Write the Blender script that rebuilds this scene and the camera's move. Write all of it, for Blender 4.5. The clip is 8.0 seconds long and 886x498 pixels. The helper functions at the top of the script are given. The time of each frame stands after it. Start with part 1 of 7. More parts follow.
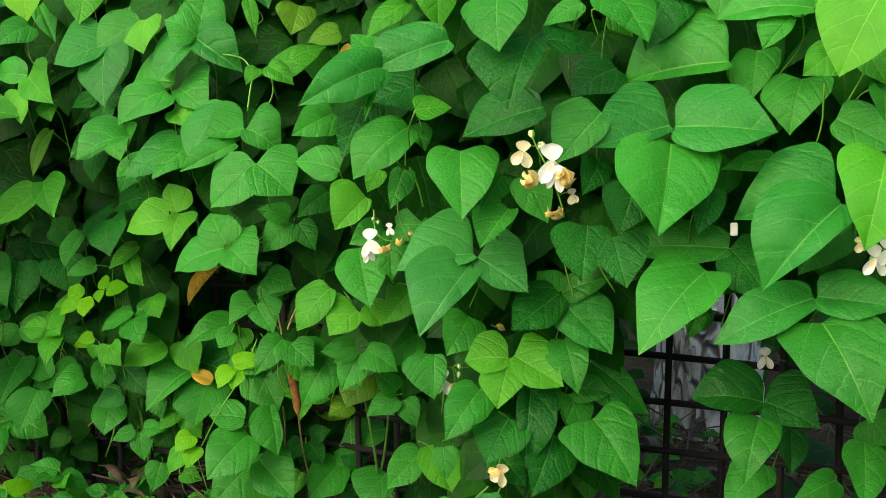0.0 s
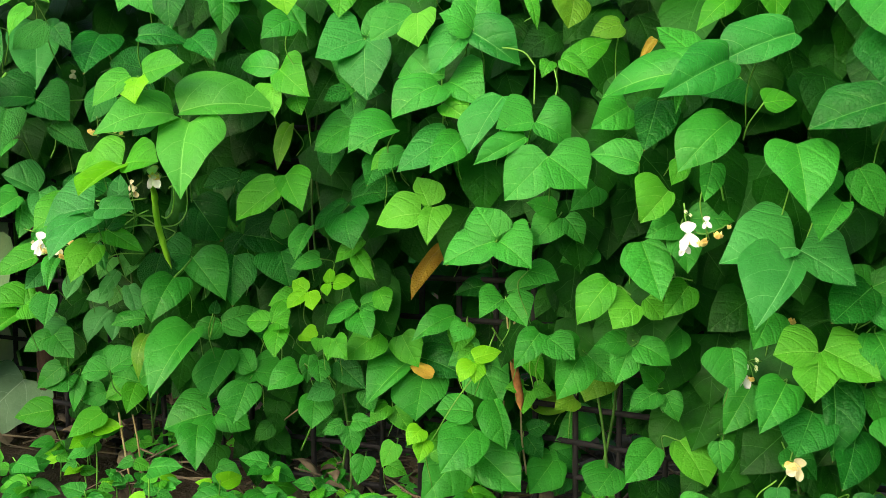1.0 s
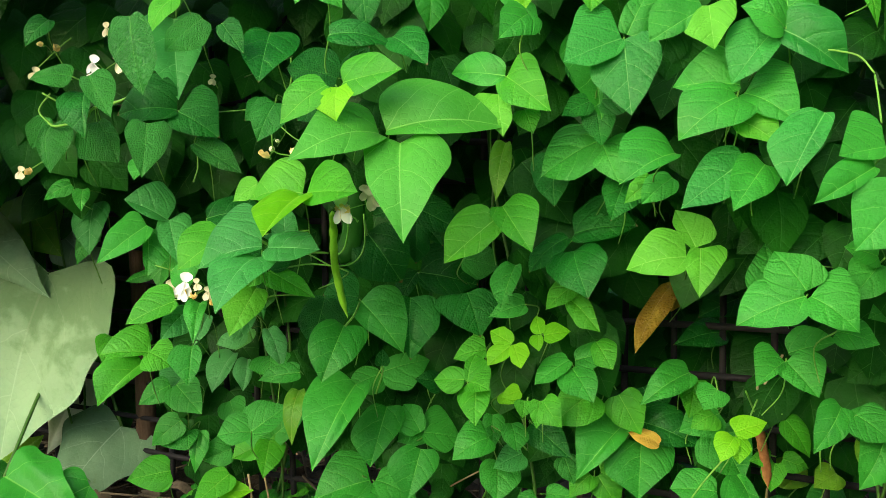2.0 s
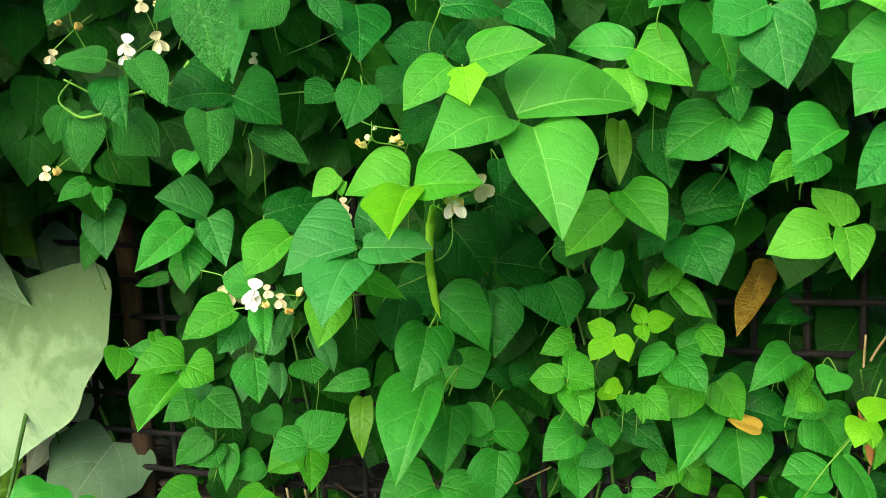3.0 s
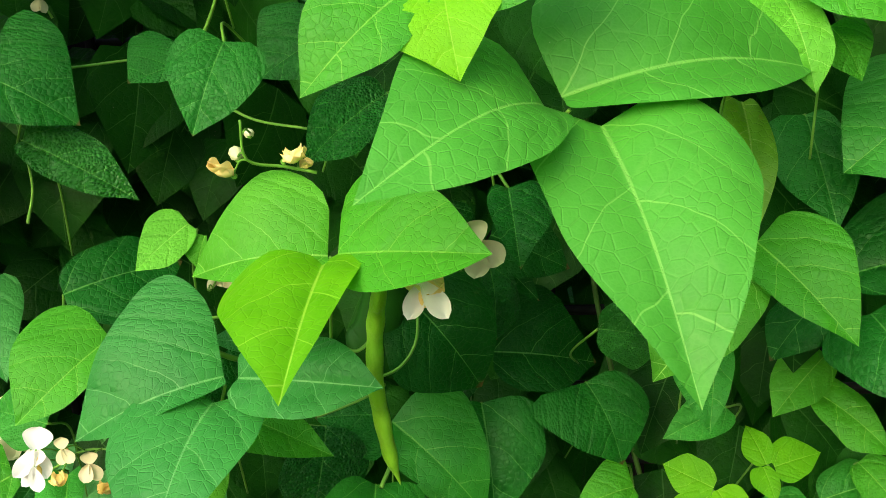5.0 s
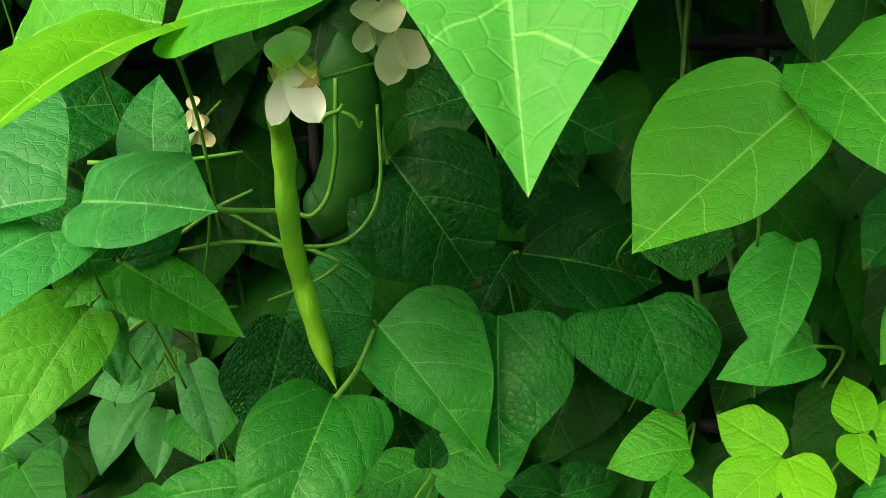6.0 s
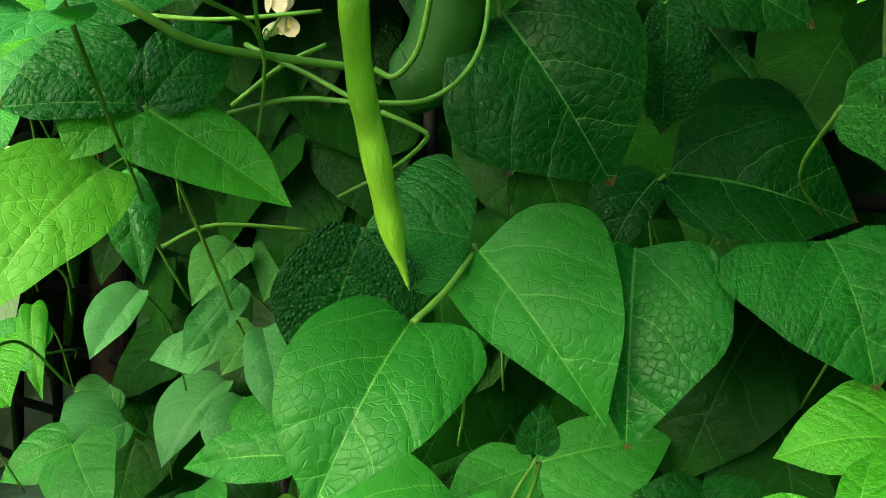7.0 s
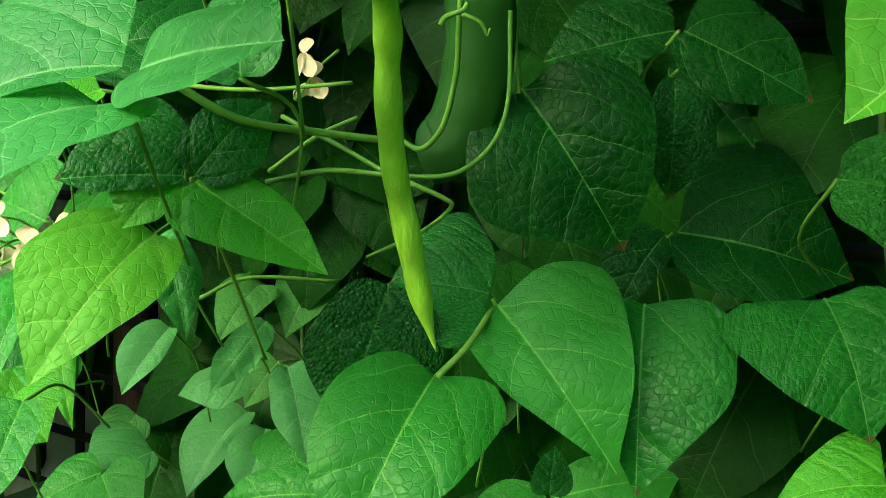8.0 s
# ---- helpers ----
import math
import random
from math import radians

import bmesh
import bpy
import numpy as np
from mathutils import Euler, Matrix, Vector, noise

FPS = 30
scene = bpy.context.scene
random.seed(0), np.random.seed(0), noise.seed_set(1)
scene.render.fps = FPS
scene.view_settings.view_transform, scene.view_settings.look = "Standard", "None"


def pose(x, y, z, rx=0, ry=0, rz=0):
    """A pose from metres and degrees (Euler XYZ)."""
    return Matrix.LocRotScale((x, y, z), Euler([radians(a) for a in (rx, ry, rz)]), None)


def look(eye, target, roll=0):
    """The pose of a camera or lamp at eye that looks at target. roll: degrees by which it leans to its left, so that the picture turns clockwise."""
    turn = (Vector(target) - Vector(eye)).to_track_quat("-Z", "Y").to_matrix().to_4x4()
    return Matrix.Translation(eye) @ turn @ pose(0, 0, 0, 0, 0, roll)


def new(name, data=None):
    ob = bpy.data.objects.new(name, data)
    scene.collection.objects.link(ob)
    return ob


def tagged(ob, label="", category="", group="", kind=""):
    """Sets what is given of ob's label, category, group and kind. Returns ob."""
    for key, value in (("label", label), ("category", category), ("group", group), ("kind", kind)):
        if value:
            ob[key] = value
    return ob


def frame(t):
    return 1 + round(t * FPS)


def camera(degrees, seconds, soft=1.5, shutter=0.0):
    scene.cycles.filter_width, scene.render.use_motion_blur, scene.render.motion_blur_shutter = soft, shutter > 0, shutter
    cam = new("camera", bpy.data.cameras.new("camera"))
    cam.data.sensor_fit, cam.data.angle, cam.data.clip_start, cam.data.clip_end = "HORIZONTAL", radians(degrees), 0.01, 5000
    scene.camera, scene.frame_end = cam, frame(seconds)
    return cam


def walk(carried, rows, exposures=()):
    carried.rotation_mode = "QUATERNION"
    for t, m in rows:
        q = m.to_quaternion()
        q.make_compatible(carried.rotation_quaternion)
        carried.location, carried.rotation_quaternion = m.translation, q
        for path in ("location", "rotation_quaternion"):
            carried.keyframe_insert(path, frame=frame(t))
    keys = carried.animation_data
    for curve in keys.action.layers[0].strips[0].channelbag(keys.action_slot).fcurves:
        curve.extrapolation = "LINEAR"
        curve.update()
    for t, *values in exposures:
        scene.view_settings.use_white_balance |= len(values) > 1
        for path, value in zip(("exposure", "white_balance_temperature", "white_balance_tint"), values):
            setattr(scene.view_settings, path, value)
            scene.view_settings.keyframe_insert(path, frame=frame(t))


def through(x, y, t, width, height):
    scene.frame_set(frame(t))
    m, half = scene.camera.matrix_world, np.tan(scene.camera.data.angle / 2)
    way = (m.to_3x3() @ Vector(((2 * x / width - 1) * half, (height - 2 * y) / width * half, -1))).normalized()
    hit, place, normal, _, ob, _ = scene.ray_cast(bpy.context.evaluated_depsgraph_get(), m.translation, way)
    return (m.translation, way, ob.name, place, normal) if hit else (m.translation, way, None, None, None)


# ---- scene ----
cam = camera(45.8, 8.0, soft=0.85)
PATH = [
    (0, (0.013, -0.02, 0.807), (-0.012, 1.968, 0.594), -0.5),
    (0.5, (-0.118, -0.032, 0.813), (-0.162, 1.956, 0.599), -0.4),
    (1, (-0.227, -0.024, 0.805), (-0.273, 1.963, 0.588), -0.4),
    (1.3, (-0.294, 0.021, 0.811), (-0.341, 2.008, 0.588), -0.4),
    (1.5, (-0.34, 0.072, 0.816), (-0.389, 2.06, 0.598), -0.4),
    (1.8, (-0.411, 0.143, 0.824), (-0.456, 2.131, 0.613), -0.3),
    (2, (-0.449, 0.184, 0.831), (-0.49, 2.17, 0.6), -0.5),
    (2.2, (-0.489, 0.212, 0.83), (-0.491, 2.196, 0.577), -0.8),
    (3.3, (-0.673, 0.326, 0.86), (-0.388, 2.279, 0.538), -2.7),
    (3.5, (-0.673, 0.372, 0.861), (-0.374, 2.323, 0.539), -2.9),
    (4, (-0.635, 0.521, 0.86), (-0.305, 2.465, 0.524), -3.2),
    (4.2, (-0.62, 0.57, 0.852), (-0.285, 2.511, 0.506), -3.3),
    (5.3, (-0.588, 0.733, 0.841), (-0.274, 2.663, 0.421), -4.0),
    (5.5, (-0.565, 0.758, 0.826), (-0.34, 2.691, 0.363), -3.9),
    (6, (-0.496, 0.792, 0.767), (-0.631, 2.755, 0.409), -1.3),
    (6.5, (-0.49, 0.846, 0.704), (-0.832, 2.804, 0.473), 0.9),
    (7, (-0.496, 0.875, 0.692), (-0.895, 2.827, 0.513), 1.3),
    (7.5, (-0.491, 0.877, 0.694), (-0.902, 2.828, 0.53), 1.4),
    (8, (-0.497, 0.854, 0.708), (-0.909, 2.805, 0.551), 1.5),
]
walk(cam, [(t, look(eye, target, roll)) for t, eye, target, roll in PATH], [(0.0, 1.22, 6600, 10), (0.5, 1.42, 6550, 10), (1.0, 1.60, 6500, 10), (1.5, 1.62, 6450, 10), (2.0, 1.52, 6400, 10), (3.5, 1.72, 6300, 10), (4.0, 1.68, 6400, 10), (5.5, 1.40, 6600, 10), (6.0, 1.66, 6550, 10), (6.5, 1.86, 6450, 10), (7.0, 1.95, 6350, 10), (8.0, 1.92, 6250, 10)])

# ---- light ----
world = bpy.data.worlds.new("overcast_sky")
scene.world = world
world.use_nodes = True
wn, wl = world.node_tree.nodes, world.node_tree.links
sky = wn.new("ShaderNodeTexSky")
sky.sky_type = "NISHITA"
sky.sun_disc = False
sky.sun_elevation = radians(27)
sky.sun_rotation = radians(219)
sky.air_density, sky.dust_density, sky.ozone_density = 1.6, 4.0, 1.0
wl.new(sky.outputs[0], wn["Background"].inputs[0])
wn["Background"].inputs[1].default_value = 0.15
sun = new("sun", bpy.data.lights.new("sun", "SUN"))
sun.data.energy, sun.data.angle, sun.data.color = 1.5, radians(80), (1.0, 0.97, 0.92)
sun.matrix_world = look((-1.9, -0.95, 1.95), (-0.3, 1.0, 0.7))


# ---- materials ----
def shader(name):
    mat = bpy.data.materials.new(name)
    mat.use_nodes = True
    nt = mat.node_tree
    bsdf = nt.nodes["Principled BSDF"]

    def n(kind, **kw):
        node = nt.nodes.new("ShaderNode" + kind)
        for k, v in kw.items():
            if k == "op":
                node.operation = v
            elif k == "blend":
                node.data_type, node.blend_type = "RGBA", v
            elif k == "feature":
                node.feature = v
            elif k == "uv":
                node.uv_map = v
        return node

    def put(node, key, value):
        socket = node.inputs[key]
        if isinstance(value, bpy.types.NodeSocket):
            nt.links.new(value, socket)
        else:
            socket.default_value = value

    def math(op, a, b=0.0, c=0.0):
        node = n("Math", op=op)
        put(node, 0, a), put(node, 1, b), put(node, 2, c)
        return node.outputs[0]

    def ramp(value, lo, hi, a=0.0, b=1.0):
        node = n("MapRange")
        node.interpolation_type = "SMOOTHSTEP"
        for i, v in enumerate((value, lo, hi, a, b)):
            put(node, i, v)
        return node.outputs[0]

    def mix(fac, a, b, blend="MIX"):
        node = n("Mix", blend=blend)
        put(node, 0, fac)
        put(node, 6, a if isinstance(a, bpy.types.NodeSocket) else (*a, 1))
        put(node, 7, b if isinstance(b, bpy.types.NodeSocket) else (*b, 1))
        return node.outputs[2]

    def noise_at(vec, scale, detail=3.0, rough=0.55):
        node = n("TexNoise")
        put(node, "Vector", vec), put(node, "Scale", scale), put(node, "Detail", detail), put(node, "Roughness", rough)
        return node.outputs[0]

    return mat, nt, bsdf, n, put, math, ramp, mix, noise_at


def leaf_material(name, low, high, vein, rough=0.42, bump=0.35, crinkle=0.0, spots=0.0, spot_colour=(0.3, 0.22, 0.05), through=0.38, island=False, burnt=0.0, gloss=0.22, stained=0.0):
    mat, nt, bsdf, n, put, math, ramp, mix, noise_at = shader(name)
    uv = n("UVMap", uv="leaf").outputs[0]
    sep = n("SeparateXYZ")
    put(sep, 0, uv)
    x, y = sep.outputs[0], sep.outputs[1]
    a = math("ABSOLUTE", x)
    rnd = n("NewGeometry").outputs["Random Per Island"] if island else n("ObjectInfo").outputs["Random"]
    shift = n("CombineXYZ")
    put(shift, 0, math("MULTIPLY", rnd, 37.0)), put(shift, 1, math("MULTIPLY", rnd, 11.0))
    moved = n("VectorMath", op="ADD")
    put(moved, 0, uv), put(moved, 1, shift.outputs[0])
    p = moved.outputs[0]
    wob = math("MULTIPLY", math("SUBTRACT", noise_at(p, 4.0, 2.0), 0.5), 0.12)
    taper = ramp(y, 0.0, 1.0, 1.25, 0.45)
    mid = ramp(math("DIVIDE", math("ADD", a, math("MULTIPLY", wob, 0.06)), taper), 0.0025, 0.0080, 1.0, 0.0)
    start = math("SUBTRACT", math("SUBTRACT", y, math("MULTIPLY", a, 0.52)), math("MULTIPLY", math("MULTIPLY", a, a), 1.5))
    row = math("MULTIPLY", start, 13.0)
    start = math("ADD", math("ADD", start, wob), math("MULTIPLY", math("SIGN", x), 0.035))
    gap = math("PINGPONG", math("ADD", start, 0.03), math("ADD", 0.145, math("MULTIPLY", rnd, 0.04)))
    side = math("MULTIPLY", ramp(gap, 0.0012, 0.0056, 1.0, 0.0), ramp(a, 0.16, 0.50, 1.0, 0.30))
    # the finer veins run across between the side veins
    cells = n("CombineXYZ")
    put(cells, 0, math("ADD", row, math("MULTIPLY", rnd, 31.0)))
    put(cells, 1, math("MULTIPLY", math("ADD", a, y), 13.5))
    put(cells, 2, math("MULTIPLY", math("SIGN", x), 4.0))
    vor = n("TexVoronoi", feature="DISTANCE_TO_EDGE")
    put(vor, "Vector", cells.outputs[0]), put(vor, "Scale", 1.0 + 8.0 * min(crinkle, 0.1))
    puff = n("TexVoronoi")
    put(puff, "Vector", cells.outputs[0]), put(puff, "Scale", 1.0 + 8.0 * min(crinkle, 0.1))
    net = ramp(vor.outputs["Distance"], 0.0, 0.045, 1.0, 0.0)
    vor2 = n("TexVoronoi", feature="DISTANCE_TO_EDGE")
    put(vor2, "Vector", p), put(vor2, "Scale", 60.0)
    fine = ramp(vor2.outputs["Distance"], 0.0, 0.2, 1.0, 0.0)
    veins = math("MAXIMUM", mid, math("MAXIMUM", math("MULTIPLY", side, 0.90), math("MULTIPLY", net, 0.16)))
    blotch = noise_at(p, 2.3, 4.0)
    grain = noise_at(p, 34.0, 3.0, 0.6)
    tone = math("ADD", math("MULTIPLY", blotch, 0.84), math("MULTIPLY", grain, 0.16))
    tone = math("ADD", tone, math("MULTIPLY", math("SUBTRACT", rnd, 0.5), 0.5))
    blade = mix(ramp(tone, 0.25, 0.78), low, high)
    blade = mix(math("MULTIPLY", fine, 0.05), blade, vein)
    colour = mix(math("MULTIPLY", veins, 0.74), blade, vein)
    if spots > 0:
        mask = ramp(noise_at(p, 9.0, 5.0, 0.65), 0.66 - 0.2 * spots, 0.72 - 0.1 * spots)
        colour = mix(math("MULTIPLY", mask, min(1.0, spots)), colour, spot_colour)
    if stained:
        blot = math("ADD", noise_at(p, 7.0, 5.0, 0.6), math("MULTIPLY", y, -0.7))
        colour = mix(math("MULTIPLY", ramp(blot, 0.16, 0.42), stained), colour, (0.055, 0.145, 0.025))
    dots = n("TexVoronoi")
    put(dots, "Vector", p), put(dots, "Scale", 13.0)
    speck = math("MULTIPLY", ramp(dots.outputs["Distance"], 0.012, 0.05, 1.0, 0.0), ramp(noise_at(p, 3.0), 0.5, 0.6))
    colour = mix(math("MULTIPLY", speck, 0.8), colour, (0.50, 0.56, 0.28))
    if burnt:
        colour = mix(math("MULTIPLY", ramp(math("ADD", y, wob), 0.955, 0.985), burnt), colour, (0.11, 0.06, 0.02))
    put(bsdf, "Base Color", colour)
    put(bsdf, "Roughness", math("ADD", rough, math("MULTIPLY", math("SUBTRACT", blotch, 0.5), 0.25)))
    put(bsdf, "Specular IOR Level", gloss)
    quilt = math("ADD", math("MULTIPLY", ramp(gap, 0.0, 0.070), 0.17), math("MULTIPLY", ramp(a, 0.0, 0.05), 0.17))
    quilt = math("ADD", quilt, math("MULTIPLY", ramp(puff.outputs["Distance"], 0.0, 0.75, 1.0, 0.0), 0.07 + crinkle * 1.5))
    quilt = math("ADD", quilt, math("MULTIPLY", ramp(vor.outputs["Distance"], 0.0, 0.09), 0.05 + crinkle * 0.25))
    quilt = math("ADD", quilt, math("MULTIPLY", ramp(vor2.outputs["Distance"], 0.0, 0.3), 0.010 + crinkle * 0.08))
    quilt = math("ADD", quilt, math("MULTIPLY", noise_at(p, 6.0, 2.0), 0.42 + crinkle * 2.0))
    bumps = n("Bump")
    put(bumps, "Strength", bump), put(bumps, "Distance", 0.0035), put(bumps, "Height", quilt)
    put(bsdf, "Normal", bumps.outputs[0])
    glow = n("BsdfTranslucent")
    put(glow, 0, mix(0.5, colour, tuple(min(1.0, v * k) for v, k in zip(high, (1.9, 1.6, 0.7)))))
    put(glow, "Normal", bumps.outputs[0])
    both = n("MixShader")
    put(both, 0, through)
    nt.links.new(bsdf.outputs[0], both.inputs[1])
    nt.links.new(glow.outputs[0], both.inputs[2])
    nt.links.new(both.outputs[0], nt.nodes["Material Output"].inputs[0])
    return mat


def plain_material(name, low, high, rough=0.6, scale=40.0, bump=0.3, stretch=(1, 1, 1), deep=0.002, metal=0.0, through=0.0):
    mat, nt, bsdf, n, put, math, ramp, mix, noise_at = shader(name)
    co = n("TexCoord").outputs["Object"]
    mp = n("Mapping")
    put(mp, "Vector", co), put(mp, "Scale", stretch)
    big, small = noise_at(mp.outputs[0], scale * 0.2, 4.0), noise_at(mp.outputs[0], scale, 5.0, 0.65)
    rnd = n("ObjectInfo").outputs["Random"]
    tone = math("ADD", math("ADD", math("MULTIPLY", big, 0.55), math("MULTIPLY", small, 0.45)), math("MULTIPLY", math("SUBTRACT", rnd, 0.5), 0.15))
    put(bsdf, "Base Color", mix(ramp(tone, 0.32, 0.68), low, high))
    put(bsdf, "Roughness", math("ADD", rough, math("MULTIPLY", math("SUBTRACT", small, 0.5), 0.2)))
    put(bsdf, "Metallic", metal)
    put(bsdf, "Specular IOR Level", 0.2)
    bumps = n("Bump")
    put(bumps, "Strength", bump), put(bumps, "Distance", deep), put(bumps, "Height", small)
    put(bsdf, "Normal", bumps.outputs[0])
    if through:
        glow = n("BsdfTranslucent")
        put(glow, 0, (*high, 1))
        both = n("MixShader")
        put(both, 0, through)
        nt.links.new(bsdf.outputs[0], both.inputs[1])
        nt.links.new(glow.outputs[0], both.inputs[2])
        nt.links.new(both.outputs[0], nt.nodes["Material Output"].inputs[0])
    return mat


LEAF = {
    # old leaves' own dark green, lowered further, k most, for shade from leaves above
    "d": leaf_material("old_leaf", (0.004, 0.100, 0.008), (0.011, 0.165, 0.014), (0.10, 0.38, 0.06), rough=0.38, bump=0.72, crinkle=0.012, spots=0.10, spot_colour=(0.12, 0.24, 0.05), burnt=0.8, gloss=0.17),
    "k": leaf_material("aged_shade_darkened_leaf", (0.002, 0.056, 0.004), (0.005, 0.096, 0.008), (0.08, 0.31, 0.05), rough=0.38, bump=0.72, crinkle=0.012, spots=0.12, spot_colour=(0.12, 0.24, 0.05), burnt=0.8, gloss=0.13),
    "e": leaf_material("shaded_green_leaf", (0.010, 0.165, 0.017), (0.024, 0.250, 0.028), (0.13, 0.43, 0.08), rough=0.42, bump=0.66, crinkle=0.01, gloss=0.24),
    # paler bluish green: haze over the far leaves, mixed into their colour
    "h": leaf_material("haze_tinted_leaf", (0.042, 0.240, 0.052), (0.082, 0.350, 0.092), (0.20, 0.42, 0.18), rough=0.5, bump=0.5, gloss=0.24),
    "m": leaf_material("grown_leaf", (0.016, 0.190, 0.014), (0.032, 0.290, 0.024), (0.15, 0.48, 0.06), bump=0.62, gloss=0.24),
    "b": leaf_material("bluish_leaf", (0.021, 0.190, 0.028), (0.040, 0.280, 0.046), (0.16, 0.46, 0.13), rough=0.44, bump=0.7, gloss=0.24),
    "g": leaf_material("broad_leaf", (0.034, 0.236, 0.017), (0.062, 0.325, 0.030), (0.20, 0.52, 0.09), rough=0.44, bump=0.62, gloss=0.20),
    "l": leaf_material("fresh_leaf", (0.030, 0.245, 0.007), (0.055, 0.335, 0.013), (0.19, 0.50, 0.05), rough=0.46, bump=0.6, gloss=0.24),
    "f": leaf_material("bright_leaf", (0.055, 0.300, 0.013), (0.095, 0.405, 0.025), (0.26, 0.56, 0.09), rough=0.45, bump=0.6, gloss=0.18),
    "y": leaf_material("young_leaf", (0.079, 0.345, 0.003), (0.141, 0.460, 0.006), (0.30, 0.58, 0.05), rough=0.47, bump=0.4, gloss=0.16),
    "p": leaf_material("pale_leaf", (0.044, 0.240, 0.034), (0.081, 0.335, 0.062), (0.24, 0.50, 0.17), rough=0.5, bump=0.6, spots=0.08, spot_colour=(0.20, 0.22, 0.06)),
    "q": leaf_material("fading_leaf", (0.062, 0.220, 0.007), (0.123, 0.315, 0.013), (0.24, 0.40, 0.06), bump=0.5, spots=0.35, spot_colour=(0.26, 0.20, 0.03)),
    "c": leaf_material("crinkled_leaf", (0.012, 0.140, 0.011), (0.026, 0.220, 0.022), (0.10, 0.34, 0.05), rough=0.34, bump=0.9, crinkle=0.10, spots=0.12, spot_colour=(0.14, 0.26, 0.06), gloss=0.30),
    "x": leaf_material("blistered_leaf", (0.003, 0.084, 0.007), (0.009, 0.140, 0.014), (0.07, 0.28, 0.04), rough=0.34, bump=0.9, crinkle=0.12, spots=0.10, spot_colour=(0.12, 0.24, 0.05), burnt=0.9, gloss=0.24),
    "a": leaf_material("amber_leaf", (0.458, 0.26, 0.02), (0.686, 0.47, 0.07), (0.60, 0.36, 0.10), rough=0.6, bump=0.7, crinkle=0.2, spots=0.3, spot_colour=(0.45, 0.15, 0.02)),
    "o": leaf_material("withered_leaf", (0.24, 0.14, 0.012), (0.52, 0.40, 0.045), (0.50, 0.36, 0.10), rough=0.6, bump=0.7, crinkle=0.3, spots=0.5, spot_colour=(0.18, 0.07, 0.015)),
}
# leaf green darkened in its colour to stand for shade deep in gaps
UNDER = leaf_material("shade_darkened_foliage", (0.004, 0.046, 0.003), (0.013, 0.110, 0.007), (0.05, 0.19, 0.03), bump=0.5, island=True, gloss=0.10)
TWIG = plain_material("vine_stem", (0.028, 0.090, 0.012), (0.060, 0.150, 0.025), 0.6, 120.0, 0.4)
STEM = plain_material("green_stem", (0.070, 0.220, 0.020), (0.140, 0.350, 0.042), 0.5, 120.0, 0.3)
DRY = plain_material("dry_stem", (0.16, 0.12, 0.05), (0.36, 0.29, 0.15), 0.8, 160.0, 0.5)
POD = plain_material("green_pod", (0.200, 0.520, 0.020), (0.310, 0.680, 0.045), 0.42, 330.0, 0.8, stretch=(1, 1, 0.4), deep=0.0012, through=0.18)
# pod green taken far down: the shade on the broad pod is in its colour
POD_BROAD_SHADED = plain_material("shade_darkened_broad_pod", (0.004, 0.050, 0.002), (0.008, 0.075, 0.003), 0.6, 90.0, 0.3, through=0.05)
POD_DRY = plain_material("dry_pod", (0.16, 0.065, 0.018), (0.34, 0.16, 0.05), 0.7, 140.0, 0.6)
PETAL = plain_material("white_petal", (0.84, 0.86, 0.80), (0.93, 0.93, 0.90), 0.5, 60.0, 0.15, through=0.4)
PETAL_OLD = plain_material("fading_petal", (0.82, 0.52, 0.06), (0.90, 0.76, 0.32), 0.6, 90.0, 0.3, through=0.25)
BUD = plain_material("cream_bud", (0.55, 0.62, 0.30), (0.76, 0.78, 0.52), 0.5, 90.0, 0.2, through=0.2)
PLASTIC = plain_material("black_plastic", (0.006, 0.006, 0.008), (0.014, 0.014, 0.014), 0.75, 90.0, 0.2)
SOIL = plain_material("soil", (0.018, 0.013, 0.008), (0.060, 0.044, 0.026), 0.95, 26.0, 1.0, deep=0.02)


def bark_material():
    mat, nt, bsdf, n, put, math, ramp, mix, noise_at = shader("pale_bark")
    mp = n("Mapping")
    put(mp, "Vector", n("TexCoord").outputs["Object"]), put(mp, "Scale", (1.0, 1.0, 0.42))
    bent = n("VectorMath", op="ADD")
    wob = n("TexNoise")
    put(wob, "Vector", mp.outputs[0]), put(wob, "Scale", 30.0)
    small = n("VectorMath", op="SCALE")
    put(small, 0, wob.outputs["Color"]), put(small, "Scale", 0.025)
    put(bent, 0, mp.outputs[0]), put(bent, 1, small.outputs[0])
    vor = n("TexVoronoi", feature="DISTANCE_TO_EDGE")
    put(vor, "Vector", bent.outputs[0]), put(vor, "Scale", 34.0)
    crack = ramp(vor.outputs["Distance"], 0.02, 0.16, 1.0, 0.0)
    patch = noise_at(mp.outputs[0], 40.0, 5.0, 0.7)
    plate = mix(ramp(patch, 0.3, 0.6), (0.50, 0.49, 0.44), (0.90, 0.90, 0.86))
    put(bsdf, "Base Color", mix(math("MULTIPLY", crack, 0.9), plate, (0.12, 0.11, 0.095)))
    put(bsdf, "Roughness", 0.9)
    bumps = n("Bump")
    put(bumps, "Strength", 1.0), put(bumps, "Distance", 0.006), put(bumps, "Height", math("SUBTRACT", math("MULTIPLY", patch, 0.5), crack))
    put(bsdf, "Normal", bumps.outputs[0])
    return mat


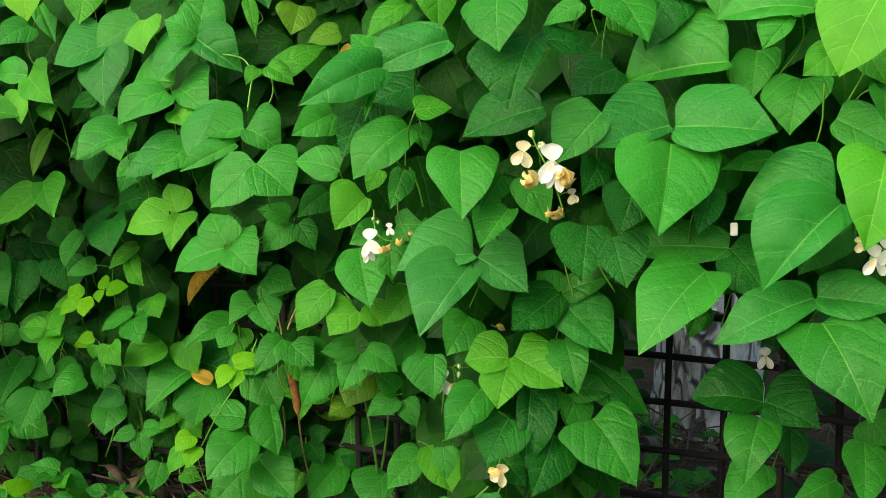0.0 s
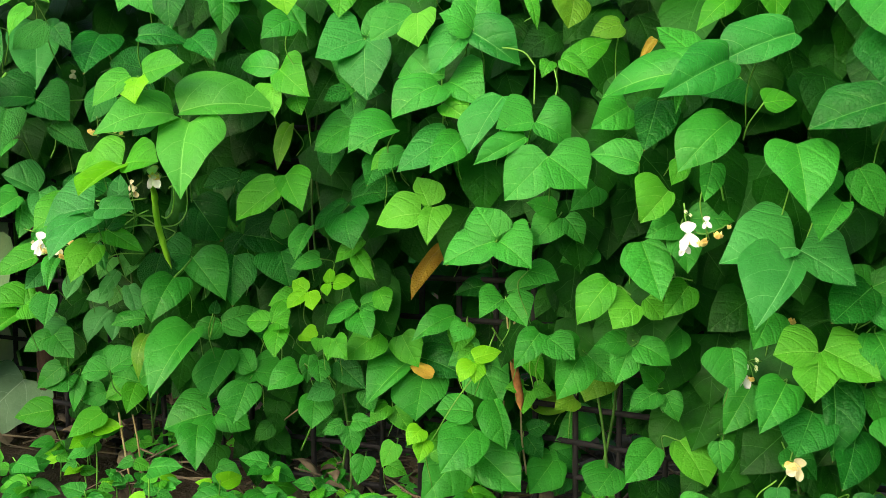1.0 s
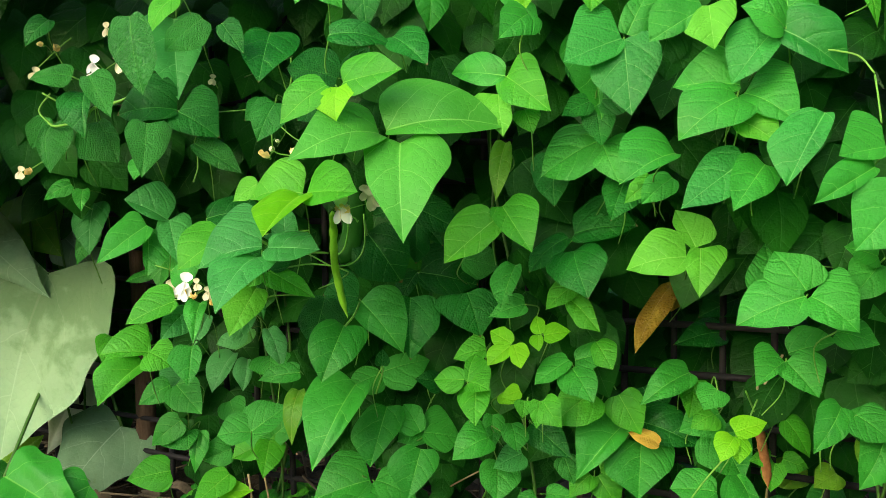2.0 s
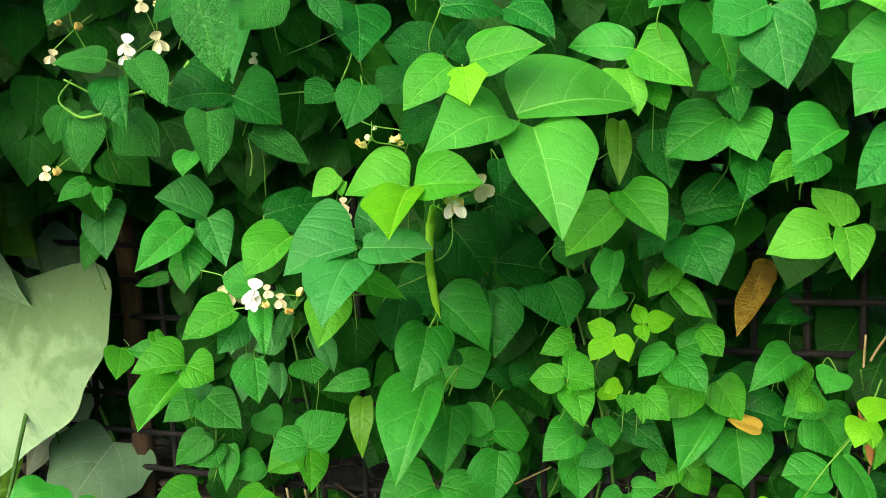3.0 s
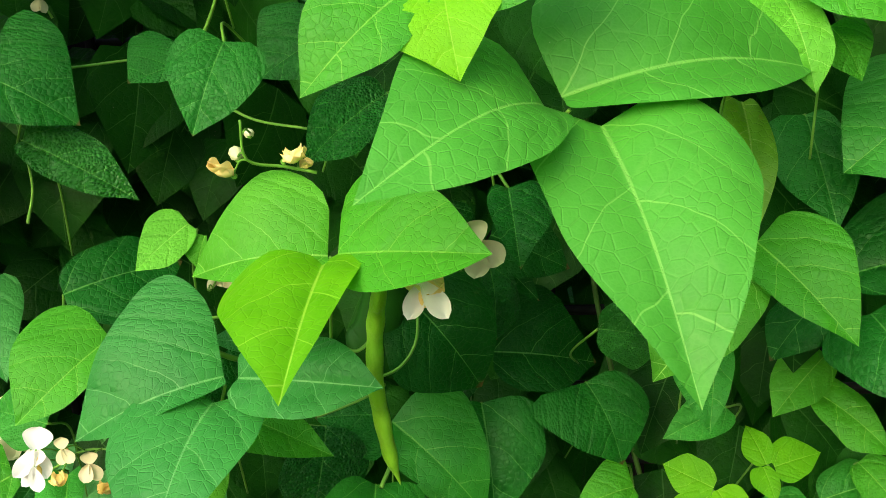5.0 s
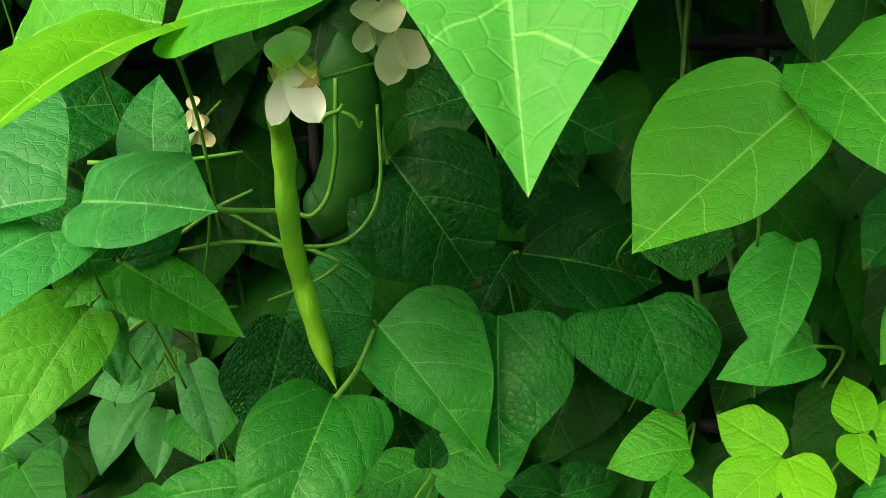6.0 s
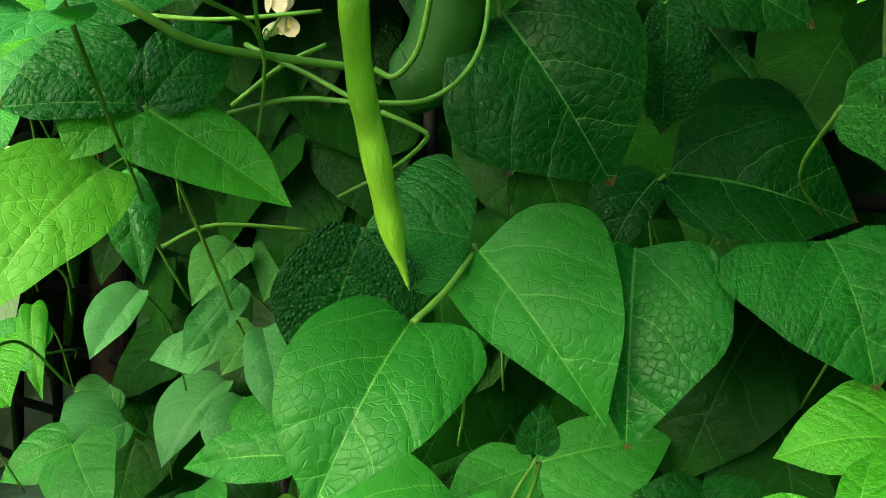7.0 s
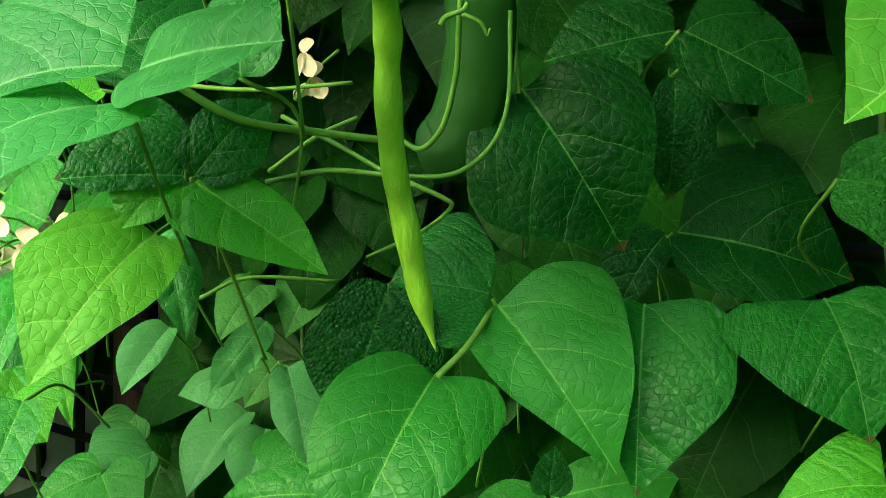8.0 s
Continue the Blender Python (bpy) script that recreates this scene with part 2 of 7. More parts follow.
BLOCK = bark_material()
PALE = leaf_material("mildewed_leaf", (0.15, 0.31, 0.14), (0.26, 0.42, 0.23), (0.32, 0.48, 0.28), rough=0.75, bump=0.8, crinkle=0.05, spots=0.25, spot_colour=(0.17, 0.34, 0.13), through=0.06, stained=0.5)
WHITISH = leaf_material("bleached_leaf", (0.42, 0.50, 0.36), (0.62, 0.68, 0.54), (0.55, 0.62, 0.46), rough=0.75, bump=0.6, spots=0.25, spot_colour=(0.25, 0.32, 0.16), through=0.25)
GREY = leaf_material("grey_leaf", (0.075, 0.155, 0.078), (0.150, 0.250, 0.145), (0.20, 0.29, 0.19), rough=0.8, bump=0.5, spots=0.4, spot_colour=(0.07, 0.13, 0.05), through=0.15)
LITTER = plain_material("leaf_litter", (0.035, 0.028, 0.018), (0.14, 0.11, 0.07), 0.9, 120.0, 0.5)
WHITE = plain_material("white_plastic", (0.70, 0.70, 0.68), (0.84, 0.84, 0.82), 0.45, 80.0, 0.1)


# ---- shapes ----
def mesh_from(name, verts, faces, mat, uvs=None, smooth=True):
    me = bpy.data.meshes.new(name)
    me.from_pydata(verts, [], faces)
    if uvs is not None:
        layer = me.uv_layers.new(name="leaf")
        idx = np.empty(len(me.loops), dtype=np.int32)
        me.loops.foreach_get("vertex_index", idx)
        layer.data.foreach_set("uv", np.asarray(uvs, dtype=np.float32)[idx].ravel())
    if smooth:
        me.polygons.foreach_set("use_smooth", [True] * len(me.polygons))
    me.materials.append(mat)
    return me


STEP_U = np.array([0, .02, .06, .12, .20, .28, .40, .55, .70, .82, .90, .96, 1.0])
STEP_W = np.array([0, .38, .66, .87, .98, 1.0, .965, .825, .60, .365, .195, .075, 0.0])
# the outline as one smooth curve
SMOOTH_U = np.linspace(0, 1, 201)
SMOOTH_W = np.interp(SMOOTH_U, STEP_U, STEP_W)
for _ in range(60):
    SMOOTH_W[9:-1] += 0.25 * (SMOOTH_W[8:-2] - 2 * SMOOTH_W[9:-1] + SMOOTH_W[10:])


def blade(length, left, right, rng, rows=22, cols=6, droop=0.10, fold=0.10, wave=0.02, wide=(0.28, 0.28), quilt=0.0, lobe=0.085):
    """A bean leaflet: base at the origin, tip along y, upper face towards z; wide says how far along each side is widest."""
    u = (np.linspace(0, 1, rows) ** 1.15)[:, None] + np.zeros((1, 2 * cols + 1))
    v = np.linspace(-1, 1, 2 * cols + 1)[None, :] + np.zeros((rows, 1))
    at = np.where(v < 0, wide[0], wide[1])
    w = np.interp(np.where(u < at, u * 0.28 / at, 0.28 + (u - at) * 0.72 / (1 - at)), SMOOTH_U, SMOOTH_W)
    half = np.where(v < 0, left, right)
    rag = 1 + 0.035 * np.sin(u * rng.uniform(9, 15) + rng.uniform(0, 6) + 2 * np.sign(v)) * np.abs(v)
    x = v * w * half * rag
    y = length * (u - lobe * (1 - u) ** 5 * np.minimum(1, np.abs(v) * w * 1.5) ** 1.2)
    x = x + length * rng.uniform(-0.03, 0.03) * np.sin(np.pi * u)
    a = np.abs(x) / max(left, right, 1e-4)
    z = fold * np.abs(x) * (1 - 0.7 * a) - 0.16 * fold * length * a ** 3
    z = z + droop * length * np.sin(np.pi * u ** 0.9)
    k1, k2, p1, p2 = rng.uniform(5, 9), rng.uniform(3, 6), rng.uniform(0, 6), rng.uniform(0, 6)
    z = z + wave * length * (np.sin(k1 * u + p1 + 1.5 * np.sign(v)) * a ** 1.5 + 0.6 * np.sin(k2 * v * w + p2) * np.sin(np.pi * u))
    if quilt:
        ax = np.abs(x) / length
        q1, q2 = rng.uniform(9, 14), rng.uniform(5, 8)
        z = z + 0.6 * quilt * length * np.sin(q1 * u + 3 * np.abs(v) + p1) * np.sin(q2 * v * w + p2) * np.minimum(1, ax * 9)
    verts = np.stack([x, y, z], -1).reshape(-1, 3)
    uvs = np.stack([x / length, y / length], -1).reshape(-1, 2)
    m = 2 * cols + 1
    faces = [(i * m + j, i * m + j + 1, (i + 1) * m + j + 1, (i + 1) * m + j) for i in range(rows - 1) for j in range(m - 1)]
    return verts, faces, uvs


def tube(points, radii, sides=6):
    """A bent round stem through points; radii at its ends or one for each point."""
    pts = [Vector(p) for p in points]
    radii = [float(r) for r in np.interp(np.linspace(0, 1, len(pts)), np.linspace(0, 1, len(radii)), radii)]
    verts, faces = [], []
    for i, p in enumerate(pts):
        way = (pts[min(i + 1, len(pts) - 1)] - pts[max(i - 1, 0)]).normalized()
        one = way.orthogonal().normalized() if i == 0 else (one - way * one.dot(way)).normalized()
        two = way.cross(one)
        verts += [p + radii[i] * (math.cos(2 * math.pi * k / sides) * one + math.sin(2 * math.pi * k / sides) * two) for k in range(sides)]
    for i in range(len(pts) - 1):
        faces += [(i * sides + k, i * sides + (k + 1) % sides, (i + 1) * sides + (k + 1) % sides, (i + 1) * sides + k) for k in range(sides)]
    faces += [tuple(range(sides))[::-1], tuple((len(pts) - 1) * sides + k for k in range(sides))]
    return verts, faces


def spline(points, steps=5):
    """A smooth line through points (Catmull-Rom)."""
    p = [Vector(q) for q in points]
    p = [2 * p[0] - p[1]] + p + [2 * p[-1] - p[-2]]
    out = []
    for i in range(1, len(p) - 2):
        for k in range(steps):
            t = k / steps
            out.append(0.5 * (2 * p[i] + (p[i + 1] - p[i - 1]) * t + (2 * p[i - 1] - 5 * p[i] + 4 * p[i + 1] - p[i + 2]) * t ** 2 + (3 * p[i] - p[i - 1] - 3 * p[i + 1] + p[i + 2]) * t ** 3))
    return out + [p[-2]]


def part(name, me, parent, place=None, label=""):
    ob = new(name, me)
    ob.parent = parent
    if place is not None:
        ob.matrix_basis = place
    return tagged(ob, label)


def facing(base, tip, normal):
    """The turn of a leaflet: y to its tip, z as near to normal as that allows."""
    yy = (Vector(tip) - Vector(base)).normalized()
    zz = Vector(normal)
    zz = (zz - yy * zz.dot(yy)).normalized()
    xx = yy.cross(zz)
    return Matrix((xx, yy, zz)).transposed().to_4x4()


def hedge_y(x, z):
    """The front of the leafy wall, as a distance ahead."""
    xs = max(x, -0.55) + 0.25 * min(0.0, x + 0.55)
    return 0.80 - 0.62 * xs + 0.25 * (0.7 - z)


def fence_y(x):
    """The line of the fence, which runs slantwise away to the west."""
    return 1.11 - 0.5 * x


# ---- ground ----
GROUND_Z = 0.33


# ---- the climbing beans ----
PLANTS = {}


def plant(x):
    """The plant whose stretch of the fence holds x; made when first asked for."""
    key = round((x + 0.1) / 0.3)
    if key in PLANTS:
        return PLANTS[key]
    rng = np.random.default_rng(100 + key)
    px = key * 0.3 - 0.1
    root = new("climbing_bean_plant")
    root.location = (px, fence_y(px) - 0.03, GROUND_Z)
    tagged(root, "green climbing bean plant twining up a black mesh fence", "bean plant", "beans along the fence")
    PLANTS[key] = root
    for k in range(2):
        drift = rng.uniform(-0.10, 0.10)
        pts = [((-0.13 if key == 1 else 0.0) + drift * z + 0.025 * math.sin(9 * z + k), 0.02 * math.cos(11 * z + k) - 0.02 * k, z) for z in np.linspace(-0.02, 1.0, 16)]
        part("vine", mesh_from("vine", *tube(spline(pts, 3), [0.0018, 0.0011]), TWIG), root)
    return root


SHAPE = np.random.default_rng(7)
PLACED = []


def leaf(junction, stalk, *leaflets):
    """A compound leaf: its stalk runs from the vine to the junction; leaflets as base, tip, half widths, face, tone and where each side is widest."""
    root = plant(junction[0])
    j = Vector(junction)
    back = Vector((stalk[0] * 0.3, stalk[1] * 0.42, stalk[2] - 0.018))
    side = Vector((SHAPE.uniform(-0.012, 0.012), 0, SHAPE.uniform(-0.01, 0.01)))
    line = spline([back, back * 0.55 + side + Vector((0, 0, 0.006)), (0, 0, 0)], 5)
    stem = part("leaf", mesh_from("leaf_stalk", *tube(line, [0.0005, 0.0007]), STEM), root, Matrix.Translation(j - root.location))
    for base, tip, left, right, face, tone, *wide in leaflets:
        size = (Vector(tip) - Vector(base)).length
        PLACED.append(Vector(base) * 0.6 + Vector(tip) * 0.4)
        fine = size > 0.055
        verts, faces, uvs = blade(size, left, right, SHAPE, 40 if fine else 18, 9 if fine else 4, SHAPE.uniform(0.02, 0.17), SHAPE.uniform(0.02, 0.42), SHAPE.uniform(0.008, 0.026) + (0.012 if tone in "cx" else 0.05 if tone in "oa" else 0), wide or (0.26, 0.26), SHAPE.uniform(0.005, 0.009) * (1.7 if tone in "cx" else 1.0), SHAPE.uniform(0.10, 0.15))
        part("leaflet", mesh_from("leaflet", verts, faces, LEAF[tone], uvs), stem, Matrix.Translation(Vector(base) - j) @ facing(base, tip, face))


leaf((-0.6356, 1.1308, 0.6944), (-0.010, 0.100, -0.004),
     ((-0.6392, 1.1294, 0.6865), (-0.6587, 1.0973, 0.6475), 0.0144, 0.0239, (0.33, -0.80, 0.50), 'f', 0.25, 0.42),
     ((-0.6320, 1.1322, 0.7023), (-0.6451, 1.1209, 0.6884), 0.0069, 0.0146, (0.20, -0.84, 0.50), 'l', 0.58, 0.60))
leaf((-0.6279, 1.1286, 0.7029), (0.013, 0.115, -0.042),
     ((-0.6269, 1.1287, 0.7019), (-0.5842, 1.1202, 0.6782), 0.0111, 0.0162, (0.23, -0.70, 0.67), 'l', 0.33, 0.26),
     ((-0.6300, 1.1282, 0.7034), (-0.6649, 1.1192, 0.7015), 0.0051, 0.0265, (0.19, -0.85, 0.48), 'd', 0.59, 0.38),
     ((-0.6269, 1.1288, 0.7035), (-0.6117, 1.1474, 0.7257), 0.0113, 0.0134, (0.31, -0.82, 0.48), 'd', 0.42, 0.41))
leaf((-0.6534, 1.1607, 0.6842), (-0.007, 0.127, -0.027),
     ((-0.6534, 1.1607, 0.6842), (-0.6370, 1.1452, 0.6537), 0.0083, 0.0073, (0.39, -0.72, 0.57), 'b', 0.40, 0.60))
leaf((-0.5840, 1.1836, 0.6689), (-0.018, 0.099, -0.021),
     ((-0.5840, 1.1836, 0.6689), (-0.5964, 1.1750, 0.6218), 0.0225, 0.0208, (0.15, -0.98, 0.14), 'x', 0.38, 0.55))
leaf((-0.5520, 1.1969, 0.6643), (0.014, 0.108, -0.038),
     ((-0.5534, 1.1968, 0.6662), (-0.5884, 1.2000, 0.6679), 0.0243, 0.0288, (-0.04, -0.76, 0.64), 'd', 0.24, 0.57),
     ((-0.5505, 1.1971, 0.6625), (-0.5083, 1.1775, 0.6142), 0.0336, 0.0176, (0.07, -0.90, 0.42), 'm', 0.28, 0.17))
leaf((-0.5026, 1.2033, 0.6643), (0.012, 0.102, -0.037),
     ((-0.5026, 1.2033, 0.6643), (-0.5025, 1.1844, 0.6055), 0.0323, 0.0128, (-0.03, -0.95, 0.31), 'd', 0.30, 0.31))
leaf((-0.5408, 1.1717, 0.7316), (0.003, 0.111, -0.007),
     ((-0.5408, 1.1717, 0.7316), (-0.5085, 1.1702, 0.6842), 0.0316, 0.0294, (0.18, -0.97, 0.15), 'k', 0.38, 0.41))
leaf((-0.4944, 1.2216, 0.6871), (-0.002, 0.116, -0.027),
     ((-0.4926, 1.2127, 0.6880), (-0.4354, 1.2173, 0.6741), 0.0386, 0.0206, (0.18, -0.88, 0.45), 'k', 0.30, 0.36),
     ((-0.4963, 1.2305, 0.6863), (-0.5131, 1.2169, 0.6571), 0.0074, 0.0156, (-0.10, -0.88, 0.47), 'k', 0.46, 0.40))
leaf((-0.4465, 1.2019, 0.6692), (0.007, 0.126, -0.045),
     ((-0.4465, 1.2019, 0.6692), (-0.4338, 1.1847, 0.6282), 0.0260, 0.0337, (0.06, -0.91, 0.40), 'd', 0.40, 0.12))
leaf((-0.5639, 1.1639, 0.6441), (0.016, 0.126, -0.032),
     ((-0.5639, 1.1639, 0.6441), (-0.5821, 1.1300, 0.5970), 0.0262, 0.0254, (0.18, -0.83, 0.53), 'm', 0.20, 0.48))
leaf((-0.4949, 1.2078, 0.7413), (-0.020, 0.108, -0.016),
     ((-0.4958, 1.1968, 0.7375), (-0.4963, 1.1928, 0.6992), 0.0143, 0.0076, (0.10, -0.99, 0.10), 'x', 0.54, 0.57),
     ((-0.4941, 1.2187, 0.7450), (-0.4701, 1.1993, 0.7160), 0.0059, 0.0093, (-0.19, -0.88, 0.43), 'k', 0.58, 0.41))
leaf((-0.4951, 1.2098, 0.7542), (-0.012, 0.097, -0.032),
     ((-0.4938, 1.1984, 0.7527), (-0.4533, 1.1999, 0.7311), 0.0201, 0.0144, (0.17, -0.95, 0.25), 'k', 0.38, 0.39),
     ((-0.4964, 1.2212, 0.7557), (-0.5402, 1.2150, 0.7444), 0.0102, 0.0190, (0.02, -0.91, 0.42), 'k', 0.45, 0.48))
leaf((-0.4499, 1.1678, 0.7072), (0.016, 0.114, -0.015),
     ((-0.4499, 1.1678, 0.7072), (-0.4174, 1.1648, 0.6988), 0.0174, 0.0174, (0.01, -0.93, 0.37), 'c', 0.55, 0.53))
leaf((-0.4222, 1.0673, 0.7538), (0.004, 0.117, -0.028),
     ((-0.4222, 1.0673, 0.7538), (-0.4664, 1.0542, 0.7174), 0.0175, 0.0263, (-0.17, -0.85, 0.51), 'f', 0.39, 0.34))
leaf((-0.4288, 1.1837, 0.6158), (-0.000, 0.094, -0.000),
     ((-0.4288, 1.1837, 0.6158), (-0.4606, 1.1862, 0.6065), 0.0110, 0.0176, (-0.23, -0.79, 0.57), 'l', 0.34, 0.12))
leaf((-0.5393, 1.2814, 0.5702), (-0.013, 0.123, -0.018),
     ((-0.5387, 1.2816, 0.5709), (-0.4866, 1.2906, 0.5829), 0.0152, 0.0273, (-0.01, -0.79, 0.61), 'm', 0.52, 0.39),
     ((-0.5398, 1.2813, 0.5696), (-0.5730, 1.2688, 0.5575), 0.0207, 0.0147, (0.06, -0.77, 0.63), 'm', 0.33, 0.51))
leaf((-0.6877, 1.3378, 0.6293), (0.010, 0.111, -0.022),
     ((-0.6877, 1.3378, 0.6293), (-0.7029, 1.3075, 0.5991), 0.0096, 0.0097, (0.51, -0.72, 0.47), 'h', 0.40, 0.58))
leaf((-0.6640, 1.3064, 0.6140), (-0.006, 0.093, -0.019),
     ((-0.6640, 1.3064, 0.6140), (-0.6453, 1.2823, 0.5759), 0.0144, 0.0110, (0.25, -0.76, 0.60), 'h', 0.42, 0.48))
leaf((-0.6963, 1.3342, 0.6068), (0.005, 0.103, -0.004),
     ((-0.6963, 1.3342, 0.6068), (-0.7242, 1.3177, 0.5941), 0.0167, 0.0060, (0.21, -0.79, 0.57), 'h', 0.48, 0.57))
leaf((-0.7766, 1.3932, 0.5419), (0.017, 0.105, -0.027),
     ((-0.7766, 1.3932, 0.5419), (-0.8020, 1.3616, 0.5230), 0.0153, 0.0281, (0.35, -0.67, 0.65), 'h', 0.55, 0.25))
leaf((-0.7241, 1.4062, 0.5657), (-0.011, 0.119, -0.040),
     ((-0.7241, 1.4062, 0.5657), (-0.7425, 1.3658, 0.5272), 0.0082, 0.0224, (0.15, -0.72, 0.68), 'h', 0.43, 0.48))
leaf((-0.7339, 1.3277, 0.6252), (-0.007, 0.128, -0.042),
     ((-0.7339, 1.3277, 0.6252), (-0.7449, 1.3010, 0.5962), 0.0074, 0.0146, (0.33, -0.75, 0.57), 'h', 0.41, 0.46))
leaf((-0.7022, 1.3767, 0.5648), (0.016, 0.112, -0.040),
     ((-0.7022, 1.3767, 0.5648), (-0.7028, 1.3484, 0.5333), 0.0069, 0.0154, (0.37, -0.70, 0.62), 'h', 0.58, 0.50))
leaf((-0.5079, 1.0109, 0.8244), (0.012, 0.113, -0.011),
     ((-0.4986, 1.0083, 0.8189), (-0.4938, 0.9471, 0.7463), 0.0408, 0.0272, (-0.11, -0.76, 0.64), 'g', 0.24, 0.12),
     ((-0.5154, 1.0124, 0.8260), (-0.5812, 0.9667, 0.8068), 0.0201, 0.0363, (0.23, -0.64, 0.73), 'g', 0.49, 0.12),
     ((-0.5098, 1.0119, 0.8283), (-0.4157, 1.0279, 0.8310), 0.0442, 0.0158, (0.12, -0.78, 0.61), 'g', 0.27, 0.56))
leaf((-0.5826, 1.0557, 0.7767), (-0.005, 0.102, -0.044),
     ((-0.5842, 1.0558, 0.7757), (-0.6052, 0.9876, 0.7477), 0.0142, 0.0285, (-0.00, -0.38, 0.93), 'y', 0.12, 0.36),
     ((-0.5835, 1.0560, 0.7771), (-0.6314, 1.0735, 0.7709), 0.0106, 0.0324, (-0.35, -0.76, 0.55), 'f', 0.36, 0.29),
     ((-0.5800, 1.0554, 0.7775), (-0.5336, 1.0158, 0.7803), 0.0313, 0.0182, (-0.51, -0.56, 0.65), 'l', 0.12, 0.48))
leaf((-0.6244, 1.0831, 0.7262), (-0.015, 0.111, -0.030),
     ((-0.6245, 1.0837, 0.7296), (-0.6816, 1.0877, 0.7097), 0.0089, 0.0454, (-0.26, -0.77, 0.59), 'b', 0.58, 0.20),
     ((-0.6194, 1.0827, 0.7287), (-0.5688, 1.0441, 0.7309), 0.0190, 0.0155, (-0.49, -0.61, 0.62), 'b', 0.51, 0.42),
     ((-0.6293, 1.0829, 0.7202), (-0.6544, 1.0302, 0.6798), 0.0219, 0.0306, (-0.07, -0.59, 0.81), 'b', 0.13, 0.29))
leaf((-0.5481, 1.0050, 0.8641), (-0.018, 0.098, -0.026),
     ((-0.5424, 1.0043, 0.8659), (-0.4948, 0.9807, 0.8746), 0.0216, 0.0159, (-0.46, -0.79, 0.39), 'l', 0.32, 0.20),
     ((-0.5554, 1.0062, 0.8641), (-0.5910, 0.9973, 0.8343), 0.0137, 0.0199, (-0.18, -0.86, 0.48), 'l', 0.39, 0.32),
     ((-0.5465, 1.0044, 0.8623), (-0.5462, 0.9887, 0.8361), 0.0187, 0.0246, (-0.27, -0.83, 0.49), 'y', 0.12, 0.12))
leaf((-0.6313, 1.1266, 0.7797), (-0.018, 0.090, -0.017),
     ((-0.6343, 1.1275, 0.7823), (-0.6563, 1.1197, 0.7662), 0.0092, 0.0130, (-0.07, -0.85, 0.52), 'f', 0.46, 0.27),
     ((-0.6283, 1.1256, 0.7771), (-0.6326, 1.1206, 0.7651), 0.0023, 0.0069, (-0.20, -0.88, 0.44), 'f', 0.47, 0.47))
leaf((-0.4149, 1.0394, 0.8712), (-0.016, 0.107, -0.003),
     ((-0.4156, 1.0395, 0.8715), (-0.4589, 1.0642, 0.8747), 0.0113, 0.0185, (-0.45, -0.83, 0.33), 'm', 0.33, 0.50),
     ((-0.4142, 1.0392, 0.8709), (-0.3806, 1.0122, 0.8424), 0.0255, 0.0171, (-0.36, -0.85, 0.38), 'l', 0.12, 0.34))
leaf((-0.4206, 1.0430, 0.8570), (-0.016, 0.106, -0.040),
     ((-0.4206, 1.0430, 0.8570), (-0.4178, 1.0234, 0.8227), 0.0094, 0.0217, (-0.19, -0.86, 0.48), 'f', 0.60, 0.12))
leaf((-0.3364, 1.0591, 0.8172), (0.012, 0.111, -0.046),
     ((-0.3387, 1.0596, 0.8181), (-0.3847, 1.0614, 0.7890), 0.0273, 0.0295, (-0.38, -0.73, 0.56), 'm', 0.50, 0.34),
     ((-0.3342, 1.0585, 0.8163), (-0.3236, 1.0334, 0.7851), 0.0268, 0.0136, (-0.37, -0.78, 0.50), 'm', 0.35, 0.47))
leaf((-0.4166, 1.0692, 0.7639), (0.010, 0.127, -0.011),
     ((-0.4166, 1.0692, 0.7639), (-0.3938, 1.0348, 0.7284), 0.0271, 0.0124, (-0.32, -0.78, 0.54), 'l', 0.32, 0.16))
leaf((-0.4129, 1.0884, 0.8168), (-0.011, 0.130, -0.016),
     ((-0.4129, 1.0884, 0.8168), (-0.4227, 1.0579, 0.7692), 0.0080, 0.0119, (-0.18, -0.81, 0.56), 'q', 0.50, 0.32))
leaf((-0.3543, 1.1036, 0.7307), (-0.005, 0.094, -0.024),
     ((-0.3517, 1.1099, 0.7361), (-0.2982, 1.0940, 0.7439), 0.0329, 0.0162, (-0.31, -0.72, 0.62), 'd', 0.49, 0.41),
     ((-0.3540, 1.0906, 0.7231), (-0.3453, 1.0544, 0.6868), 0.0268, 0.0268, (-0.40, -0.69, 0.60), 'd', 0.45, 0.26),
     ((-0.3571, 1.1103, 0.7330), (-0.3922, 1.1063, 0.7018), 0.0141, 0.0140, (-0.46, -0.66, 0.60), 'd', 0.53, 0.60))
leaf((-0.3699, 1.1162, 0.8075), (-0.017, 0.095, -0.017),
     ((-0.3699, 1.1162, 0.8075), (-0.3713, 1.0870, 0.7617), 0.0147, 0.0218, (-0.34, -0.79, 0.51), 'd', 0.45, 0.30))
leaf((-0.3473, 1.1424, 0.6802), (0.010, 0.115, -0.028),
     ((-0.3516, 1.1396, 0.6722), (-0.3279, 1.1096, 0.6474), 0.0116, 0.0127, (-0.26, -0.73, 0.63), 'l', 0.12, 0.60),
     ((-0.3430, 1.1451, 0.6881), (-0.3749, 1.1372, 0.6631), 0.0110, 0.0171, (-0.34, -0.68, 0.65), 'l', 0.41, 0.39))
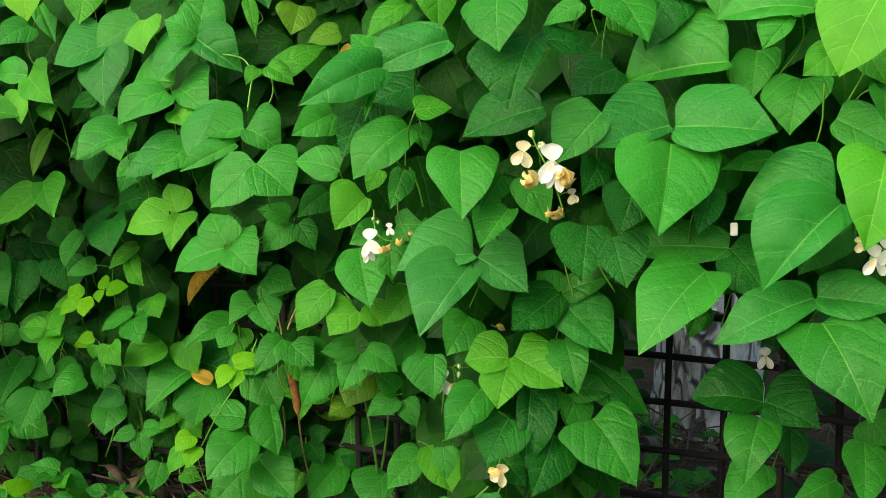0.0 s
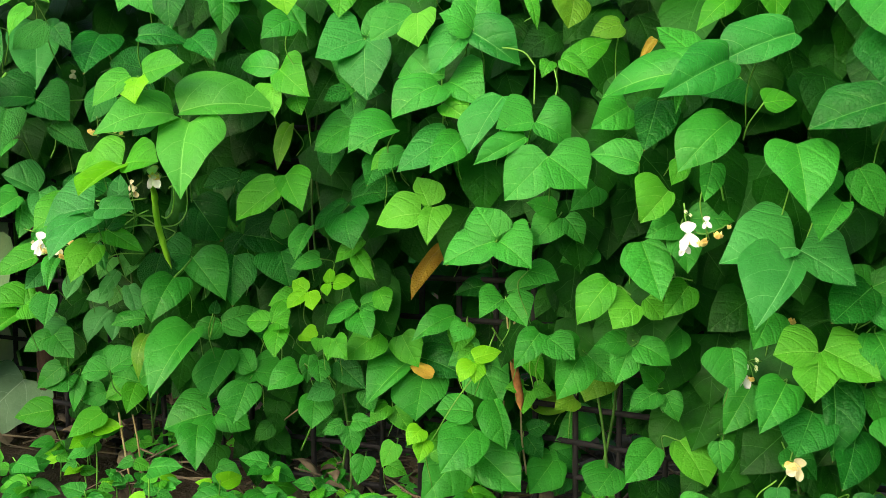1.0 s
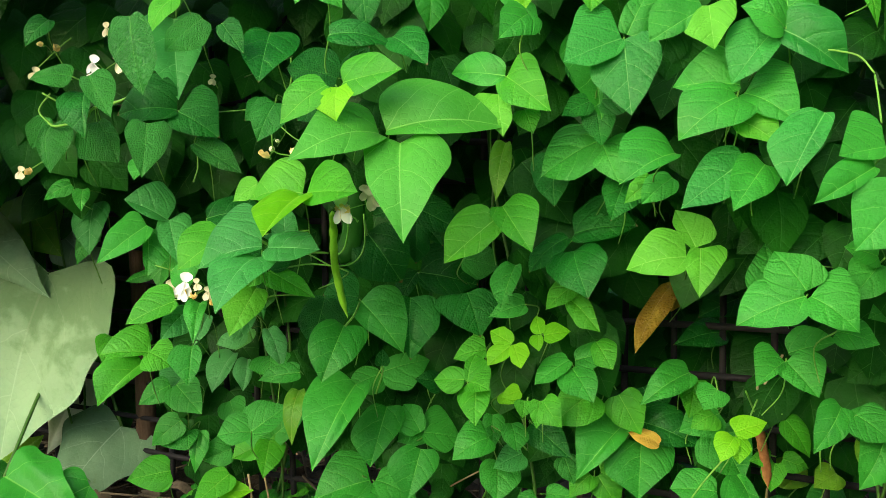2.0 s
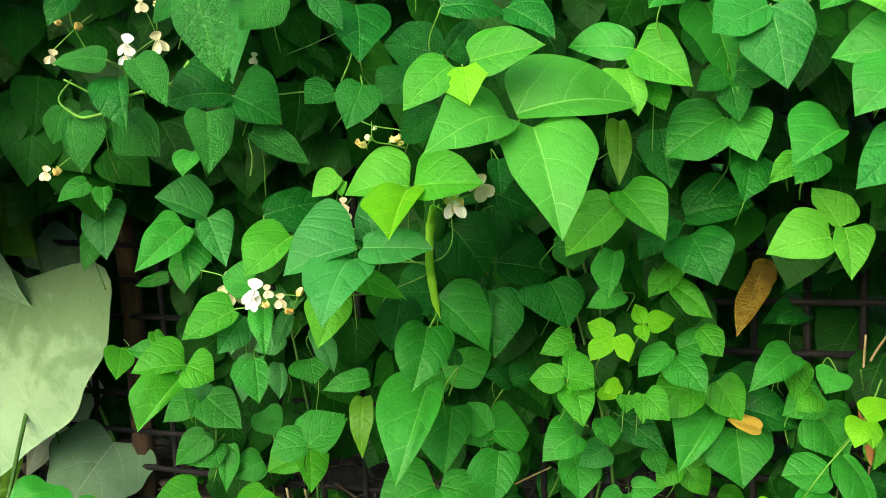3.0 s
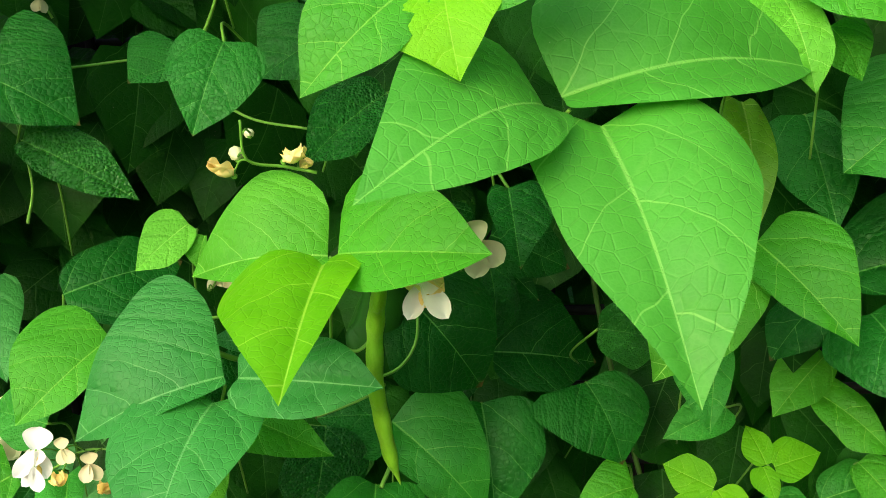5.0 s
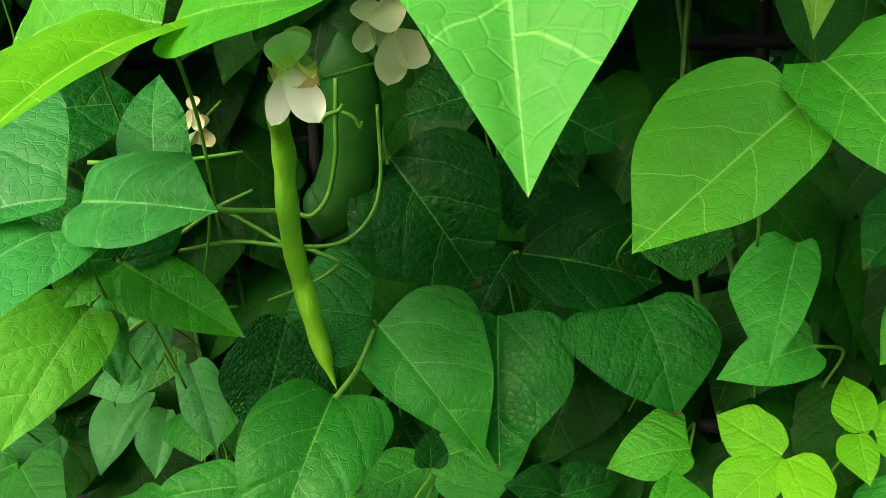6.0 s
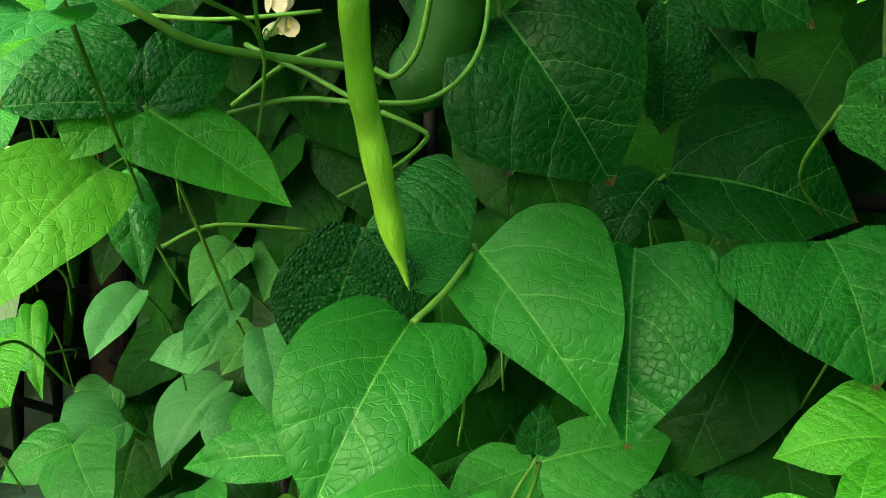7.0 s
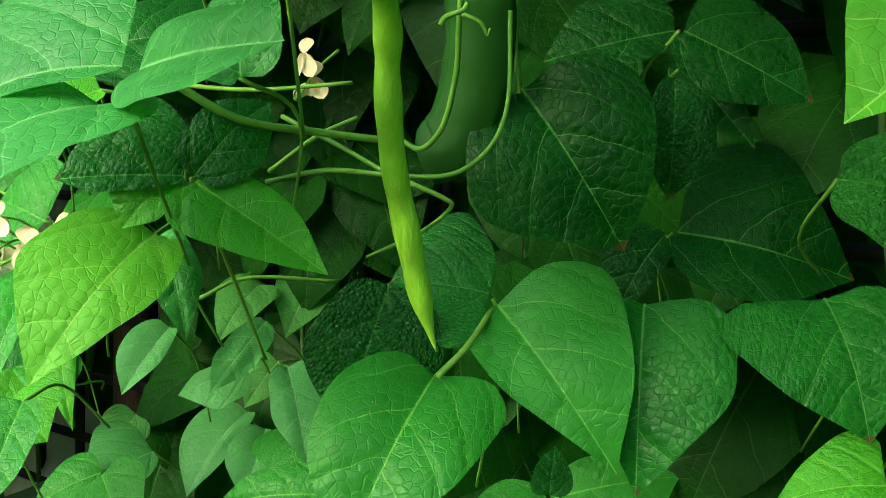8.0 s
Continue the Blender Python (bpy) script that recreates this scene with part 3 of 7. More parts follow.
leaf((-0.4060, 1.1357, 0.6309), (0.013, 0.124, -0.048),
     ((-0.4059, 1.1359, 0.6322), (-0.4254, 1.1503, 0.6412), 0.0092, 0.0106, (-0.26, -0.74, 0.62), 'y', 0.52, 0.57),
     ((-0.4080, 1.1357, 0.6294), (-0.4285, 1.1294, 0.6129), 0.0091, 0.0107, (-0.23, -0.78, 0.58), 'y', 0.43, 0.60),
     ((-0.4042, 1.1354, 0.6310), (-0.3983, 1.1179, 0.6126), 0.0119, 0.0073, (-0.08, -0.74, 0.67), 'y', 0.35, 0.60))
leaf((-0.3795, 1.1329, 0.6408), (0.009, 0.122, -0.020),
     ((-0.3801, 1.1331, 0.6415), (-0.3824, 1.1502, 0.6554), 0.0079, 0.0069, (-0.26, -0.63, 0.73), 'y', 0.39, 0.42),
     ((-0.3766, 1.1323, 0.6402), (-0.3520, 1.1335, 0.6436), 0.0119, 0.0103, (-0.05, -0.73, 0.68), 'y', 0.38, 0.29),
     ((-0.3819, 1.1332, 0.6405), (-0.3820, 1.1201, 0.6279), 0.0049, 0.0085, (-0.21, -0.68, 0.70), 'y', 0.51, 0.34))
leaf((-0.3497, 1.1423, 0.6121), (-0.003, 0.121, -0.049),
     ((-0.3470, 1.1423, 0.6144), (-0.3103, 1.1411, 0.6203), 0.0153, 0.0137, (-0.13, -0.72, 0.69), 'm', 0.56, 0.32),
     ((-0.3525, 1.1433, 0.6147), (-0.3852, 1.1340, 0.5936), 0.0115, 0.0160, (-0.28, -0.64, 0.71), 'm', 0.48, 0.37),
     ((-0.3495, 1.1414, 0.6071), (-0.3335, 1.1087, 0.5828), 0.0161, 0.0199, (-0.27, -0.66, 0.70), 'm', 0.51, 0.28))
leaf((-0.3271, 1.1419, 0.6317), (0.016, 0.111, -0.021),
     ((-0.3271, 1.1419, 0.6317), (-0.3149, 1.1197, 0.6107), 0.0136, 0.0119, (-0.29, -0.74, 0.61), 'l', 0.40, 0.60))
leaf((-0.4473, 1.1362, 0.5965), (0.007, 0.109, -0.035),
     ((-0.4502, 1.1370, 0.5979), (-0.4785, 1.1476, 0.5954), 0.0136, 0.0135, (-0.34, -0.77, 0.54), 'l', 0.45, 0.39),
     ((-0.4468, 1.1360, 0.5959), (-0.4390, 1.1581, 0.6178), 0.0055, 0.0199, (-0.22, -0.65, 0.73), 'l', 0.60, 0.38),
     ((-0.4450, 1.1357, 0.5958), (-0.4272, 1.1221, 0.5913), 0.0194, 0.0113, (-0.31, -0.63, 0.71), 'l', 0.51, 0.35))
leaf((-0.4022, 1.1411, 0.7041), (-0.010, 0.097, -0.049),
     ((-0.4022, 1.1411, 0.7041), (-0.4164, 1.1158, 0.6680), 0.0090, 0.0179, (-0.17, -0.77, 0.61), 'm', 0.36, 0.43))
leaf((-0.6757, 1.1628, 0.7295), (0.014, 0.129, -0.016),
     ((-0.6757, 1.1628, 0.7295), (-0.7146, 1.1403, 0.7015), 0.0116, 0.0297, (0.05, -0.81, 0.58), 'l', 0.60, 0.35))
leaf((-0.7152, 1.1744, 0.6661), (-0.008, 0.106, -0.009),
     ((-0.7276, 1.1767, 0.6668), (-0.7719, 1.1606, 0.6471), 0.0125, 0.0248, (0.01, -0.79, 0.62), 'l', 0.43, 0.21),
     ((-0.7027, 1.1722, 0.6654), (-0.7030, 1.1433, 0.6325), 0.0074, 0.0143, (0.07, -0.75, 0.66), 'm', 0.17, 0.17))
leaf((-0.7225, 1.2060, 0.6540), (-0.001, 0.106, -0.011),
     ((-0.7225, 1.2060, 0.6540), (-0.7452, 1.1810, 0.6280), 0.0171, 0.0121, (0.19, -0.79, 0.59), 'b', 0.49, 0.48))
leaf((-0.7532, 1.2531, 0.7387), (-0.009, 0.094, -0.030),
     ((-0.7541, 1.2533, 0.7388), (-0.7985, 1.2535, 0.7600), 0.0093, 0.0330, (0.24, -0.83, 0.50), 'b', 0.48, 0.50),
     ((-0.7522, 1.2530, 0.7386), (-0.7365, 1.2252, 0.6964), 0.0218, 0.0142, (0.11, -0.81, 0.57), 'b', 0.12, 0.24))
leaf((-0.7724, 1.2453, 0.7312), (0.015, 0.130, -0.039),
     ((-0.7711, 1.2377, 0.7343), (-0.8135, 1.2064, 0.6996), 0.0149, 0.0244, (0.15, -0.82, 0.55), 'm', 0.28, 0.14),
     ((-0.7736, 1.2529, 0.7281), (-0.7686, 1.2255, 0.6834), 0.0199, 0.0074, (0.19, -0.83, 0.53), 'm', 0.46, 0.51))
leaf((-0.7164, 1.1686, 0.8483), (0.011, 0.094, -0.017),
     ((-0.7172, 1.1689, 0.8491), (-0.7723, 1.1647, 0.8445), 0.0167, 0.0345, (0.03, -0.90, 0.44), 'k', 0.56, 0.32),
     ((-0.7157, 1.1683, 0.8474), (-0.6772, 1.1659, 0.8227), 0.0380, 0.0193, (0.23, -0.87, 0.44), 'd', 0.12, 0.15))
leaf((-0.7356, 1.1351, 0.8364), (-0.015, 0.099, -0.011),
     ((-0.7356, 1.1351, 0.8364), (-0.7346, 1.1087, 0.7886), 0.0210, 0.0197, (0.36, -0.82, 0.46), 'c', 0.17, 0.30))
leaf((-0.7315, 1.0850, 0.9264), (-0.016, 0.111, -0.033),
     ((-0.7315, 1.0850, 0.9264), (-0.7139, 1.0544, 0.8589), 0.0211, 0.0222, (-0.31, -0.89, 0.33), 'c', 0.60, 0.20))
leaf((-0.6149, 1.1002, 0.9132), (0.020, 0.121, -0.036),
     ((-0.6149, 1.1002, 0.9132), (-0.6166, 1.0473, 0.8680), 0.0281, 0.0202, (0.22, -0.64, 0.74), 'd', 0.18, 0.42))
leaf((-0.7030, 1.1735, 0.8178), (0.019, 0.115, -0.042),
     ((-0.7030, 1.1735, 0.8178), (-0.6562, 1.1618, 0.7892), 0.0172, 0.0098, (0.04, -0.90, 0.43), 'c', 0.33, 0.41))
leaf((-0.5527, 1.0678, 0.8722), (-0.009, 0.122, -0.002),
     ((-0.5546, 1.0681, 0.8723), (-0.5975, 1.0717, 0.8817), 0.0194, 0.0255, (0.04, -0.87, 0.50), 'x', 0.50, 0.48),
     ((-0.5509, 1.0674, 0.8721), (-0.5276, 1.0801, 0.8992), 0.0069, 0.0193, (-0.05, -0.89, 0.46), 'x', 0.35, 0.28))
leaf((-0.6982, 1.1914, 0.7450), (-0.019, 0.113, -0.040),
     ((-0.6982, 1.1914, 0.7450), (-0.6450, 1.2124, 0.7516), 0.0185, 0.0248, (0.23, -0.78, 0.59), 'd', 0.55, 0.46))
leaf((-0.7886, 1.1402, 0.8798), (0.008, 0.090, -0.013),
     ((-0.7886, 1.1402, 0.8798), (-0.7629, 1.1188, 0.8419), 0.0205, 0.0100, (-0.02, -0.88, 0.48), 'c', 0.28, 0.18))
leaf((-0.8637, 1.2241, 0.8441), (0.001, 0.115, -0.026),
     ((-0.8637, 1.2241, 0.8441), (-0.8713, 1.2063, 0.8133), 0.0124, 0.0128, (0.22, -0.87, 0.45), 'c', 0.52, 0.43))
leaf((-0.8293, 1.2096, 0.8373), (0.007, 0.123, -0.046),
     ((-0.8051, 1.2084, 0.8392), (-0.7819, 1.1935, 0.7992), 0.0094, 0.0335, (0.23, -0.86, 0.46), 'c', 0.43, 0.60),
     ((-0.8534, 1.2107, 0.8354), (-0.8433, 1.1774, 0.7899), 0.0291, 0.0080, (-0.17, -0.81, 0.56), 'c', 0.50, 0.46))
leaf((-0.6722, 1.0949, 0.9251), (-0.006, 0.098, -0.027),
     ((-0.6722, 1.0949, 0.9251), (-0.7015, 1.0792, 0.8962), 0.0202, 0.0111, (0.13, -0.92, 0.36), 'c', 0.45, 0.60))
leaf((-0.5520, 1.1086, 0.8296), (0.004, 0.106, -0.011),
     ((-0.5520, 1.1086, 0.8296), (-0.5862, 1.1014, 0.8055), 0.0127, 0.0164, (-0.17, -0.86, 0.49), 'x', 0.57, 0.46))
leaf((-0.5694, 1.1389, 0.8541), (-0.020, 0.096, -0.043),
     ((-0.5694, 1.1389, 0.8541), (-0.6003, 1.1391, 0.8379), 0.0152, 0.0251, (-0.25, -0.85, 0.46), 'd', 0.37, 0.48))
leaf((-0.6317, 1.1915, 0.8469), (-0.016, 0.114, -0.016),
     ((-0.6317, 1.1915, 0.8469), (-0.6583, 1.1886, 0.8388), 0.0075, 0.0199, (-0.03, -0.90, 0.43), 'd', 0.24, 0.60))
leaf((-0.3249, 1.0076, 0.8983), (-0.006, 0.118, -0.032),
     ((-0.3249, 1.0075, 0.8969), (-0.3220, 0.9858, 0.8383), 0.0278, 0.0286, (-0.26, -0.91, 0.32), 'e', 0.23, 0.30),
     ((-0.3270, 1.0075, 0.8977), (-0.3727, 0.9971, 0.8795), 0.0137, 0.0401, (0.01, -0.88, 0.48), 'e', 0.53, 0.17),
     ((-0.3227, 1.0079, 0.9003), (-0.3035, 1.0214, 0.9367), 0.0121, 0.0136, (-0.07, -0.92, 0.38), 'm', 0.39, 0.52))
leaf((-0.2734, 0.9596, 0.9155), (0.003, 0.092, -0.033),
     ((-0.2714, 0.9598, 0.9165), (-0.2703, 0.9442, 0.8840), 0.0196, 0.0215, (-0.31, -0.86, 0.40), 'f', 0.15, 0.38),
     ((-0.2754, 0.9595, 0.9145), (-0.3156, 0.9531, 0.8903), 0.0082, 0.0220, (0.01, -0.97, 0.24), 'm', 0.48, 0.57))
leaf((-0.2254, 0.9490, 0.8986), (-0.018, 0.120, -0.017),
     ((-0.2242, 0.9491, 0.8990), (-0.1780, 0.9364, 0.8661), 0.0290, 0.0104, (-0.12, -0.97, 0.21), 'e', 0.36, 0.30),
     ((-0.2266, 0.9489, 0.8982), (-0.2584, 0.9416, 0.8592), 0.0127, 0.0262, (-0.30, -0.87, 0.40), 'e', 0.44, 0.33))
leaf((-0.2496, 0.9560, 0.8553), (0.014, 0.125, -0.023),
     ((-0.2471, 0.9621, 0.8599), (-0.2923, 0.9825, 0.8590), 0.0087, 0.0292, (-0.40, -0.87, 0.28), 'm', 0.38, 0.36),
     ((-0.2521, 0.9499, 0.8506), (-0.2956, 0.9422, 0.8196), 0.0210, 0.0259, (-0.20, -0.85, 0.49), 'm', 0.12, 0.48))
leaf((-0.2437, 0.9620, 0.8537), (-0.014, 0.102, -0.018),
     ((-0.2437, 0.9620, 0.8537), (-0.2101, 0.9363, 0.8301), 0.0355, 0.0115, (-0.27, -0.82, 0.50), 'm', 0.12, 0.40))
leaf((-0.2483, 0.9552, 0.8333), (0.007, 0.118, -0.045),
     ((-0.2483, 0.9552, 0.8333), (-0.2258, 0.9358, 0.8171), 0.0150, 0.0115, (-0.30, -0.79, 0.54), 'f', 0.53, 0.31))
leaf((-0.1942, 0.9348, 0.8386), (-0.015, 0.119, -0.046),
     ((-0.1942, 0.9348, 0.8386), (-0.2249, 0.9176, 0.7880), 0.0093, 0.0257, (-0.27, -0.85, 0.45), 'e', 0.25, 0.60))
leaf((-0.2439, 0.9567, 0.8046), (0.000, 0.108, -0.009),
     ((-0.2439, 0.9567, 0.8046), (-0.2920, 0.9455, 0.7706), 0.0159, 0.0214, (-0.15, -0.86, 0.49), 'e', 0.40, 0.29))
leaf((-0.2928, 0.9657, 0.8101), (-0.016, 0.120, -0.033),
     ((-0.2928, 0.9657, 0.8101), (-0.3370, 0.9465, 0.7881), 0.0077, 0.0319, (0.05, -0.80, 0.60), 'm', 0.27, 0.38))
leaf((-0.2877, 1.0001, 0.7904), (0.007, 0.097, -0.019),
     ((-0.2877, 1.0001, 0.7904), (-0.3127, 0.9924, 0.7706), 0.0120, 0.0122, (-0.10, -0.88, 0.47), 'm', 0.36, 0.46))
leaf((-0.2660, 1.0170, 0.7313), (0.010, 0.118, -0.012),
     ((-0.2723, 1.0164, 0.7266), (-0.3184, 1.0275, 0.7149), 0.0150, 0.0274, (-0.32, -0.83, 0.46), 'f', 0.29, 0.32),
     ((-0.2646, 1.0174, 0.7341), (-0.2776, 1.0377, 0.7624), 0.0082, 0.0214, (-0.18, -0.84, 0.52), 'f', 0.60, 0.28),
     ((-0.2610, 1.0174, 0.7332), (-0.2660, 0.9959, 0.6971), 0.0209, 0.0106, (-0.19, -0.83, 0.52), 'f', 0.12, 0.36))
leaf((-0.1995, 0.9434, 0.7076), (0.005, 0.111, -0.016),
     ((-0.2000, 0.9437, 0.7103), (-0.2188, 0.9632, 0.7371), 0.0202, 0.0209, (-0.22, -0.86, 0.47), 'm', 0.60, 0.18),
     ((-0.2013, 0.9432, 0.7062), (-0.2497, 0.9485, 0.6837), 0.0193, 0.0249, (-0.35, -0.73, 0.59), 'm', 0.29, 0.52),
     ((-0.1972, 0.9433, 0.7062), (-0.1685, 0.9227, 0.6830), 0.0303, 0.0160, (-0.17, -0.83, 0.53), 'm', 0.12, 0.36))
leaf((-0.1885, 1.0242, 0.6420), (-0.015, 0.117, -0.043),
     ((-0.1902, 1.0239, 0.6397), (-0.2152, 1.0140, 0.6212), 0.0046, 0.0251, (-0.09, -0.82, 0.56), 'm', 0.27, 0.13),
     ((-0.1883, 1.0239, 0.6397), (-0.1683, 1.0026, 0.6147), 0.0228, 0.0131, (-0.29, -0.83, 0.48), 'm', 0.39, 0.23),
     ((-0.1869, 1.0248, 0.6465), (-0.1478, 1.0244, 0.6557), 0.0188, 0.0064, (-0.15, -0.79, 0.59), 'm', 0.45, 0.52))
leaf((-0.2410, 1.1423, 0.6024), (-0.001, 0.109, -0.044),
     ((-0.2410, 1.1423, 0.6024), (-0.2897, 1.1237, 0.5764), 0.0156, 0.0186, (-0.04, -0.77, 0.64), 'm', 0.30, 0.20))
leaf((-0.2862, 1.1851, 0.5376), (-0.011, 0.119, -0.018),
     ((-0.2786, 1.1771, 0.5243), (-0.2866, 1.1413, 0.4806), 0.0341, 0.0349, (-0.12, -0.76, 0.64), 'm', 0.20, 0.41),
     ((-0.2906, 1.1892, 0.5434), (-0.3441, 1.1511, 0.4966), 0.0113, 0.0367, (0.02, -0.78, 0.62), 'm', 0.41, 0.31),
     ((-0.2895, 1.1890, 0.5451), (-0.2248, 1.1612, 0.5252), 0.0261, 0.0180, (-0.14, -0.77, 0.62), 'd', 0.48, 0.40))
leaf((-0.2194, 1.0564, 0.5679), (-0.001, 0.117, -0.031),
     ((-0.2204, 1.0562, 0.5664), (-0.2352, 1.0426, 0.5495), 0.0080, 0.0148, (-0.10, -0.73, 0.68), 'y', 0.51, 0.35),
     ((-0.2203, 1.0567, 0.5711), (-0.1910, 1.0630, 0.5776), 0.0128, 0.0105, (0.02, -0.77, 0.64), 'y', 0.20, 0.39),
     ((-0.2175, 1.0562, 0.5663), (-0.2198, 1.0420, 0.5477), 0.0108, 0.0079, (-0.05, -0.79, 0.61), 'y', 0.39, 0.45))
leaf((-0.2217, 1.1090, 0.5002), (-0.001, 0.107, -0.012),
     ((-0.2217, 1.1090, 0.5002), (-0.2628, 1.1155, 0.5007), 0.0171, 0.0215, (-0.11, -0.73, 0.67), 'm', 0.34, 0.60))
leaf((-0.1127, 1.1891, 0.4841), (-0.017, 0.123, -0.049),
     ((-0.1127, 1.1891, 0.4841), (-0.1560, 1.1923, 0.4848), 0.0141, 0.0209, (-0.04, -0.72, 0.69), 'q', 0.54, 0.50))
leaf((-0.5602, 1.2257, 0.5721), (-0.007, 0.129, -0.039),
     ((-0.5602, 1.2257, 0.5721), (-0.5981, 1.1652, 0.5006), 0.0158, 0.0421, (0.04, -0.77, 0.63), 'm', 0.14, 0.24))
leaf((-0.5322, 1.2686, 0.5368), (-0.006, 0.097, -0.008),
     ((-0.5322, 1.2686, 0.5368), (-0.5474, 1.2266, 0.4841), 0.0218, 0.0271, (0.11, -0.79, 0.60), 'm', 0.15, 0.60))
leaf((-0.4947, 1.2486, 0.5090), (-0.013, 0.106, -0.033),
     ((-0.4963, 1.2627, 0.5108), (-0.5149, 1.2812, 0.5365), 0.0217, 0.0125, (0.01, -0.81, 0.59), 'm', 0.45, 0.60),
     ((-0.4933, 1.2627, 0.5107), (-0.4545, 1.2726, 0.5015), 0.0331, 0.0188, (0.33, -0.73, 0.60), 'm', 0.36, 0.55),
     ((-0.4946, 1.2203, 0.5056), (-0.5067, 1.1882, 0.4643), 0.0202, 0.0287, (0.16, -0.80, 0.58), 'm', 0.18, 0.49))
leaf((-0.5490, 1.2734, 0.4547), (-0.012, 0.112, -0.032),
     ((-0.5520, 1.2733, 0.4547), (-0.6117, 1.2617, 0.4370), 0.0228, 0.0421, (-0.05, -0.76, 0.65), 'm', 0.46, 0.31),
     ((-0.5460, 1.2734, 0.4547), (-0.5012, 1.2603, 0.4374), 0.0241, 0.0214, (0.05, -0.72, 0.69), 'm', 0.37, 0.44))
leaf((-0.4151, 1.1901, 0.5335), (0.018, 0.108, -0.014),
     ((-0.4263, 1.1891, 0.5267), (-0.4625, 1.1781, 0.5074), 0.0187, 0.0241, (-0.12, -0.75, 0.65), 'm', 0.27, 0.12),
     ((-0.4040, 1.1911, 0.5403), (-0.3992, 1.1750, 0.5168), 0.0146, 0.0123, (0.15, -0.80, 0.58), 'm', 0.56, 0.45))
leaf((-0.4162, 1.2472, 0.4848), (-0.019, 0.124, -0.020),
     ((-0.4162, 1.2472, 0.4848), (-0.4172, 1.2201, 0.4490), 0.0236, 0.0206, (0.09, -0.79, 0.60), 'm', 0.38, 0.43))
leaf((-0.7866, 1.2696, 0.5930), (-0.008, 0.112, -0.049),
     ((-0.7857, 1.2700, 0.5966), (-0.8341, 1.2602, 0.5955), 0.0078, 0.0313, (0.14, -0.75, 0.64), 'l', 0.57, 0.27),
     ((-0.7904, 1.2690, 0.5858), (-0.8264, 1.2265, 0.5489), 0.0093, 0.0285, (0.30, -0.76, 0.58), 'l', 0.17, 0.54),
     ((-0.7838, 1.2697, 0.5965), (-0.7582, 1.2612, 0.5829), 0.0240, 0.0216, (0.11, -0.73, 0.67), 'l', 0.22, 0.40))
leaf((-0.6739, 1.2513, 0.5152), (-0.014, 0.118, -0.027),
     ((-0.6727, 1.2513, 0.5158), (-0.6373, 1.2663, 0.5386), 0.0297, 0.0152, (-0.12, -0.73, 0.67), 'm', 0.28, 0.44),
     ((-0.6752, 1.2514, 0.5145), (-0.7105, 1.2523, 0.5105), 0.0143, 0.0240, (-0.09, -0.76, 0.65), 'm', 0.47, 0.47))
leaf((-0.7132, 1.1765, 0.6226), (0.016, 0.118, -0.003),
     ((-0.7132, 1.1765, 0.6226), (-0.7107, 1.1486, 0.5907), 0.0112, 0.0213, (0.12, -0.74, 0.66), 'm', 0.42, 0.28))
leaf((0.1572, 0.6839, 0.8087), (0.014, 0.095, -0.008),
     ((0.1567, 0.6830, 0.8009), (0.1411, 0.6428, 0.7433), 0.0346, 0.0372, (0.14, -0.83, 0.54), 'm', 0.12, 0.35),
     ((0.1556, 0.6843, 0.8132), (0.1035, 0.6778, 0.7988), 0.0093, 0.0371, (-0.01, -0.90, 0.44), 'e', 0.47, 0.30),
     ((0.1594, 0.6843, 0.8121), (0.2226, 0.6666, 0.8077), 0.0334, 0.0201, (-0.21, -0.87, 0.45), 'e', 0.43, 0.33))
leaf((0.1980, 0.6993, 0.8554), (0.008, 0.097, -0.043),
     ((0.1980, 0.6993, 0.8554), (0.1319, 0.7306, 0.8437), 0.0118, 0.0516, (-0.45, -0.76, 0.47), 'm', 0.31, 0.52))
leaf((0.2677, 0.6208, 0.8892), (-0.008, 0.122, -0.031),
     ((0.2677, 0.6208, 0.8892), (0.2431, 0.6181, 0.8403), 0.0193, 0.0320, (-0.43, -0.87, 0.26), 'f', 0.35, 0.33))
leaf((0.2334, 0.6591, 0.8832), (0.002, 0.110, -0.018),
     ((0.2403, 0.6585, 0.8857), (0.1841, 0.6787, 0.8814), 0.0101, 0.0190, (-0.33, -0.84, 0.42), 'm', 0.52, 0.51),
     ((0.2266, 0.6598, 0.8807), (0.2076, 0.6543, 0.8600), 0.0057, 0.0141, (-0.11, -0.93, 0.35), 'm', 0.36, 0.55))
leaf((0.2228, 0.7203, 0.8644), (-0.003, 0.093, -0.002),
     ((0.2228, 0.7203, 0.8644), (0.2158, 0.7067, 0.8298), 0.0168, 0.0185, (-0.19, -0.90, 0.39), 'm', 0.12, 0.60))
leaf((0.2522, 0.6691, 0.8391), (0.003, 0.091, -0.040),
     ((0.2480, 0.7001, 0.8437), (0.2364, 0.6870, 0.8058), 0.0223, 0.0238, (-0.39, -0.83, 0.41), 'm', 0.12, 0.30),
     ((0.2637, 0.6780, 0.8166), (0.2971, 0.6589, 0.7962), 0.0184, 0.0140, (-0.31, -0.89, 0.32), 'm', 0.21, 0.38),
     ((0.2448, 0.6291, 0.8569), (0.2245, 0.6284, 0.8418), 0.0152, 0.0112, (-0.18, -0.94, 0.28), 'l', 0.16, 0.31))
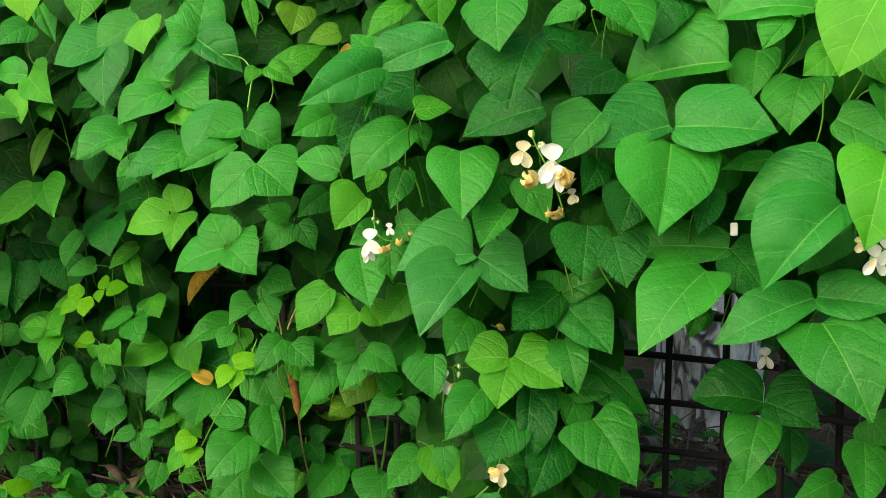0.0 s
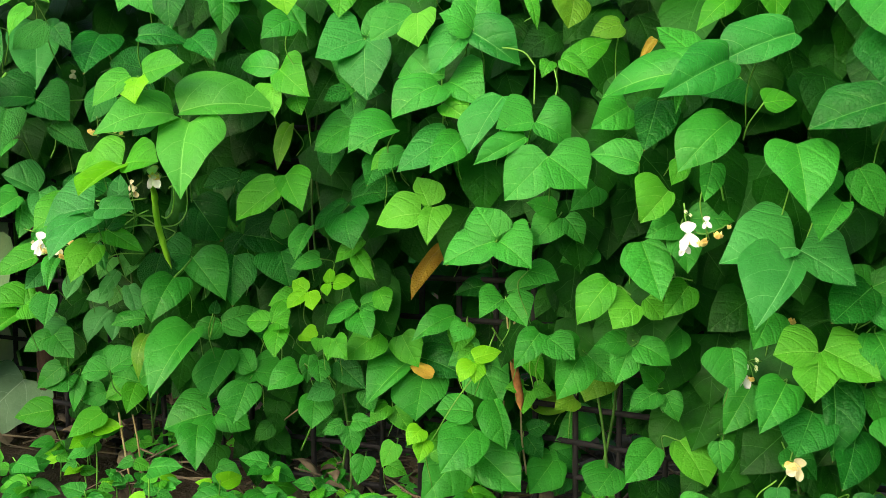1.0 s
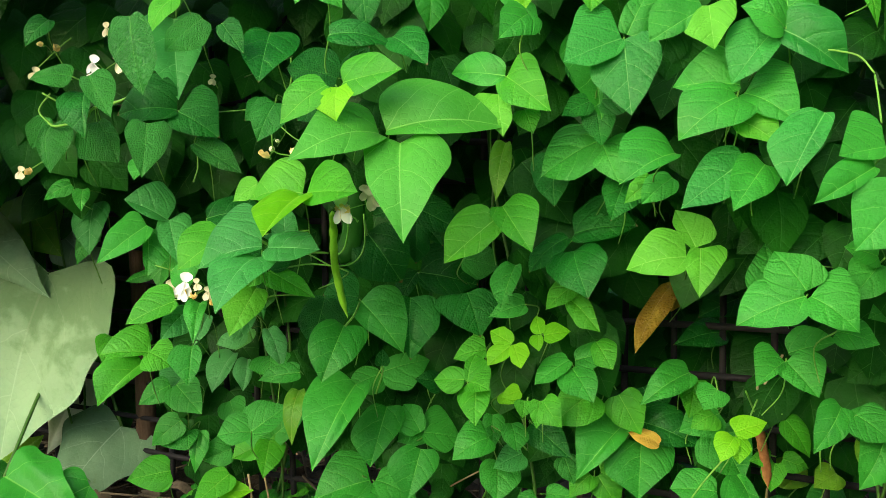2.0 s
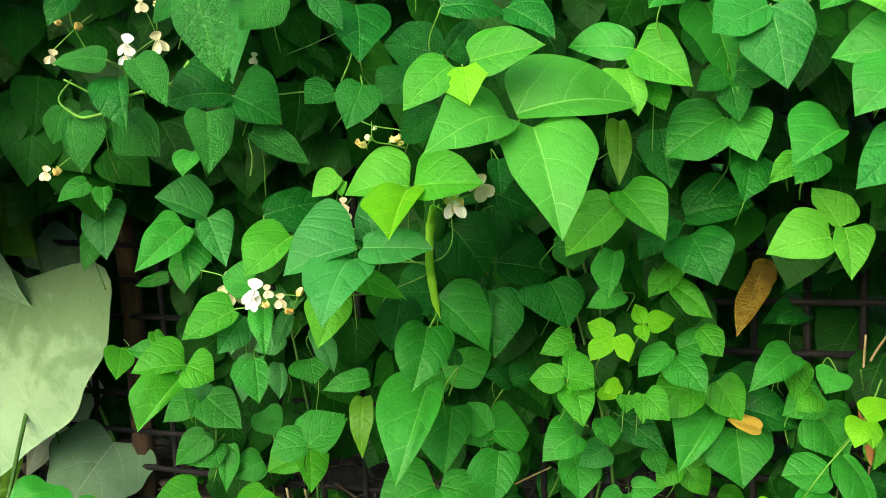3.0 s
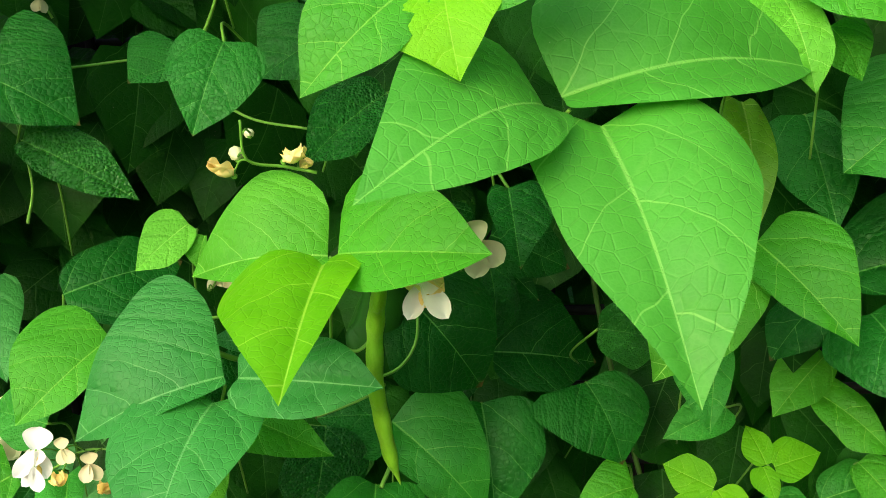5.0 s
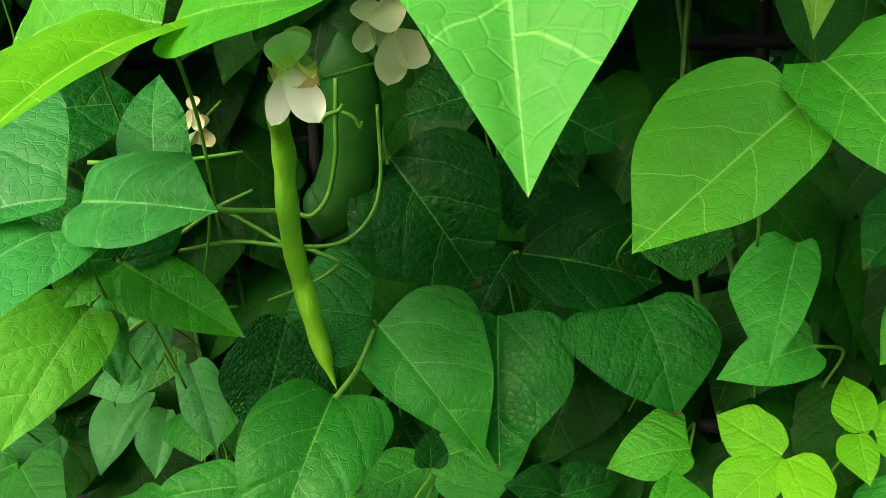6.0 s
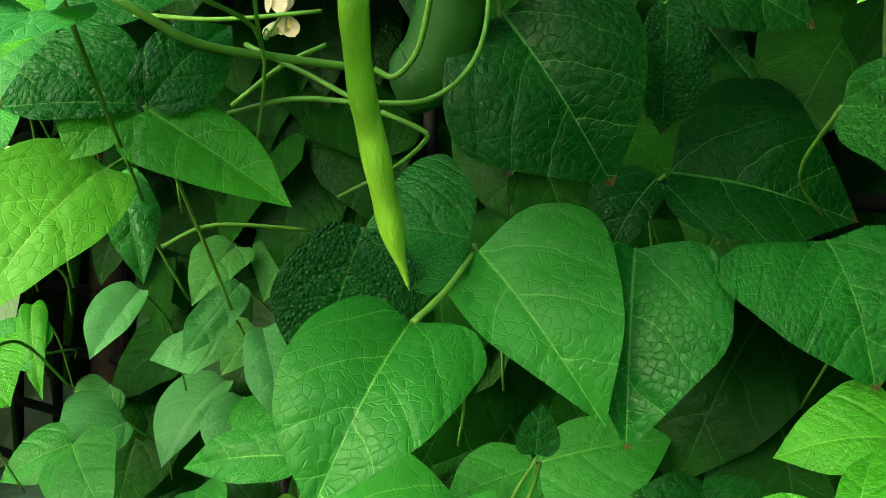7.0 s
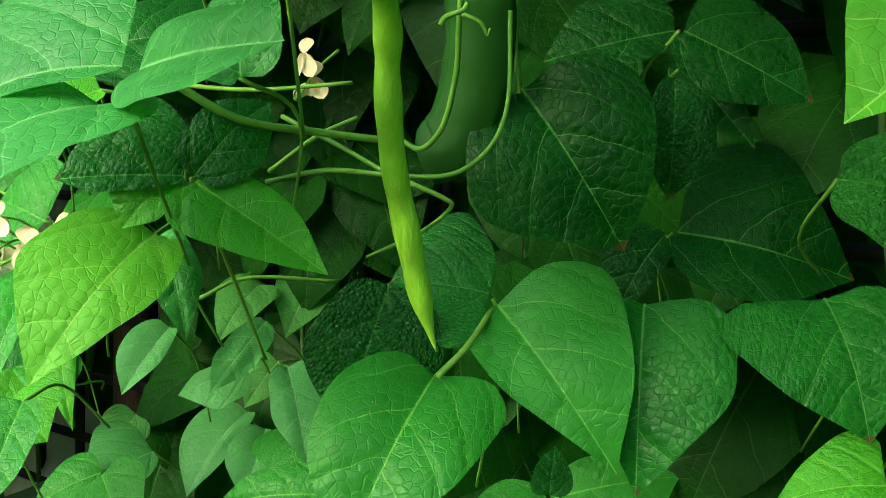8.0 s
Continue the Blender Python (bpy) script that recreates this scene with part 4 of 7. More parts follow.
leaf((0.2624, 0.6649, 0.7635), (0.018, 0.128, -0.024),
     ((0.2625, 0.6598, 0.7613), (0.2100, 0.6501, 0.7066), 0.0143, 0.0397, (-0.28, -0.86, 0.42), 'e', 0.16, 0.44),
     ((0.2624, 0.6701, 0.7658), (0.2010, 0.6908, 0.7490), 0.0094, 0.0401, (-0.39, -0.82, 0.42), 'e', 0.60, 0.20))
leaf((0.2746, 0.6210, 0.7935), (-0.006, 0.108, -0.033),
     ((0.2746, 0.6210, 0.7935), (0.2557, 0.6024, 0.7371), 0.0273, 0.0275, (-0.26, -0.89, 0.38), 'l', 0.41, 0.15))
leaf((0.1843, 0.6948, 0.7139), (-0.000, 0.115, -0.043),
     ((0.1843, 0.6948, 0.7139), (0.1336, 0.6663, 0.6612), 0.0204, 0.0339, (-0.20, -0.77, 0.61), 'm', 0.12, 0.29))
leaf((0.2069, 0.7221, 0.7264), (0.019, 0.099, -0.046),
     ((0.2065, 0.7221, 0.7264), (0.1297, 0.7483, 0.7242), 0.0155, 0.0219, (-0.29, -0.81, 0.50), 'm', 0.43, 0.60),
     ((0.2073, 0.7221, 0.7264), (0.2306, 0.6996, 0.6933), 0.0196, 0.0217, (-0.14, -0.86, 0.49), 'd', 0.17, 0.47))
leaf((0.2548, 0.6769, 0.6922), (0.005, 0.104, -0.012),
     ((0.2558, 0.6705, 0.6817), (0.2749, 0.6285, 0.6249), 0.0337, 0.0314, (-0.23, -0.82, 0.53), 'm', 0.28, 0.12),
     ((0.2531, 0.6802, 0.6969), (0.1850, 0.6752, 0.6667), 0.0150, 0.0205, (-0.19, -0.81, 0.56), 'e', 0.57, 0.41),
     ((0.2556, 0.6801, 0.6981), (0.3026, 0.6542, 0.6943), 0.0226, 0.0166, (-0.35, -0.72, 0.60), 'e', 0.35, 0.41))
leaf((0.2553, 0.7982, 0.5909), (-0.013, 0.112, -0.043),
     ((0.2558, 0.7986, 0.5950), (0.2021, 0.8148, 0.5945), 0.0150, 0.0314, (-0.24, -0.77, 0.59), 'd', 0.46, 0.48),
     ((0.2567, 0.7986, 0.5950), (0.2927, 0.7720, 0.5803), 0.0333, 0.0141, (-0.33, -0.76, 0.56), 'd', 0.25, 0.29),
     ((0.2535, 0.7973, 0.5825), (0.2340, 0.7668, 0.5384), 0.0185, 0.0261, (-0.23, -0.75, 0.62), 'm', 0.22, 0.29))
leaf((0.1235, 0.8141, 0.5777), (0.013, 0.100, -0.002),
     ((0.1235, 0.8141, 0.5777), (0.1541, 0.7842, 0.5310), 0.0287, 0.0345, (0.03, -0.83, 0.55), 'm', 0.12, 0.12))
leaf((0.0270, 0.7855, 0.7132), (-0.011, 0.114, -0.028),
     ((0.0264, 0.7858, 0.7166), (-0.0338, 0.7809, 0.7044), 0.0105, 0.0429, (-0.05, -0.81, 0.59), 'b', 0.38, 0.20),
     ((0.0295, 0.7856, 0.7144), (0.0676, 0.7692, 0.6887), 0.0348, 0.0134, (0.01, -0.84, 0.55), 'b', 0.14, 0.40),
     ((0.0251, 0.7850, 0.7087), (-0.0147, 0.7444, 0.6597), 0.0105, 0.0394, (0.18, -0.82, 0.54), 'b', 0.12, 0.43))
leaf((0.0965, 0.8114, 0.6779), (0.019, 0.105, -0.020),
     ((0.0976, 0.8111, 0.6745), (0.1338, 0.7851, 0.6370), 0.0283, 0.0202, (-0.03, -0.83, 0.55), 'e', 0.32, 0.33),
     ((0.0954, 0.8118, 0.6813), (0.0556, 0.7868, 0.6564), 0.0161, 0.0242, (0.12, -0.79, 0.60), 'd', 0.42, 0.40))
leaf((0.0560, 0.8102, 0.6290), (0.016, 0.094, -0.025),
     ((0.0545, 0.8102, 0.6290), (0.0191, 0.8134, 0.6262), 0.0146, 0.0253, (-0.12, -0.78, 0.61), 'f', 0.52, 0.49),
     ((0.0591, 0.8105, 0.6312), (0.0966, 0.7859, 0.6114), 0.0262, 0.0176, (-0.17, -0.76, 0.63), 'f', 0.12, 0.56),
     ((0.0545, 0.8099, 0.6267), (0.0444, 0.7859, 0.5936), 0.0191, 0.0199, (0.04, -0.82, 0.58), 'f', 0.12, 0.50))
leaf((-0.0053, 0.8468, 0.6249), (0.015, 0.101, -0.043),
     ((-0.0053, 0.8468, 0.6249), (-0.0062, 0.8284, 0.5908), 0.0108, 0.0267, (-0.03, -0.88, 0.48), 'm', 0.40, 0.35))
leaf((0.0318, 0.8176, 0.6018), (0.004, 0.123, -0.005),
     ((0.0318, 0.8176, 0.6018), (0.0033, 0.7897, 0.5677), 0.0192, 0.0193, (0.07, -0.80, 0.59), 'm', 0.22, 0.27))
leaf((0.0168, 0.7606, 0.7961), (-0.000, 0.098, -0.049),
     ((0.0168, 0.7606, 0.7961), (0.0175, 0.7323, 0.7472), 0.0276, 0.0261, (-0.04, -0.87, 0.50), 'm', 0.21, 0.16))
leaf((-0.0224, 0.7995, 0.8147), (-0.004, 0.096, -0.020),
     ((-0.0224, 0.7995, 0.8147), (-0.0656, 0.7846, 0.7749), 0.0155, 0.0252, (-0.05, -0.92, 0.39), 'm', 0.35, 0.54))
leaf((-0.0143, 0.7453, 0.8663), (0.008, 0.118, -0.039),
     ((0.0091, 0.7466, 0.8758), (-0.0502, 0.7458, 0.8530), 0.0139, 0.0225, (-0.09, -0.96, 0.27), 'e', 0.39, 0.59),
     ((-0.0378, 0.7440, 0.8568), (-0.0952, 0.7091, 0.8289), 0.0175, 0.0200, (0.35, -0.86, 0.36), 'e', 0.42, 0.30))
leaf((0.0626, 0.6704, 0.8692), (0.020, 0.122, -0.017),
     ((0.0626, 0.6704, 0.8692), (0.0468, 0.6498, 0.8234), 0.0109, 0.0366, (-0.11, -0.89, 0.44), 'd', 0.12, 0.45))
leaf((0.0741, 0.7200, 0.8269), (0.013, 0.128, -0.032),
     ((0.0741, 0.7200, 0.8269), (0.0180, 0.7402, 0.8066), 0.0154, 0.0225, (-0.43, -0.82, 0.38), 'd', 0.32, 0.60))
leaf((0.1107, 0.6858, 0.8219), (0.012, 0.107, -0.029),
     ((0.1107, 0.6858, 0.8219), (0.0799, 0.6772, 0.7886), 0.0120, 0.0266, (-0.13, -0.93, 0.36), 'm', 0.35, 0.35))
leaf((-0.0609, 0.8445, 0.7576), (0.020, 0.096, -0.024),
     ((-0.0609, 0.8445, 0.7576), (-0.0861, 0.8314, 0.7318), 0.0103, 0.0278, (0.14, -0.93, 0.34), 'f', 0.44, 0.25))
leaf((0.0524, 0.7623, 0.7530), (0.013, 0.116, -0.030),
     ((0.0524, 0.7623, 0.7530), (0.0307, 0.7454, 0.7252), 0.0088, 0.0217, (-0.04, -0.84, 0.54), 'm', 0.12, 0.37))
leaf((-0.1572, 0.8757, 0.7855), (0.012, 0.100, -0.023),
     ((-0.1577, 0.8757, 0.7855), (-0.1950, 0.8666, 0.7487), 0.0217, 0.0259, (-0.12, -0.93, 0.36), 'm', 0.40, 0.35),
     ((-0.1568, 0.8757, 0.7855), (-0.1256, 0.8668, 0.7587), 0.0326, 0.0229, (0.14, -0.88, 0.46), 'm', 0.32, 0.48))
leaf((-0.1708, 0.8882, 0.8110), (0.001, 0.097, -0.040),
     ((-0.1691, 0.8887, 0.8154), (-0.2021, 0.8827, 0.8098), 0.0087, 0.0289, (0.08, -0.88, 0.46), 'm', 0.36, 0.31),
     ((-0.1672, 0.8887, 0.8154), (-0.1373, 0.8880, 0.7947), 0.0302, 0.0131, (0.20, -0.92, 0.33), 'm', 0.12, 0.32),
     ((-0.1761, 0.8872, 0.8023), (-0.2214, 0.8705, 0.7790), 0.0075, 0.0144, (0.16, -0.92, 0.35), 'm', 0.46, 0.44))
leaf((-0.0811, 0.9067, 0.6614), (0.015, 0.095, -0.001),
     ((-0.0995, 0.9077, 0.6733), (-0.1294, 0.8985, 0.6358), 0.0136, 0.0207, (-0.18, -0.91, 0.37), 'l', 0.45, 0.37),
     ((-0.0759, 0.9058, 0.6530), (-0.0995, 0.8881, 0.6335), 0.0127, 0.0260, (0.18, -0.83, 0.53), 'f', 0.40, 0.22),
     ((-0.0678, 0.9065, 0.6580), (-0.0536, 0.9019, 0.6392), 0.0155, 0.0132, (0.29, -0.85, 0.43), 'f', 0.29, 0.55))
leaf((-0.0248, 0.9628, 0.6203), (-0.006, 0.129, -0.013),
     ((-0.0248, 0.9628, 0.6203), (-0.0615, 0.9447, 0.5928), 0.0210, 0.0247, (-0.03, -0.82, 0.58), 'm', 0.37, 0.29))
leaf((-0.2079, 1.1213, 0.4942), (0.000, 0.126, -0.044),
     ((-0.2183, 1.1103, 0.4805), (-0.2569, 1.0717, 0.4420), 0.0287, 0.0289, (0.12, -0.76, 0.64), 'm', 0.42, 0.34),
     ((-0.1976, 1.1322, 0.5079), (-0.1846, 1.1010, 0.4600), 0.0096, 0.0263, (0.15, -0.81, 0.57), 'm', 0.60, 0.51))
leaf((-0.2109, 1.1329, 0.4444), (0.003, 0.120, -0.013),
     ((-0.2109, 1.1329, 0.4444), (-0.1684, 1.1009, 0.4112), 0.0324, 0.0231, (-0.15, -0.80, 0.58), 'm', 0.31, 0.47))
leaf((-0.1247, 1.1734, 0.4277), (-0.007, 0.093, -0.002),
     ((-0.1247, 1.1734, 0.4277), (-0.1577, 1.1345, 0.3973), 0.0232, 0.0272, (0.25, -0.72, 0.65), 'm', 0.44, 0.32))
leaf((-0.0726, 1.1941, 0.4623), (0.017, 0.103, -0.008),
     ((-0.0726, 1.1941, 0.4623), (-0.1254, 1.1711, 0.4488), 0.0166, 0.0308, (0.20, -0.79, 0.58), 'm', 0.49, 0.30))
leaf((-0.0256, 1.0733, 0.4716), (-0.014, 0.102, -0.001),
     ((-0.0256, 1.0733, 0.4716), (-0.0616, 1.0500, 0.4386), 0.0190, 0.0209, (-0.01, -0.81, 0.59), 'm', 0.45, 0.31))
leaf((-0.0152, 1.0051, 0.4983), (-0.015, 0.114, -0.013),
     ((-0.0152, 1.0051, 0.4983), (0.0072, 0.9759, 0.4604), 0.0271, 0.0200, (0.05, -0.78, 0.63), 'f', 0.54, 0.44))
leaf((-0.0649, 1.1011, 0.4389), (0.013, 0.128, -0.046),
     ((-0.0649, 1.1011, 0.4389), (-0.0909, 1.0742, 0.4153), 0.0199, 0.0286, (0.08, -0.70, 0.71), 'm', 0.46, 0.60))
leaf((-0.0759, 1.0829, 0.5591), (0.009, 0.117, -0.024),
     ((-0.0759, 1.0829, 0.5591), (-0.1042, 1.0572, 0.5245), 0.0230, 0.0267, (-0.05, -0.78, 0.62), 'q', 0.33, 0.47))
leaf((-0.0730, 0.9008, 0.7094), (-0.009, 0.124, -0.031),
     ((-0.0730, 0.9008, 0.7094), (-0.0610, 0.8662, 0.6620), 0.0195, 0.0240, (-0.10, -0.82, 0.57), 'm', 0.43, 0.38))
leaf((-0.2457, 1.1861, 0.6777), (0.007, 0.104, -0.027),
     ((-0.2533, 1.1764, 0.6779), (-0.2903, 1.1490, 0.6193), 0.0119, 0.0134, (-0.23, -0.82, 0.53), 'o', 0.30, 0.57),
     ((-0.2381, 1.1958, 0.6776), (-0.2514, 1.1790, 0.6534), 0.0077, 0.0164, (-0.16, -0.77, 0.62), 'o', 0.57, 0.42))
leaf((-0.2662, 1.1501, 0.5320), (0.019, 0.099, -0.007),
     ((-0.2662, 1.1501, 0.5320), (-0.2937, 1.1618, 0.5396), 0.0083, 0.0096, (-0.17, -0.78, 0.60), 'a', 0.39, 0.51))
leaf((-0.4073, 1.0252, 0.9571), (-0.025, 0.074, -0.020),
     ((-0.4073, 1.0252, 0.9571), (-0.4006, 1.0083, 0.9210), 0.0218, 0.0220, (-0.12, -0.91, 0.40), 'y'))
leaf((-0.3476, 1.0214, 0.9560), (0.000, 0.079, -0.020),
     ((-0.3476, 1.0214, 0.9560), (-0.3505, 1.0093, 0.9184), 0.0187, 0.0187, (0.12, -0.95, 0.30), 'l'))
leaf((-0.3984, 1.0079, 0.9171), (0.011, 0.050, -0.030),
     ((-0.3984, 1.0079, 0.9171), (-0.4225, 0.9851, 0.8966), 0.0169, 0.0171, (0.28, -0.79, 0.55), 'm'))
leaf((-0.4141, 1.0758, 0.9444), (0.004, 0.088, -0.017),
     ((-0.4141, 1.0758, 0.9444), (-0.3871, 1.0428, 0.9040), 0.0135, 0.0111, (-0.00, -0.78, 0.63), 'm'))
leaf((-0.3428, 1.0852, 0.9055), (-0.018, 0.082, 0.008),
     ((-0.3428, 1.0852, 0.9055), (-0.3382, 1.0343, 0.8359), 0.0251, 0.0271, (-0.04, -0.81, 0.59), 'm'))
leaf((-0.2201, 0.9450, 0.8990), (0.024, 0.092, -0.036),
     ((-0.2201, 0.9450, 0.8993), (-0.2134, 0.9718, 0.9503), 0.0237, 0.0236, (0.02, -0.89, 0.46), 'm'),
     ((-0.2212, 0.9450, 0.8994), (-0.2516, 0.9492, 0.9147), 0.0185, 0.0188, (0.13, -0.86, 0.50), 'm'))
leaf((-0.2304, 0.9524, 0.8019), (-0.002, 0.063, -0.026),
     ((-0.2304, 0.9524, 0.8019), (-0.2605, 0.9218, 0.7705), 0.0166, 0.0180, (0.11, -0.76, 0.64), 'm'))
leaf((-0.2090, 0.9953, 0.6999), (0.022, 0.057, 0.020),
     ((-0.2093, 0.9983, 0.6996), (-0.2114, 1.0133, 0.7374), 0.0204, 0.0203, (-0.07, -0.93, 0.37), 'm'))
leaf((-0.0902, 0.8759, 0.8275), (-0.021, 0.096, 0.004),
     ((-0.0902, 0.8759, 0.8275), (-0.1237, 0.8570, 0.8087), 0.0174, 0.0175, (0.25, -0.87, 0.43), 'm'))
leaf((-0.0839, 0.8540, 0.7803), (0.020, 0.083, -0.033),
     ((-0.0839, 0.8540, 0.7803), (-0.1230, 0.8704, 0.7873), 0.0149, 0.0181, (-0.28, -0.86, 0.43), 'm'))
leaf((-0.0657, 0.8710, 0.8319), (-0.009, 0.074, 0.004),
     ((-0.0657, 0.8710, 0.8319), (-0.0808, 0.8490, 0.7898), 0.0215, 0.0167, (-0.16, -0.85, 0.50), 'd'))
leaf((-0.0460, 0.8168, 0.8616), (-0.011, 0.084, 0.004),
     ((-0.0491, 0.8120, 0.8521), (-0.1160, 0.8498, 0.8336), 0.0143, 0.0271, (-0.53, -0.69, 0.49), 'm'),
     ((-0.0469, 0.8279, 0.8685), (-0.0721, 0.8496, 0.8908), 0.0151, 0.0154, (-0.07, -0.75, 0.66), 'm'))
leaf((-0.1475, 0.8839, 0.8659), (0.009, 0.089, -0.007),
     ((-0.1416, 0.8866, 0.8627), (-0.0992, 0.9116, 0.8863), 0.0105, 0.0161, (0.14, -0.79, 0.59), 'l'),
     ((-0.1555, 0.8838, 0.8664), (-0.1635, 0.8734, 0.8517), 0.0075, 0.0075, (0.11, -0.84, 0.53), 'l'),
     ((-0.1453, 0.8812, 0.8686), (-0.1234, 0.8767, 0.8515), 0.0106, 0.0105, (0.18, -0.87, 0.46), 'l'))
leaf((-0.0232, 0.7947, 0.9084), (0.008, 0.069, -0.005),
     ((-0.0232, 0.7947, 0.9084), (-0.0538, 0.7843, 0.8810), 0.0103, 0.0131, (-0.16, -0.85, 0.50), 'l'))
leaf((-0.1285, 0.9552, 0.9269), (0.022, 0.056, 0.017),
     ((-0.1285, 0.9552, 0.9269), (-0.1349, 0.9423, 0.8993), 0.0177, 0.0192, (0.23, -0.90, 0.37), 'q'))
leaf((-0.1711, 0.9354, 0.9299), (-0.008, 0.058, -0.004),
     ((-0.1711, 0.9354, 0.9299), (-0.1639, 0.9247, 0.8964), 0.0060, 0.0075, (0.18, -0.92, 0.34), 'l'))
leaf((-0.0726, 0.8535, 0.8821), (0.018, 0.071, -0.020),
     ((-0.0726, 0.8535, 0.8821), (-0.0878, 0.8403, 0.8608), 0.0041, 0.0046, (-0.02, -0.84, 0.53), 'o'))
leaf((-0.0895, 0.9252, 0.9007), (0.002, 0.080, -0.038),
     ((-0.0895, 0.9252, 0.9007), (-0.1171, 0.9237, 0.8910), 0.0151, 0.0139, (-0.17, -0.79, 0.59), 'q'))
leaf((-0.1062, 0.9566, 0.7563), (0.009, 0.082, -0.025),
     ((-0.1062, 0.9566, 0.7563), (-0.1326, 0.9358, 0.7343), 0.0167, 0.0141, (0.16, -0.81, 0.57), 'm'))
leaf((-0.0242, 0.8540, 0.8155), (-0.019, 0.050, -0.040),
     ((-0.0223, 0.8526, 0.8162), (-0.0115, 0.8289, 0.7951), 0.0128, 0.0126, (0.12, -0.63, 0.77), 'm'))
leaf((-0.0154, 0.7346, 0.8257), (-0.019, 0.074, -0.008),
     ((-0.0154, 0.7346, 0.8257), (0.0108, 0.7429, 0.8277), 0.0129, 0.0098, (0.21, -0.79, 0.58), 'l'))
leaf((-0.0155, 0.8016, 0.8469), (0.017, 0.095, 0.006),
     ((-0.0155, 0.8016, 0.8469), (-0.0503, 0.7960, 0.8340), 0.0256, 0.0266, (-0.13, -0.73, 0.67), 'd'))
leaf((-0.0501, 0.8436, 0.8493), (-0.001, 0.095, 0.015),
     ((-0.0501, 0.8436, 0.8493), (-0.0597, 0.8259, 0.8194), 0.0047, 0.0047, (-0.00, -0.86, 0.51), 'm'))
leaf((-0.0503, 0.8452, 0.7803), (-0.023, 0.097, 0.006),
     ((-0.0503, 0.8452, 0.7803), (-0.0595, 0.8397, 0.7621), 0.0094, 0.0094, (0.01, -0.96, 0.28), 'l'))
leaf((-0.0286, 0.8290, 0.7807), (0.014, 0.060, -0.046),
     ((-0.0286, 0.8290, 0.7807), (-0.0393, 0.8105, 0.7500), 0.0115, 0.0102, (0.03, -0.86, 0.51), 'm'))
leaf((0.0405, 0.6638, 0.8961), (0.011, 0.061, 0.012),
     ((0.0405, 0.6638, 0.8961), (0.0405, 0.6416, 0.8588), 0.0210, 0.0230, (-0.27, -0.83, 0.49), 'm'))
leaf((0.0720, 0.6737, 0.8690), (-0.029, 0.070, 0.008),
     ((0.0720, 0.6737, 0.8690), (0.1065, 0.6905, 0.8617), 0.0143, 0.0109, (0.45, -0.67, 0.59), 'd'))
leaf((0.0969, 0.6842, 0.8935), (-0.016, 0.063, -0.029),
     ((0.0969, 0.6842, 0.8935), (0.0710, 0.6841, 0.8780), 0.0087, 0.0088, (-0.26, -0.86, 0.43), 'm'))
leaf((0.1194, 0.6986, 0.9043), (-0.013, 0.056, -0.027),
     ((0.1194, 0.6986, 0.9043), (0.1381, 0.6681, 0.8661), 0.0217, 0.0210, (0.10, -0.76, 0.65), 'm'))
leaf((0.1209, 0.7074, 0.8867), (-0.011, 0.097, 0.006),
     ((0.1209, 0.7074, 0.8867), (0.1333, 0.7007, 0.8727), 0.0085, 0.0084, (0.02, -0.89, 0.45), 'l'))
leaf((0.1262, 0.7279, 0.8538), (0.009, 0.076, -0.013),
     ((0.1262, 0.7279, 0.8538), (0.0936, 0.7191, 0.8341), 0.0186, 0.0190, (-0.09, -0.85, 0.52), 'd'))
leaf((0.2337, 0.6973, 0.8888), (-0.022, 0.078, -0.016),
     ((0.2353, 0.6944, 0.8897), (0.2587, 0.6925, 0.8977), 0.0130, 0.0107, (-0.22, -0.87, 0.44), 'l'))
leaf((0.2847, 0.6890, 0.8629), (-0.010, 0.063, -0.021),
     ((0.2847, 0.6890, 0.8629), (0.2961, 0.6782, 0.8381), 0.0128, 0.0110, (-0.16, -0.93, 0.33), 'l'))
leaf((0.2965, 0.6883, 0.8386), (-0.007, 0.079, -0.010),
     ((0.2965, 0.6883, 0.8386), (0.2903, 0.6655, 0.8069), 0.0155, 0.0108, (0.12, -0.82, 0.56), 'm'))
leaf((0.2307, 0.7019, 0.7902), (0.008, 0.075, -0.042),
     ((0.2307, 0.7019, 0.7902), (0.1910, 0.6887, 0.7833), 0.0085, 0.0086, (0.17, -0.81, 0.55), 'm'))
leaf((0.1137, 0.7201, 0.7888), (-0.009, 0.098, 0.006),
     ((0.1137, 0.7201, 0.7888), (0.0999, 0.7023, 0.7661), 0.0119, 0.0127, (0.28, -0.83, 0.48), 'd'))
leaf((0.1351, 0.6936, 0.7721), (0.012, 0.080, -0.046),
     ((0.1351, 0.6936, 0.7721), (0.1221, 0.6814, 0.7406), 0.0169, 0.0190, (-0.07, -0.92, 0.39), 'd'))
leaf((0.1874, 0.6963, 0.7715), (-0.028, 0.086, -0.034),
     ((0.1874, 0.6963, 0.7715), (0.1737, 0.6761, 0.7407), 0.0121, 0.0121, (0.12, -0.85, 0.50), 'd'))
leaf((0.1220, 0.7061, 0.7363), (0.018, 0.059, -0.024),
     ((0.1220, 0.7061, 0.7363), (0.1296, 0.6902, 0.7029), 0.0230, 0.0147, (-0.24, -0.90, 0.37), 'd'))
leaf((0.1094, 0.7463, 0.7409), (-0.020, 0.074, -0.041),
     ((0.1094, 0.7463, 0.7409), (0.1030, 0.7258, 0.7021), 0.0196, 0.0254, (0.00, -0.88, 0.47), 'd'))
